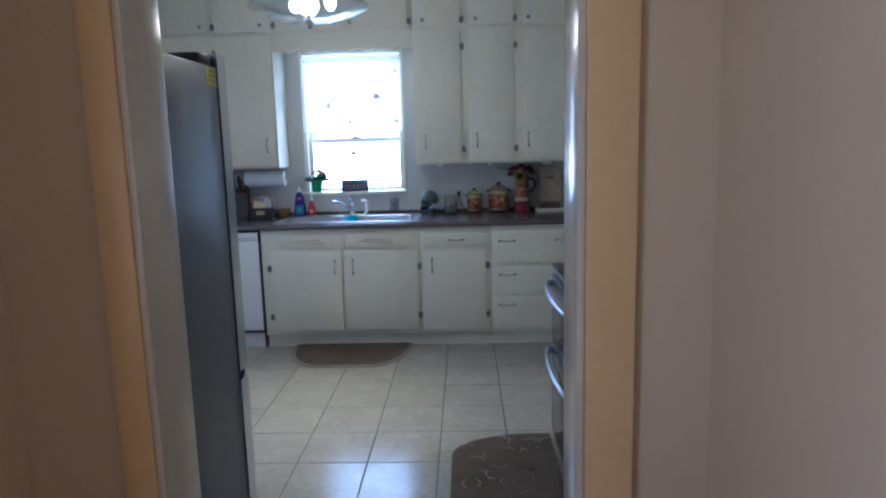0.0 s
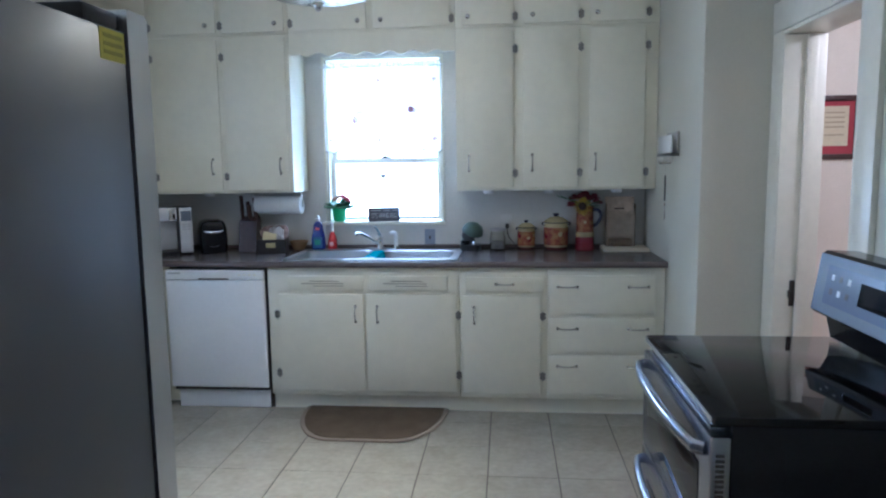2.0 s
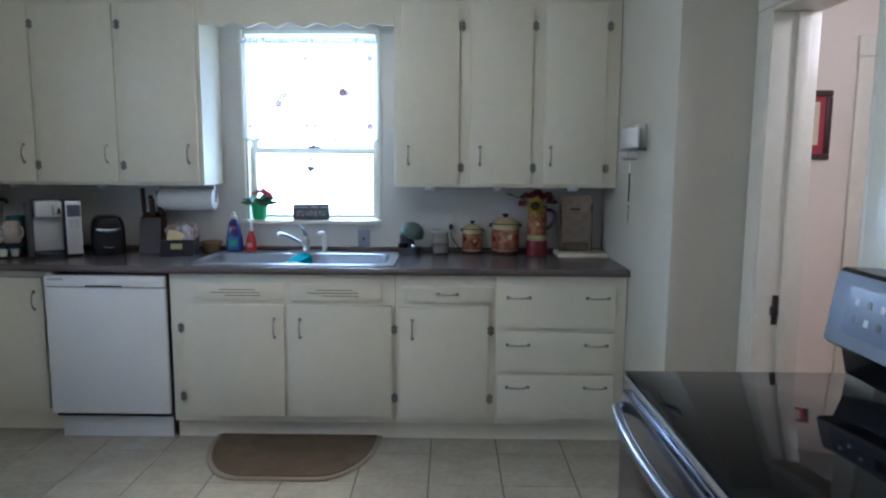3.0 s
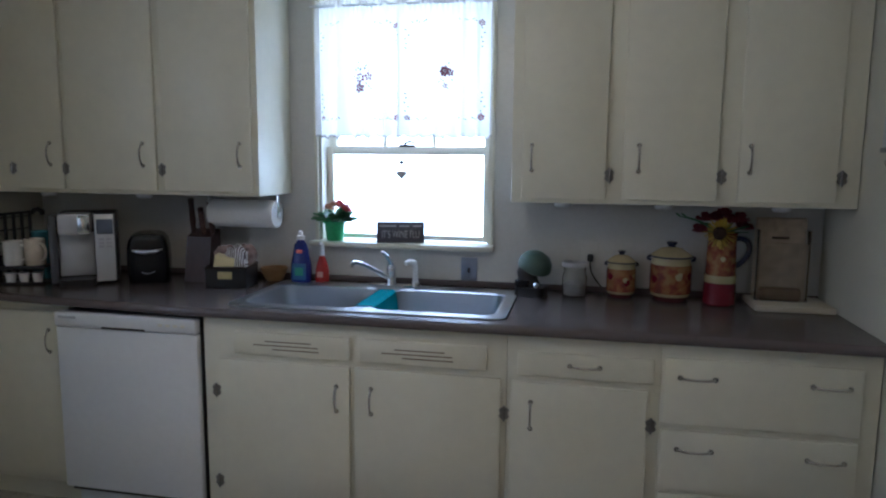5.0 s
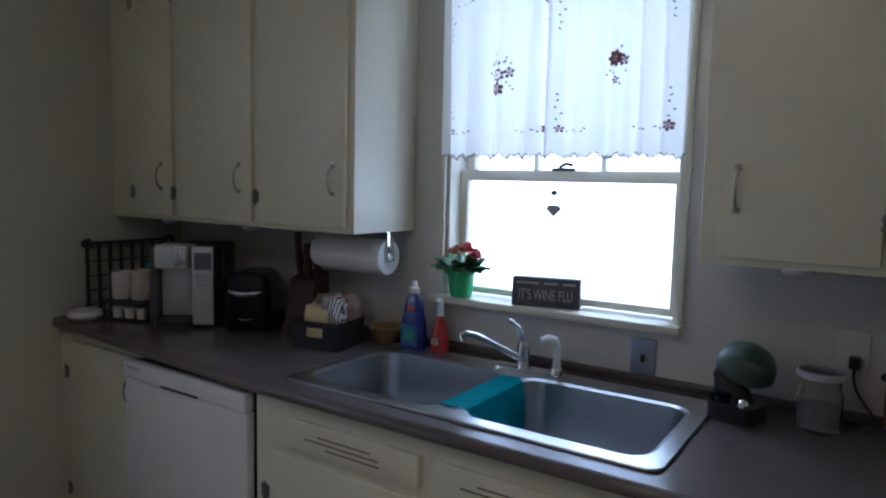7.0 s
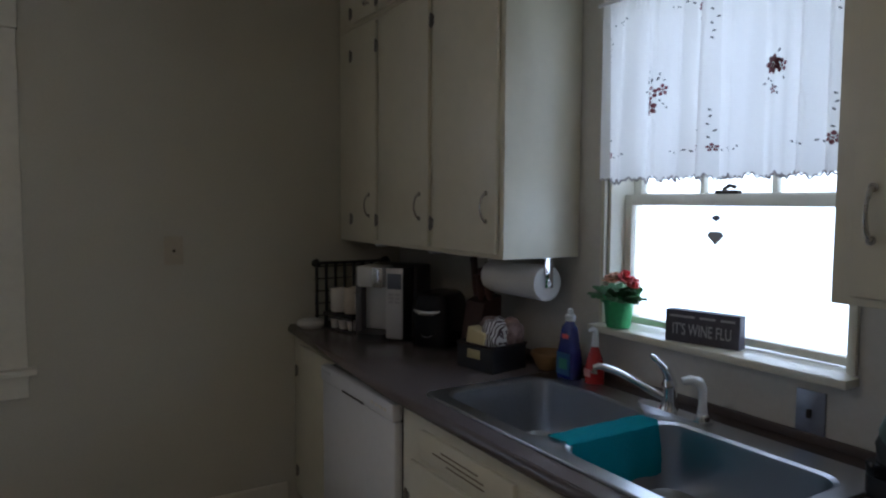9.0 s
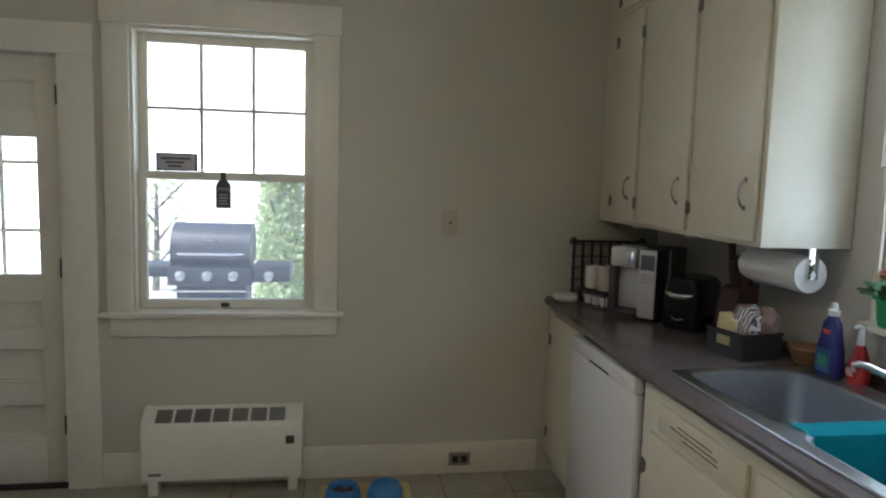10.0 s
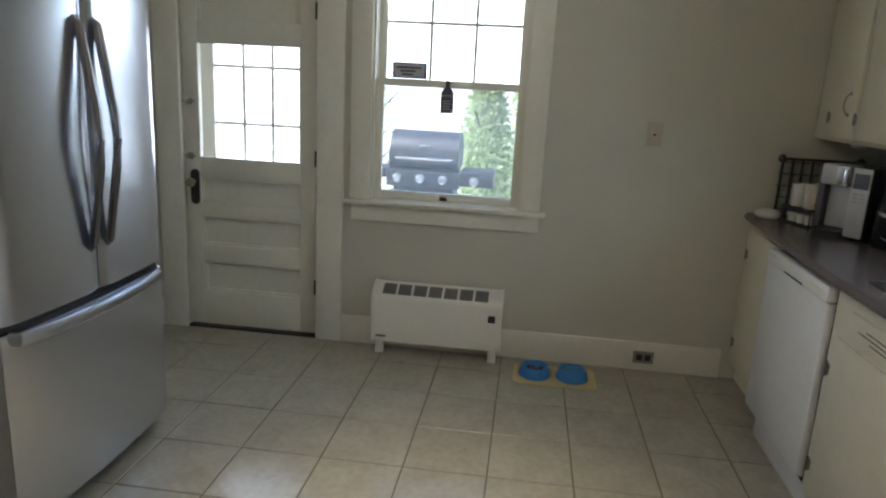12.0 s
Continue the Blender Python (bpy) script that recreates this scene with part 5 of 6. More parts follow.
ORANGE = mat("painted_fruit_glaze", (0.33, 0.13, 0.055), 0.2, grain=25, var=0.12, bump=0.02, blotch=14)
nt = ORANGE.node_tree
fruit = nt.nodes.new("ShaderNodeTexNoise")
fruit.inputs["Scale"].default_value, fruit.inputs["Detail"].default_value = 26, 2
fruit_ramp = nt.nodes.new("ShaderNodeValToRGB")
for place, tint in ((0.36, (0.31, 0.17, 0.07, 1)), (0.50, (0.28, 0.11, 0.048, 1)), (0.60, (0.22, 0.055, 0.036, 1)), (0.68, (0.16, 0.05, 0.035, 1))):
    stop = fruit_ramp.color_ramp.elements.new(place)
    stop.color = tint
fruit_ramp.color_ramp.elements[0].color, fruit_ramp.color_ramp.elements[-1].color = (0.32, 0.19, 0.08, 1), (0.15, 0.05, 0.035, 1)
fruit_at = nt.nodes.new("ShaderNodeTexCoord")
nt.links.new(fruit_at.outputs["Object"], fruit.inputs["Vector"])
nt.links.new(fruit.outputs["Fac"], fruit_ramp.inputs[0])
nt.links.new(fruit_ramp.outputs[0], nt.nodes["Principled BSDF"].inputs["Base Color"])
CREAM_G = mat("yellow_glaze", (0.44, 0.36, 0.19), 0.22, grain=25, var=0.15, bump=0.02)
REDG = mat("red_glaze", (0.15, 0.011, 0.022), 0.18, grain=25, var=0.15, bump=0.02)
FOOT_G = mat("dark_red_foot_glaze", (0.07, 0.018, 0.02), 0.25, grain=25, var=0.15)
BLUE_D = mat("dark_blue_glaze", (0.03, 0.035, 0.07), 0.25, grain=25, var=0.15)


def pattern(parent, r, z0, z1, seed, n=4):
    """Painted fruit: low raised red and yellow discs that hug the round wall."""
    rg = random.Random(seed)
    for k in range(n):
        bm = bmesh.new()
        a, z, s = rg.uniform(-2.6, -0.5), rg.uniform(z0, z1), rg.uniform(0.009, 0.016)
        c = bm.verts.new(((r + 0.0012) * math.cos(a), (r + 0.0012) * math.sin(a), z))
        ring = []
        for i in range(12):
            t = 2 * math.pi * i / 12
            aa = a + s * math.cos(t) / r * (1 + 0.15 * math.sin(3 * t))
            ring.append(bm.verts.new(((r + 0.0006) * math.cos(aa), (r + 0.0006) * math.sin(aa), z + s * math.sin(t))))
        for i in range(12):
            bm.faces.new((c, ring[i], ring[(i + 1) % 12]))
        part("painted_fruit", bm, REDG if k % 3 else CREAM_G, parent, "painted red fruit" if k % 3 else "painted yellow fruit", local=True)


def canister(x, y, r, h, label, seed):
    c = thing("canister", (x, y, TOP), label, "canister", "canisters")
    part("foot_ring", lathe(bmesh.new(), [(r * 0.80, 0.0), (r * 0.84, 0.004), (r * 0.88, h * 0.10)], (0, 0, 0), 30), FOOT_G, c, local=True)
    part("lower_band", lathe(bmesh.new(), [(r * 0.885, h * 0.101), (r * 0.97, h * 0.17)], (0, 0, 0), 30), CREAM_G, c, local=True)
    part("body", lathe(bmesh.new(), [(r * 0.975, h * 0.172), (r, h * 0.24), (r, h * 0.72), (r * 0.98, h * 0.80)], (0, 0, 0), 30), ORANGE, c, local=True)
    part("upper_band", lathe(bmesh.new(), [(r * 0.978, h * 0.802), (r * 0.90, h * 0.90), (r * 0.90, h * 0.98)], (0, 0, 0), 30), CREAM_G, c, local=True)
    lid = part("lid", lathe(bmesh.new(), [(r * 0.98, h * 0.985), (r * 0.98, h * 1.0), (r * 0.85, h * 1.05), (r * 0.5, h * 1.15), (r * 0.2, h * 1.18)], (0, 0, 0), 30), CREAM_G, c, "yellow glazed lid", local=True)
    part("lid_rim", lathe(bmesh.new(), [(r * 0.985, h * 0.955), (r * 1.04, h * 0.962), (r * 1.04, h * 0.985), (r * 0.985, h * 0.99)], (0, 0, 0), 30), BLUE_D, lid, "dark rim", local=True)
    part("knob", lathe(bmesh.new(), [(r * 0.2, h * 1.181), (r * 0.16, h * 1.21), (r * 0.26, h * 1.25), (r * 0.24, h * 1.29), (r * 0.1, h * 1.30)], (0, 0, 0), 18), BLUE_D, lid, "dark knob", local=True)
    for s in (-1, 1):
        part("ear", tube(bmesh.new(), bez((s * r * 0.95, 0, h * 0.88), (s * r * 1.18, 0, h * 0.88), (s * r * 1.18, 0, h * 0.97), (s * r * 0.95, 0, h * 0.96), 6), r * 0.07, 8), BLUE_D, c, "dark side handle", local=True)
    pattern(c, r, h * 0.34, h * 0.64, seed)


canister(0.262, 5.342, 0.060, 0.150, "small orange glazed canister with yellow lid and painted fruit", 2)
canister(0.458, 5.328, 0.083, 0.185, "large orange glazed canister with yellow lid and painted fruit", 5)

pit = thing("flower_pitcher", (0.640, 5.278, TOP), "tall glazed pitcher, red below and orange above, holding flowers", "pitcher")
part("base", lathe(bmesh.new(), [(0.058, 0.0), (0.064, 0.006), (0.060, 0.090)], (0, 0, 0), 30), REDG, pit, "red glazed base", local=True)
part("band", lathe(bmesh.new(), [(0.0605, 0.0905), (0.0605, 0.120)], (0, 0, 0), 30), CREAM_G, pit, "yellow band", local=True)
part("body", lathe(bmesh.new(), [(0.058, 0.1205), (0.056, 0.20), (0.053, 0.275), (0.060, 0.290), (0.052, 0.290), (0.046, 0.27), (0.01, 0.265)], (0, 0, 0), 30), ORANGE, pit, local=True)
part("handle", tube(bmesh.new(), bez((0.052, 0, 0.265), (0.125, 0, 0.275), (0.115, 0, 0.19), (0.056, 0, 0.155), 12), 0.011, 10), BLUE_D, pit, "dark blue handle", local=True)
pattern(pit, 0.0562, 0.15, 0.25, 9, 3)
YEL = mat("sunflower_petal", (0.52, 0.36, 0.05), 0.6, grain=80, var=0.2)
sf = thing("flower_bunch", (0.635, 5.278, 1.217), "bunch of a yellow sunflower and dark red flowers", "flowers")
bm = bmesh.new()
c = Vector((0.617, 5.212, 1.228))
for k in range(34):
    a = k * 2.399
    r = 0.052 + 0.006 * (k % 3)
    leaf(bm, c + 0.02 * Vector((math.cos(a), 0.05, math.sin(a))), c + r * Vector((math.cos(a), -0.12 * (k % 2), math.sin(a))), 0.009, 0.0)
part("sunflower", bm, YEL, sf, "yellow sunflower head")
bm = lathe(bmesh.new(), [(0.027, 0.006), (0.026, -0.002), (0.018, -0.010), (0.004, -0.013)], c, 20, 'Y')
part("sunflower_disc", bm, mat("sunflower_disc", (0.04, 0.022, 0.012), 0.9, grain=300, var=0.4, bump=0.8), sf, "dark brown sunflower centre")
DRED = mat("dark_red_petal", (0.20, 0.02, 0.04), 0.7, grain=90, var=0.3)
for k, (dx, dz) in enumerate(((-0.085, 1.25), (-0.06, 1.295), (0.0, 1.315), (0.06, 1.30), (0.085, 1.265), (0.03, 1.29), (-0.03, 1.30))):
    bm = bmesh.new()
    blossom(bm, (0.635 + dx, 5.268 + 0.02 * math.sin(k * 2), dz - 0.026), 0.042, 22)
    part("red_flower", bm, DRED, sf, "dark red flower")
bm = bmesh.new()
for k in range(14):
    a = rng.uniform(0, 6.28)
    leaf(bm, (0.635, 5.273, 1.215), (0.635 + 0.10 * math.cos(a), 5.268 + 0.05 * math.sin(a), 1.245 + rng.uniform(0, 0.05)), 0.012)
for dx in (-0.14, -0.12):
    tube(bm, [(0.615, 5.278, 1.215), (0.575, 5.268, 1.262), (0.615 + dx, 5.258, 1.287)], 0.002, 5)
    leaf(bm, (0.615 + dx, 5.258, 1.283), (0.595 + dx, 5.238, 1.308), 0.008)
part("foliage", bm, LEAF, sf, "dark green leaves and stems")

tray = thing("serving_board", (0.915, 5.34, TOP), "cream painted wooden board in the counter corner", "board")
bpart("board", (0.752, 1.036, 5.165, 5.385, TOP, TOP + 0.023), mat("cream_wood", (0.60, 0.54, 0.42), 0.45, grain=18, var=0.12, stretch=(1, 8, 8)), tray, 0.004)
keep = thing("bread_keeper", (0.875, 5.310, TOP + 0.023), "tall clear plastic dispenser box with a tan back", "container")
bpart("back_panel", (0.775, 0.965, 5.333, 5.347, TOP + 0.0235, 1.285), mat("tan_board", (0.50, 0.39, 0.28), 0.4, grain=20, var=0.3, blotch=25), keep, 0.006)
fr_ = bpart("clear_front", (0.781, 0.959, 5.273, 5.279, TOP + 0.0235, 1.19), CLEAR, keep, 0.002, "clear plastic front")
for x in (0.775, 0.959):
    bpart("side", (x, x + 0.006, 5.273, 5.3325, TOP + 0.0235, 1.24), CLEAR, keep, 0.001, "clear plastic side")
part("contents", box(bmesh.new(), 0.800, 0.945, 5.283, 5.329, TOP + 0.0236, TOP + 0.075, 0.015), mat("brown_contents", (0.22, 0.14, 0.09), 0.8, grain=60, var=0.4, bump=0.5), keep, "brown dry contents")
bpart("label", (0.837, 0.901, 5.331, 5.3328, 1.20, 1.21), IRON, keep, 0)

# mail holder and keys
mh = thing("mail_holder", (XE, 4.75, 1.54), "white letter holder with grey lip and key hooks on the wall", "letter holder")
bpart("back", (XE - 0.012, XE - 0.0005, 4.555, 4.795, 1.535, 1.665), WALL_COOL, mh, 0.003)
bpart("front", (XE - 0.056, XE - 0.048, 4.505, 4.805, 1.552, 1.645), WHITE, mh, 0.003)
bpart("lip", (XE - 0.060, XE - 0.012, 4.502, 4.808, 1.535, 1.551), mat("grey_metal", (0.22, 0.21, 0.20), 0.35, 0.8), mh, 0.003)
for y in (4.56, 4.61, 4.66, 4.71, 4.76):
    part("hook", tube(bmesh.new(), bez((XE - 0.030, y, 1.532), (XE - 0.030, y, 1.485), (XE - 0.062, y, 1.485), (XE - 0.060, y, 1.512), 8), 0.003, 8), PULL, mh, "small metal hook")
ky = thing("key_lanyard", (XE - 0.046, 4.66, 1.49), "keys on a black strap hanging from a hook", "keys")
bm = tube(bmesh.new(), [(XE - 0.046, 4.660, 1.490), (XE - 0.046, 4.658, 1.43)], 0.002, 6)
part("ring", bm, CHROME, ky)
bpart("strap", (XE - 0.049, XE - 0.043, 4.650, 4.670, 1.29, 1.43), PLASTIC_K, ky, 0.002, "black strap")
for k, (dy, l) in enumerate(((-0.012, 0.075), (0.004, 0.085))):
    bm = lathe(bmesh.new(), [(0.012, -0.001), (0.012, 0.001)], (XE - 0.046, 4.658 + dy, 1.268), 14, 'X')
    box(bm, XE - 0.0475, XE - 0.0445, 4.654 + dy, 4.662 + dy, 1.268 - l, 1.260, 0.0005)
    part("key", bm, CHROME, ky, "steel key")

# ---- left part of the worktop ----
rk = thing("wire_rack", (-2.555, 5.11, TOP), "black wire grid rack with curled ends standing against the wall", "rack")
XR = -2.557
for i in range(8):
    y = 4.945 + i * 0.0485
    part("bar", tube(bmesh.new(), [(XR, y, TOP + 0.0005), (XR, y, 1.228)], 0.0075, 8), PLASTIC_K, rk)
for k in range(5):
    z = TOP + 0.035 + k * 0.060
    part("cross_wire", tube(bmesh.new(), [(XR - 0.009, 4.935, z), (XR - 0.009, 5.294, z)], 0.003, 6), PLASTIC_K, rk)
part("top_rail", tube(bmesh.new(), [(XR, 4.925, 1.230), (XR, 5.304, 1.230)], 0.0075, 8), PLASTIC_K, rk)
for y in (4.930, 5.299):
    part("scroll", tube(bmesh.new(), [(XR, y, 1.222), (XR + 0.012, y, 1.238), (XR + 0.038, y, 1.243), (XR + 0.060, y, 1.232), (XR + 0.062, y, 1.216)], [0.010, 0.013, 0.013, 0.013, 0.010], 8), PLASTIC_K, rk)
ms = thing("mug_stand", (-2.405, 4.925, TOP), "low black wire stand with a mug shelf above coffee pods", "rack", rz=19)
for y in (0.0, 0.095):
    part("end_frame", tube(bmesh.new(), [(0.0, y, 0.006), (0.0, y, 0.076), (0.190, y, 0.076), (0.190, y, 0.006), (0.0, y, 0.006)], 0.005, 8), PLASTIC_K, ms, local=True)
for x in (0.0, 0.032, 0.064, 0.095, 0.127, 0.158, 0.190):
    part("shelf_wire", tube(bmesh.new(), [(x, 0.0, 0.078), (x, 0.095, 0.078)], 0.004, 8), PLASTIC_K, ms, local=True)
bpart("tray", (0.004, 0.186, 0.004, 0.091, 0.0005, 0.006), PLASTIC_K, ms, 0.001, local=True)
bpart("front_lip", (-0.004, 0.194, -0.006, -0.002, 0.066, 0.084), PLASTIC_K, ms, 0.001, local=True)


def mug(x, y, z, r, h, material, label, a):
    m = thing("mug", (x, y, z), label, "mug", "mugs on the rack")
    part("cup", lathe(bmesh.new(), [(r * 0.9, 0), (r, 0.006), (r, h), (r * 0.93, h), (r * 0.92, 0.01), (0.005, 0.008)], (0, 0, 0), 26), material, m, local=True)
    c, s = math.cos(a), math.sin(a)
    part("handle", tube(bmesh.new(), bez((c * r * 0.96, s * r * 0.96, h * 0.82), (c * r * 1.9, s * r * 1.9, h * 0.85), (c * r * 1.9, s * r * 1.9, h * 0.2), (c * r * 0.96, s * r * 0.96, h * 0.22), 10), 0.006, 8), material, m, local=True)


MUGW = mat("white_mug_glaze", (0.74, 0.72, 0.68), 0.2, grain=20, var=0.06)
MUGT = mat("teal_mug_glaze", (0.06, 0.20, 0.24), 0.2, grain=20, var=0.1)
MUGB = mat("tan_mug_glaze", (0.60, 0.54, 0.46), 0.25, grain=20, var=0.12)
C19, S19 = math.cos(radians(19)), math.sin(radians(19))


def on_stand(u, v):
    """A place on the mug stand, along its front and back from it."""
    return -2.405 + u * C19 - v * S19, 4.925 + u * S19 + v * C19


mug(*on_stand(0.050, 0.045), TOP + 0.0825, 0.040, 0.108, MUGW, "white mug standing on the wire stand", 0.1)
mug(*on_stand(0.138, 0.048), TOP + 0.0825, 0.042, 0.118, MUGB, "tan mug standing on the wire stand", -0.2)
mug(-2.330, 5.105, TOP, 0.044, 0.225, MUGT, "tall teal travel mug behind the mug stand", 0.4)
for k in range(3):
    p_ = thing("coffee_pod", (*on_stand(0.038 + k * 0.056, 0.030), TOP + 0.0065), "small white coffee pod on the lower tray", "coffee pod", "coffee pods")
    part("cup", lathe(bmesh.new(), [(0.017, 0.0), (0.022, 0.040), (0.024, 0.042)], (0, 0, 0), 16), MUGW, p_, local=True)
    part("lid", lathe(bmesh.new(), [(0.0245, 0.0422), (0.0245, 0.044)], (0, 0, 0), 16), PAPER, p_, local=True)
dsh = thing("butter_dish", (-2.475, 4.885, TOP), "round cream covered dish at the counter end", "dish")
part("base", lathe(bmesh.new(), [(0.052, 0.0), (0.066, 0.012), (0.067, 0.020)], (0, 0, 0), 28), MUGW, dsh, local=True)
part("lid", lathe(bmesh.new(), [(0.066, 0.0205), (0.060, 0.034), (0.030, 0.042), (0.004, 0.043)], (0, 0, 0), 28), MUGW, dsh, local=True)

SILVER = mat("silver_plastic", (0.62, 0.62, 0.63), 0.34, 0.3, grain=200, var=0.05, bump=0.03)
cm = thing("coffee_maker", (-2.108, 5.112, TOP), "silver and black single cup coffee maker", "coffee maker", rz=36)
bpart("tank", (-0.142, -0.106, -0.06, 0.13, 0.0, 0.305), mat("smoke_plastic", (0.10, 0.10, 0.11), 0.15), cm, 0.012, "smoky water tank", local=True)
bpart("body", (-0.105, 0.135, -0.005, 0.150, 0.012, 0.315), PLASTIC_K, cm, 0.012, local=True)
bpart("front_panel", (-0.105, 0.040, -0.025, -0.006, 0.03, 0.225), SILVER, cm, 0.006, local=True)
bpart("control_column", (0.041, 0.124, -0.110, -0.006, 0.012, 0.315), PLASTIC_K, cm, 0.008, "black plastic column", local=True)
bpart("control_panel", (0.043, 0.122, -0.120, -0.111, 0.014, 0.313), SILVER, cm, 0.004, "silver control panel", local=True)
bpart("screen", (0.052, 0.117, -0.1225, -0.1195, 0.225, 0.290), PANEL, cm, 0.001, "dark grey display", local=True)
for k in range(3):
    for j in range(2):
        bpart("button", (0.058 + j * 0.030, 0.080 + j * 0.030, -0.1225, -0.1195, 0.165 + k * 0.016, 0.174 + k * 0.016), PALE, cm, 0, local=True)
hd = bpart("brew_head", (-0.100, 0.030, -0.120, -0.007, 0.226, 0.316), SILVER, cm, 0.012, local=True)
bpart("chrome_band", (-0.022, 0.027, -0.126, -0.119, 0.228, 0.312), CHROME, hd, 0.004, "chrome front of brew head", local=True)
part("drip_tray", slab(bmesh.new(), rrect(-0.105, 0.040, -0.135, -0.026, 0.035), 0.0, 0.028), PLASTIC_K, cm, local=True)
bpart("foot_plate", (-0.140, 0.130, -0.02, 0.148, 0.0, 0.011), PLASTIC_K, cm, 0.002, local=True)

pm = thing("toaster", (-1.862, 5.217, TOP), "glossy black rounded toaster with chrome lever trim", "toaster", rz=30)
bm = bmesh.new()
loops = []
for z, k in ((0.0, 0.92), (0.02, 0.98), (0.09, 1.0), (0.150, 0.98), (0.190, 0.90), (0.212, 0.74), (0.220, 0.50)):
    loops.append([(x * k, y * (0.6 + 0.4 * k), z) for x, y in rrect(-0.090, 0.090, -0.100, 0.120, 0.042)])
rings = loft(bm, loops)
bm.faces.new(list(reversed(rings[0])))
bm.faces.new(rings[-1])
part("shell", bm, BLACK, pm, local=True)
part("chrome_trim", tube(bmesh.new(), bez((-0.060, -0.094, 0.150), (-0.03, -0.112, 0.138), (0.03, -0.112, 0.138), (0.060, -0.094, 0.150), 10), [0.006] * 2 + [0.011] * 7 + [0.006] * 2, 10), CHROME, pm, "curved chrome lever", local=True)
part("crumb_lever", tube(bmesh.new(), bez((-0.026, -0.098, 0.050), (-0.012, -0.108, 0.040), (0.012, -0.108, 0.040), (0.026, -0.098, 0.050), 8), 0.004, 8), HANDLE, pm, "small dark metal lever", local=True)

kb = thing("knife_block", (-1.617, 5.255, TOP), "dark wooden knife block with wood-handled knives", "knife block")
DWOOD = mat("dark_red_wood", (0.050, 0.022, 0.019), 0.4, grain=14, var=0.3, stretch=(8, 8, 1))
bm = bmesh.new()
pr = [(-0.055, 0.0), (0.060, 0.0), (0.060, 0.235), (-0.02, 0.205)]
a = [bm.verts.new((-0.060, y, z)) for y, z in pr]
b = [bm.verts.new((0.062, y, z)) for y, z in pr]
bm.faces.new(a)
bm.faces.new(list(reversed(b)))
for i in range(4):
    bm.faces.new((a[i], a[(i + 1) % 4], b[(i + 1) % 4], b[i]))
part("block", bm, DWOOD, kb, local=True)
for k, (x, y, l) in enumerate(((-0.05, 0.02, 0.155), (-0.01, 0.03, 0.11), (0.035, 0.035, 0.135), (0.055, 0.01, 0.09), (0.012, 0.0, 0.10))):
    z0 = 0.215 + y * 0.35
    part("knife", tube(bmesh.new(), [(x, y, z0), (x, y - 0.004, z0 + l * 0.3), (x, y - 0.012, z0 + l * 0.8), (x, y - 0.016, z0 + l)], [0.008, 0.011, 0.010, 0.011], 8, 1.4), mat("knife_handle_wood", (0.06, 0.028, 0.022), 0.45, grain=30, var=0.3), kb, "dark wooden knife handle", local=True)

bk = thing("basket", (-1.425, 5.178, TOP), "black wire basket filled with napkins and striped towels", "basket", rz=10)
bk.scale = (0.78, 1.0, 0.92)
bm = bmesh.new()
for d in ((-0.115, 0.115, -0.085, -0.080, 0.0, 0.095), (-0.115, 0.115, 0.080, 0.085, 0.0, 0.095), (-0.115, -0.110, -0.08, 0.08, 0.0, 0.095), (0.110, 0.115, -0.08, 0.08, 0.0, 0.095), (-0.11, 0.11, -0.08, 0.08, 0.0, 0.005)):
    box(bm, *d)
part("tub", bm, PLASTIC_K, bk, local=True)
part("rim", tube(bmesh.new(), [(-0.115, -0.085, 0.097), (0.115, -0.085, 0.097), (0.115, 0.085, 0.097), (-0.115, 0.085, 0.097), (-0.115, -0.085, 0.097)], 0.006, 8), IRON, bk, local=True)
bpart("label_plate", (-0.045, 0.035, -0.0875, -0.0850, 0.045, 0.080), mat("tan_tag", (0.50, 0.44, 0.22), 0.6, var=0.2), bk, 0.001, "tan label plate", local=True)


def crumple(name, c, size, seed, material, label, squash=1.0):
    rg = random.Random(seed)
    bm = bmesh.new()
    bmesh.ops.create_icosphere(bm, subdivisions=3, radius=1)
    o = Vector((rg.uniform(0, 9), rg.uniform(0, 9), rg.uniform(0, 9)))
    for v in bm.verts:
        n = noise.noise(v.co * 1.6 + o) * 0.35 + noise.noise(v.co * 4 + o) * 0.12
        v.co = v.co * (1 + n)
        v.co = Vector((v.co.x * size[0], v.co.y * size[1], v.co.z * size[2])) + Vector(c)
    return part(name, bm, material, bk, label, local=True)


STRIPE = mat("striped_towel", (0.50, 0.48, 0.48), 0.9, grain=200, var=0.1, bump=0.3)
nt = STRIPE.node_tree
wv = nt.nodes.new("ShaderNodeTexWave")
wv.inputs["Scale"].default_value = 28
cr = nt.nodes.new("ShaderNodeValToRGB")
cr.color_ramp.interpolation = 'CONSTANT'
cr.color_ramp.elements[0].color, cr.color_ramp.elements[1].color = (0.60, 0.58, 0.57, 1), (0.09, 0.06, 0.07, 1)
cr.color_ramp.elements[1].position = 0.62
tcn = nt.nodes.new("ShaderNodeTexCoord")
nt.links.new(tcn.outputs["Object"], wv.inputs["Vector"])
nt.links.new(wv.outputs["Fac"], cr.inputs[0])
nt.links.new(cr.outputs[0], nt.nodes["Principled BSDF"].inputs["Base Color"])
TOWEL_F = mat("floral_towel", (0.34, 0.24, 0.22), 0.9, grain=40, var=0.6, bump=0.4)
NAPKIN = mat("yellow_napkin", (0.66, 0.57, 0.33), 0.9, grain=120, var=0.08, bump=0.2)
crumple("folded_towel", (0.035, -0.01, 0.125), (0.062, 0.06, 0.070), 3, STRIPE, "striped grey and maroon towel")
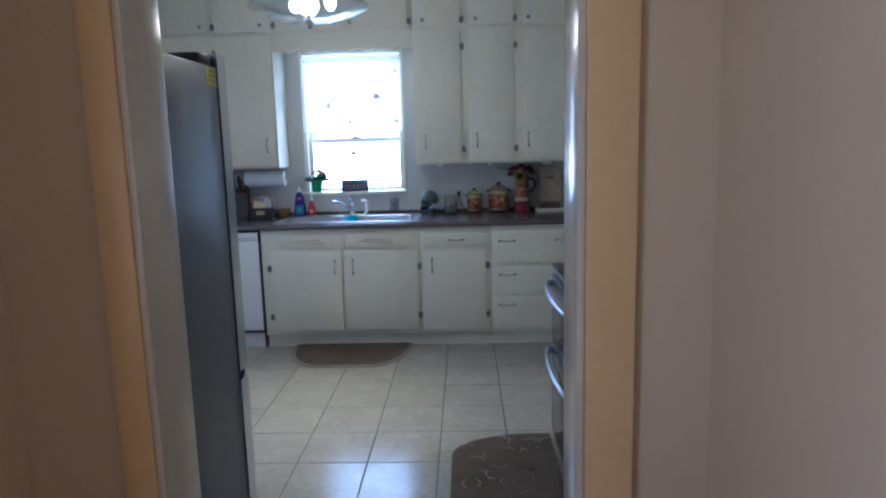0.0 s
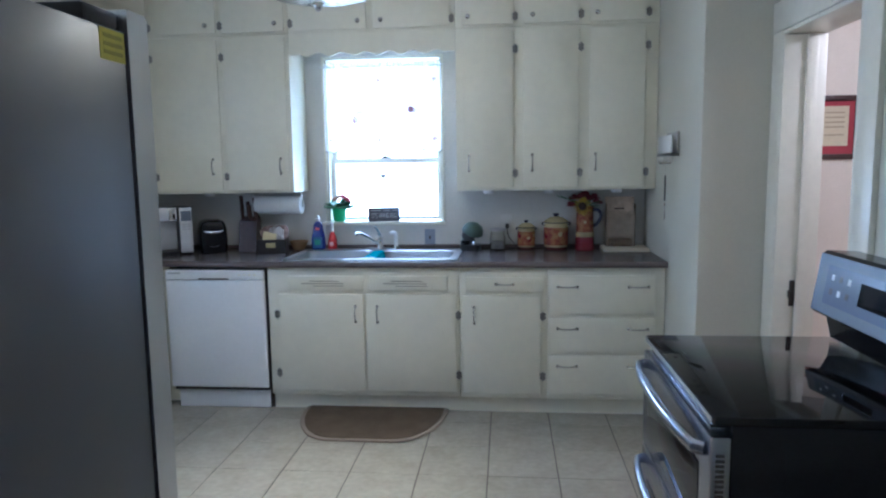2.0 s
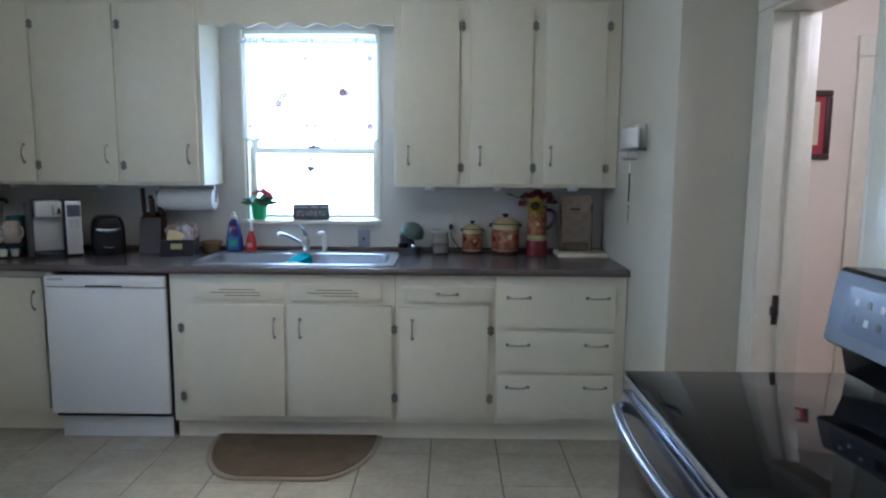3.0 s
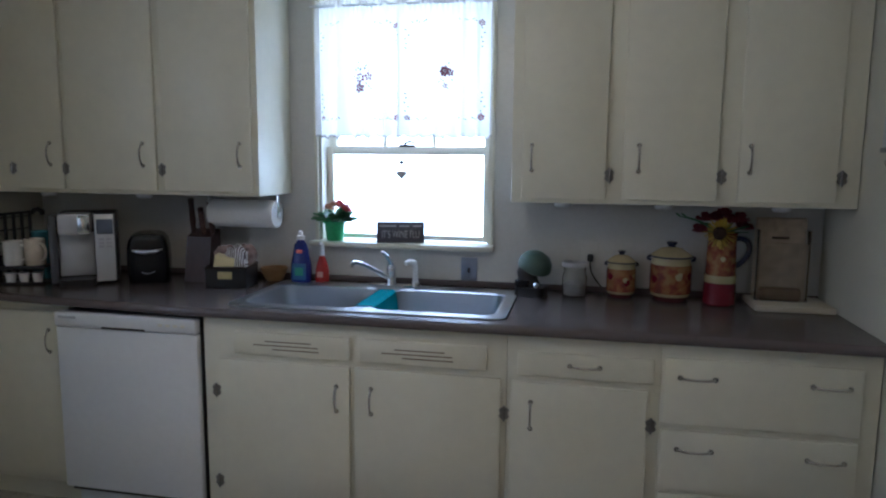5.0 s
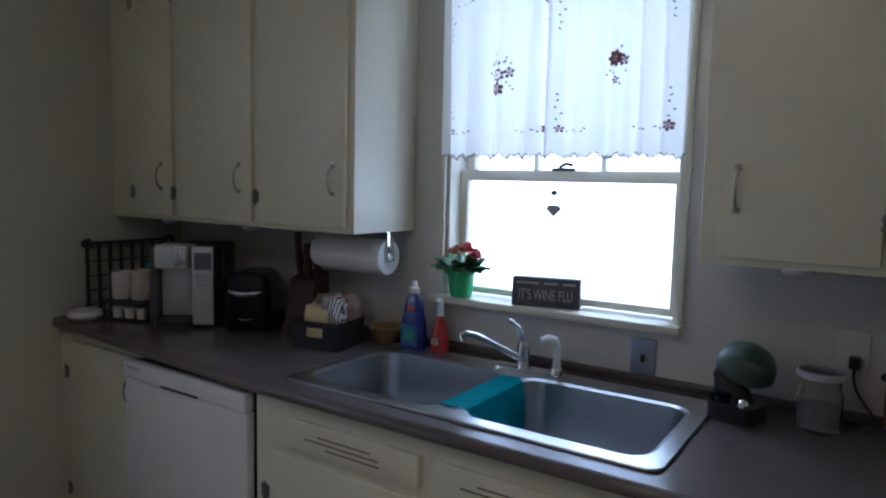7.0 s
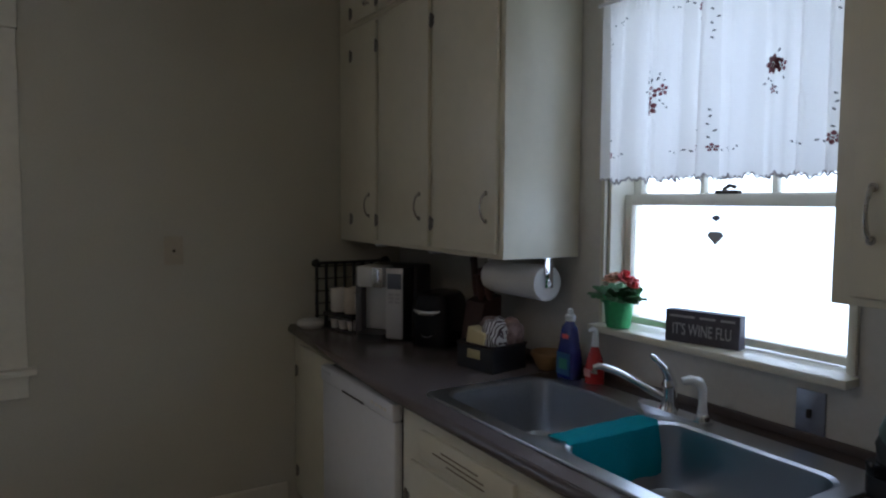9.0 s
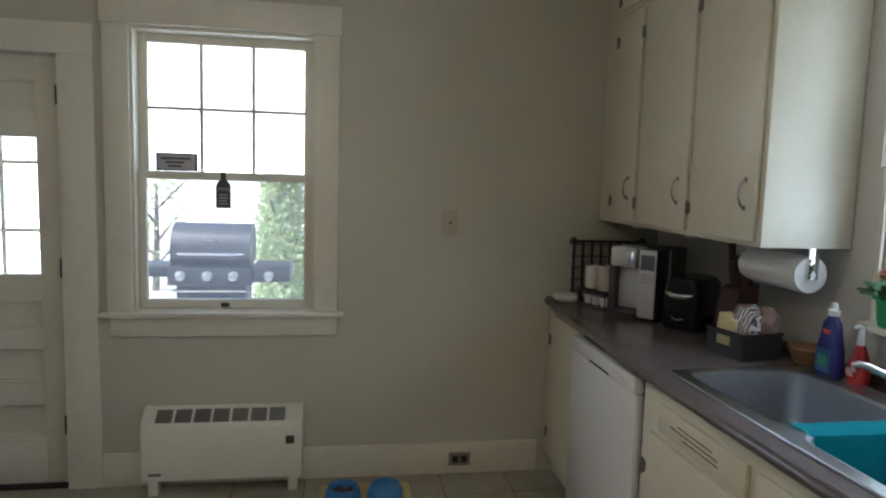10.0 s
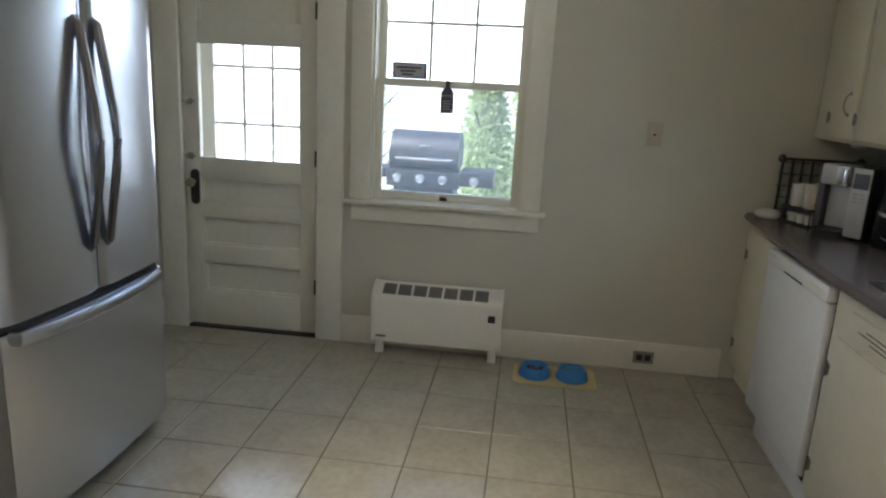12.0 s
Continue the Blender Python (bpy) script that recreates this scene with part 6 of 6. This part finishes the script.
crumple("rolled_towel", (0.075, 0.045, 0.135), (0.050, 0.045, 0.065), 8, TOWEL_F, "patterned brown towel")
crumple("dark_towel", (-0.035, 0.040, 0.130), (0.075, 0.045, 0.065), 5, TOWEL_F, "patterned brown towel")
bm = box(bmesh.new(), -0.095, 0.015, -0.072, -0.020, 0.05, 0.145, 0.004)
bm.transform(Matrix.Rotation(radians(12), 4, 'Y'))
part("napkin", bm, NAPKIN, bk, "folded pale yellow napkin", local=True)

bo = thing("small_bowl", (-1.300, 5.338, TOP), "small tan wooden bowl", "bowl")
part("bowl", lathe(bmesh.new(), [(0.035, 0.0), (0.040, 0.006), (0.064, 0.055), (0.062, 0.062), (0.056, 0.060), (0.036, 0.014), (0.004, 0.012)], (0, 0, 0), 26), mat("tan_bowl_wood", (0.30, 0.18, 0.08), 0.5, grain=30, var=0.2), bo, local=True)

SOAP = mat("blue_soap_bottle", (0.020, 0.030, 0.22), 0.15, grain=20, var=0.1, coat=0.5)
ds = thing("dish_soap_bottle", (-1.150, 5.302, TOP), "dark blue dish soap bottle with white cap", "bottle")
bm = bmesh.new()
rings = loft(bm, [[(x * k, y * k, z) for x, y in rrect(-0.047, 0.047, -0.026, 0.026, 0.022)] for z, k in ((0.0, 0.92), (0.006, 1.0), (0.05, 1.04), (0.09, 0.98), (0.125, 0.82), (0.150, 0.74), (0.175, 0.66), (0.190, 0.42), (0.198, 0.34))])
bm.faces.new(list(reversed(rings[0])))
bm.faces.new(rings[-1])
part("bottle", bm, SOAP, ds, local=True)
part("cap", lathe(bmesh.new(), [(0.017, 0.1985), (0.019, 0.215), (0.012, 0.220), (0.010, 0.236), (0.005, 0.240)], (0, 0, 0), 16), WHITE, ds, "white flip cap", local=True)
lb = bpart("label", (-0.032, 0.032, -0.0285, -0.0255, 0.018, 0.092), mat("blue_label", (0.03, 0.12, 0.30), 0.4), ds, 0.0, "blue printed label", local=True)
bpart("label_shape", (-0.020, 0.020, -0.0295, -0.0284, 0.038, 0.074), mat("green_print", (0.05, 0.30, 0.22), 0.4), ds, 0.0, local=True)
bpart("red_mark", (-0.014, 0.014, -0.0220, -0.0185, 0.140, 0.154), RED, ds, 0.0, local=True)
hs = thing("hand_soap_bottle", (-1.060, 5.330, TOP), "clear red hand soap pump bottle", "bottle")
part("bottle", lathe(bmesh.new(), [(0.028, 0.0), (0.032, 0.005), (0.032, 0.055), (0.026, 0.085), (0.016, 0.115), (0.012, 0.125)], (0, 0, 0), 22), mat("red_soap", (0.42, 0.03, 0.03), 0.12, var=0.1, coat=0.5), hs, local=True)
part("pump", tube(bmesh.new(), [(0, 0, 0.1255), (0, 0, 0.165), (0, 0, 0.178), (0, -0.012, 0.184), (0, -0.030, 0.180)], [0.013, 0.010, 0.009, 0.008, 0.005], 10), WHITE, hs, "white pump head", local=True)
bpart("label", (-0.014, 0.014, -0.0335, -0.0315, 0.030, 0.055), mat("pink_label", (0.60, 0.30, 0.28), 0.5), hs, 0, local=True)

# ---- side hall ----
wall_with_holes("wall_side_hall_north", 'y', 5.395, 5.4185, 1.522, 3.7, 0, CEILING, [(2.62, 3.38, 0, 2.10)], PINK, "pale pink painted side hall wall")
pf = thing("picture_frame", (2.21, 5.39, 1.51), "framed certificate with red mat and dark wooden frame", "picture")
for d in ((2.055, 2.362, 5.370, 5.394, 1.505, 1.540), (2.055, 2.362, 5.370, 5.394, 1.872, 1.907), (2.055, 2.090, 5.370, 5.394, 1.5402, 1.8718), (2.327, 2.362, 5.370, 5.394, 1.5402, 1.8718)):
    bpart("frame_bar", d, DWOOD, pf, 0.006)
bpart("red_mat", (2.0902, 2.3268, 5.382, 5.394, 1.5402, 1.8718), mat("red_mat_board", (0.38, 0.05, 0.07), 0.8), pf, 0, "red mat board")
pp = bpart("paper", (2.125, 2.292, 5.379, 5.3815, 1.59, 1.84), mat("aged_paper", (0.66, 0.58, 0.42), 0.8, var=0.08), pf, 0, "cream paper")
for z in (1.80, 1.77, 1.74, 1.71, 1.66):
    bpart("print_bar", (2.15, 2.268, 5.378, 5.3788, z - 0.004, z + 0.004), mat("faded_print", (0.40, 0.32, 0.22), 0.8), pf, 0)
sd = thing("side_hall_door", (3.0, 5.40, 0), "cream painted hall door with casing, closed", "door")
tagged(sd, kind="structure")
bpart("leaf", (2.635, 3.365, 5.400, 5.4185, 0.01, 2.09), TRIM, sd, 0.002)
bpart("casing", (2.495, 2.619, 5.372, 5.394, 0, 2.10), TRIM, sd, 0.004)
bpart("casing", (3.381, 3.50, 5.372, 5.394, 0, 2.10), TRIM, sd, 0.004)
bpart("head_casing", (2.49, 3.505, 5.370, 5.394, 2.102, 2.22), TRIM, sd, 0.004)
for z in (0.32, 1.14, 1.88):
    bpart("hinge", (2.612, 2.634, 5.366, 5.371, z - 0.05, z + 0.05), IRON, sd, 0.002)

# ---- outside ----
GRASS = mat("lawn", (0.09, 0.13, 0.05), 0.9, grain=30, var=0.35, bump=0.6, blotch=0.6)
solid("ground", (-400, 400, -400, 400, -0.60, -0.45), GRASS, "green lawn round the house", "ground")
# pale slab added so the ground outside reads as white glare
solid("driveway", (-15.9, -6.31, -3.9, 9.5, -0.449, -0.40), mat("pale_concrete", (0.62, 0.61, 0.58), 0.8, grain=12, var=0.1, bump=0.3), "pale concrete slab added beyond the deck for the white glare", "driveway")
DECK = mat("deck_boards", (0.40, 0.36, 0.31), 0.7, grain=14, var=0.2, stretch=(1, 10, 10), island=0.3)
dk = thing("deck", (-4.3, 3.0, -0.45), "weathered wooden deck behind the kitchen", "deck")
bpart("frame", (-6.3, XW - 0.20, 0.6, 5.4, -0.449, -0.226), DECK, dk, 0)
for i in range(25):
    x = -6.28 + i * 0.14
    bpart("plank", (x, x + 0.134, 0.58, 5.42, -0.225, -0.20), DECK, dk, 0)
GB = mat("grill_black", (0.035, 0.038, 0.045), 0.42, grain=60, var=0.2)
gr = thing("gas_grill", (-5.2, 2.75, -0.20), "black gas grill with a rounded hood and four knobs", "grill")
bm = bmesh.new()
pr = [(-5.44, 0.765), (-5.02, 0.765), (-4.99, 0.81), (-4.995, 0.90), (-5.03, 0.99), (-5.10, 1.06), (-5.20, 1.095), (-5.34, 1.07), (-5.44, 0.96)]
a = [bm.verts.new((x, 2.40, z)) for x, z in pr]
b = [bm.verts.new((x, 3.035, z)) for x, z in pr]
bm.faces.new(a)
bm.faces.new(list(reversed(b)))
for i in range(len(pr)):
    bm.faces.new((a[i], a[(i + 1) % len(pr)], b[(i + 1) % len(pr)], b[i]))
hood = part("hood", bm, GB, gr)
part("hood_handle", tube(bmesh.new(), [(-4.99, 2.45, 0.855), (-4.95, 2.47, 0.855), (-4.95, 2.96, 0.855), (-4.99, 2.98, 0.855)], 0.012, 8), CHROME, hood, "chrome hood handle")
bpart("badge", (-5.022, -5.006, 2.67, 2.76, 0.950, 0.978), CHROME, hood, 0.002)
bpart("firebox", (-5.42, -5.02, 2.42, 3.02, 0.58, 0.762), GB, gr, 0.01)
bpart("control_panel", (-5.019, -4.98, 2.38, 3.055, 0.59, 0.745), GB, gr, 0.008)
bpart("side_shelf", (-5.40, -4.99, 3.056, 3.36, 0.62, 0.755), GB, gr, 0.008)
for y in (2.483, 2.695, 2.902, 3.188):
    part("knob", lathe(bmesh.new(), [(0.042, 0.0), (0.042, 0.012), (0.027, 0.018), (0.024, 0.045)], ((-4.979 if y < 3.1 else -4.989), y, 0.672), 16, 'X'), CHROME, gr, "chrome knob")
bpart("side_shelf", (-5.40, -4.99, 2.10, 2.379, 0.66, 0.745), GB, gr, 0.008)
bpart("cabinet", (-5.40, -5.03, 2.44, 3.00, -0.12, 0.579), GB, gr, 0.006)
part("lower_bar", tube(bmesh.new(), [(-4.99, 2.42, 0.545), (-4.99, 3.00, 0.545)], 0.012, 8), CHROME, gr)
for x, y in ((-5.36, 2.42), (-5.06, 2.42), (-5.36, 2.92), (-5.06, 2.92)):
    part("caster", lathe(bmesh.new(), [(0.035, -0.015), (0.040, 0.0), (0.035, 0.015)], (x, y, -0.16), 14, 'Y'), PLASTIC_K, gr)
# leaf green lifted far above real foliage, glare put into the colour
FOL = mat("glare_pale_leaves", (0.42, 0.50, 0.28), 0.7, grain=20, var=0.35, bump=0.3, blotch=2)
nt = FOL.node_tree
through_leaf = nt.nodes.new("ShaderNodeBsdfTranslucent")
through_leaf.inputs[0].default_value = (0.55, 0.64, 0.32, 1)
leaf_mix = nt.nodes.new("ShaderNodeMixShader")
leaf_mix.inputs[0].default_value = 0.45
nt.links.new(nt.nodes["Principled BSDF"].outputs[0], leaf_mix.inputs[1])
nt.links.new(through_leaf.outputs[0], leaf_mix.inputs[2])
nt.links.new(leaf_mix.outputs[0], nt.nodes["Material Output"].inputs[0])
BARK = mat("bark", (0.12, 0.09, 0.07), 0.9, grain=20, var=0.3, bump=0.6)


def shrub(x, y, r, h, seed, label, n=1500):
    s = thing("shrub", (x, y, -0.45), label, "shrub")
    rg = random.Random(seed)
    bm = bmesh.new()
    tube(bm, [(0, 0, 0), (0.02, 0.03, h * 0.4), (-0.03, 0.02, h * 0.8)], [0.06, 0.045, 0.02], 8)
    for k in range(7):
        a = k * 2.4
        tube(bm, [(0, 0, h * (0.12 + 0.08 * k)), (r * 0.5 * math.cos(a), r * 0.5 * math.sin(a), h * (0.3 + 0.09 * k))], [0.025, 0.01], 6)
    part("branches", bm, BARK, s, local=True)
    verts, faces = [], []
    for _ in range(n):
        u = rg.random()
        a = rg.uniform(0, 6.283)
        rr = r * (1 - 0.75 * u ** 1.6) * math.sqrt(rg.uniform(0.25, 1)) * (0.8 + 0.35 * noise.noise(Vector((math.cos(a) * 1.5, math.sin(a) * 1.5, u * 4 + seed))))
        c = Vector((rr * math.cos(a), rr * math.sin(a), h * (0.04 + 0.96 * u)))
        d = Vector((rg.uniform(-1, 1), rg.uniform(-1, 1), rg.uniform(-0.6, 1))).normalized()
        sd_ = d.cross(Vector((rg.uniform(-1, 1), rg.uniform(-1, 1), 0.3))).normalized()
        l = rg.uniform(0.05, 0.095)
        i = len(verts)
        verts += [c, c + d * l * 0.5 + sd_ * l * 0.28, c + d * l, c + d * l * 0.5 - sd_ * l * 0.28]
        faces.append((i, i + 1, i + 2, i + 3))
    me = bpy.data.meshes.new("crown")
    me.from_pydata(verts, [], faces)
    me.materials.append(FOL)
    ob = new("crown", me)
    ob.parent = s
    return s


shrub(-7.4, 3.12, 0.50, 2.25, 3, "tall evergreen shrub beyond the deck, green lightened as by glare", 6500)
shrub(-8.6, 3.75, 0.7, 2.6, 7, "tall evergreen shrub beyond the deck, green lightened as by glare", 6500)
shrub(-10.5, 0.9, 1.0, 2.2, 11, "grey green shrub by the drive", 1200)
# house added as a backdrop for the blown-out white outside
hs2 = thing("backdrop_house", (-16.5, 4.0, -0.45), "white sided house with grey roof, added as a bright backdrop", "house")
SIDING = mat("white_siding", (0.80, 0.80, 0.78), 0.6, grain=3, var=0.04)
bpart("wall", (-20, -16, -4, 12, -0.449, 3.1), SIDING, hs2, 0.0)
for i in range(14):
    bpart("clapboard", (-15.999, -15.97, -4, 12, -0.40 + i * 0.25, -0.16 + i * 0.25), SIDING, hs2, 0.004)
bm = bmesh.new()
pr = [(-20.5, 3.11), (-15.5, 3.11), (-18, 5.0)]
a = [bm.verts.new((x, -4.4, z)) for x, z in pr]
b = [bm.verts.new((x, 12.4, z)) for x, z in pr]
bm.faces.new(a)
bm.faces.new(list(reversed(b)))
for i in range(3):
    bm.faces.new((a[i], a[(i + 1) % 3], b[(i + 1) % 3], b[i]))
part("roof", bm, mat("grey_shingle", (0.22, 0.21, 0.20), 0.9, grain=8, var=0.2), hs2, "grey shingle roof")
# storm door outside the back door, and porch beam
sdr = thing("storm_door", (XW - 0.145, 2.09, 0), "cream storm door with nine panes outside the back door", "door")
XS = XW - 0.150
for d in ((1.70, 1.815, 0.02, 2.03), (2.40, 2.485, 0.02, 2.03)):
    bpart("stile", (XS - 0.025, XS, *d), TRIM, sdr, 0.002)
for z0, z1 in ((0.02, 1.0), (1.70, 2.03)):
    bpart("rail", (XS - 0.025, XS, 1.8151, 2.3999, z0, z1), TRIM, sdr, 0.002)
for y in (1.995, 2.168, 2.335):
    bpart("muntin", (XS - 0.020, XS - 0.005, y - 0.009, y + 0.009, 1.0001, 1.6999), TRIM, sdr, 0.001)
for z in (1.225, 1.550):
    bpart("muntin", (XS - 0.018, XS - 0.007, 1.8151, 2.3999, z - 0.009, z + 0.009), TRIM, sdr, 0.001)

# ---- floor tiles ----
PITCH_X, PITCH_Y = 0.342, 0.341
bm = box(bmesh.new(), -PITCH_X / 2 + 0.0022, PITCH_X / 2 - 0.0022, -PITCH_Y / 2 + 0.0022, PITCH_Y / 2 - 0.0022, -0.008, 0.0)
top = [e for e in bm.edges if all(v.co.z > -0.001 for v in e.verts)]
bmesh.ops.bevel(bm, geom=top, offset=0.0025, segments=1, affect='EDGES')
tile_mesh = mesh("tile", bm, TILE, False)


def tile_piece(x0, x1, y0, y1):
    cx, cy = (x0 + x1) / 2, (y0 + y1) / 2
    if x1 - x0 > PITCH_X - 0.002 and y1 - y0 > PITCH_Y - 0.002:
        me = tile_mesh
    else:
        b2 = box(bmesh.new(), x0 - cx + 0.0022, x1 - cx - 0.0022, y0 - cy + 0.0022, y1 - cy - 0.0022, -0.008, 0.0)
        me = mesh("tile", b2, TILE, False)
    ob = new("tile", me)
    ob.location = (cx, cy, random.uniform(-0.0006, 0.0006))
    ob.rotation_euler = (random.uniform(-1, 1) * 0.0012, random.uniform(-1, 1) * 0.0012, 0)
    ob.parent = floor


for i in range(-9, 5):
    for j in range(-9, 7):
        x0, y0 = 0.037 + i * PITCH_X, 3.597 + j * PITCH_Y
        x1, y1 = x0 + PITCH_X, y0 + PITCH_Y
        x0, x1, y0, y1 = max(x0, XW + 0.002), min(x1, XQ - 0.002), max(y0, 1.14), min(y1, YN - 0.002)
        if x1 - x0 > 0.03 and y1 - y0 > 0.03:
            tile_piece(x0, x1, y0, y1)
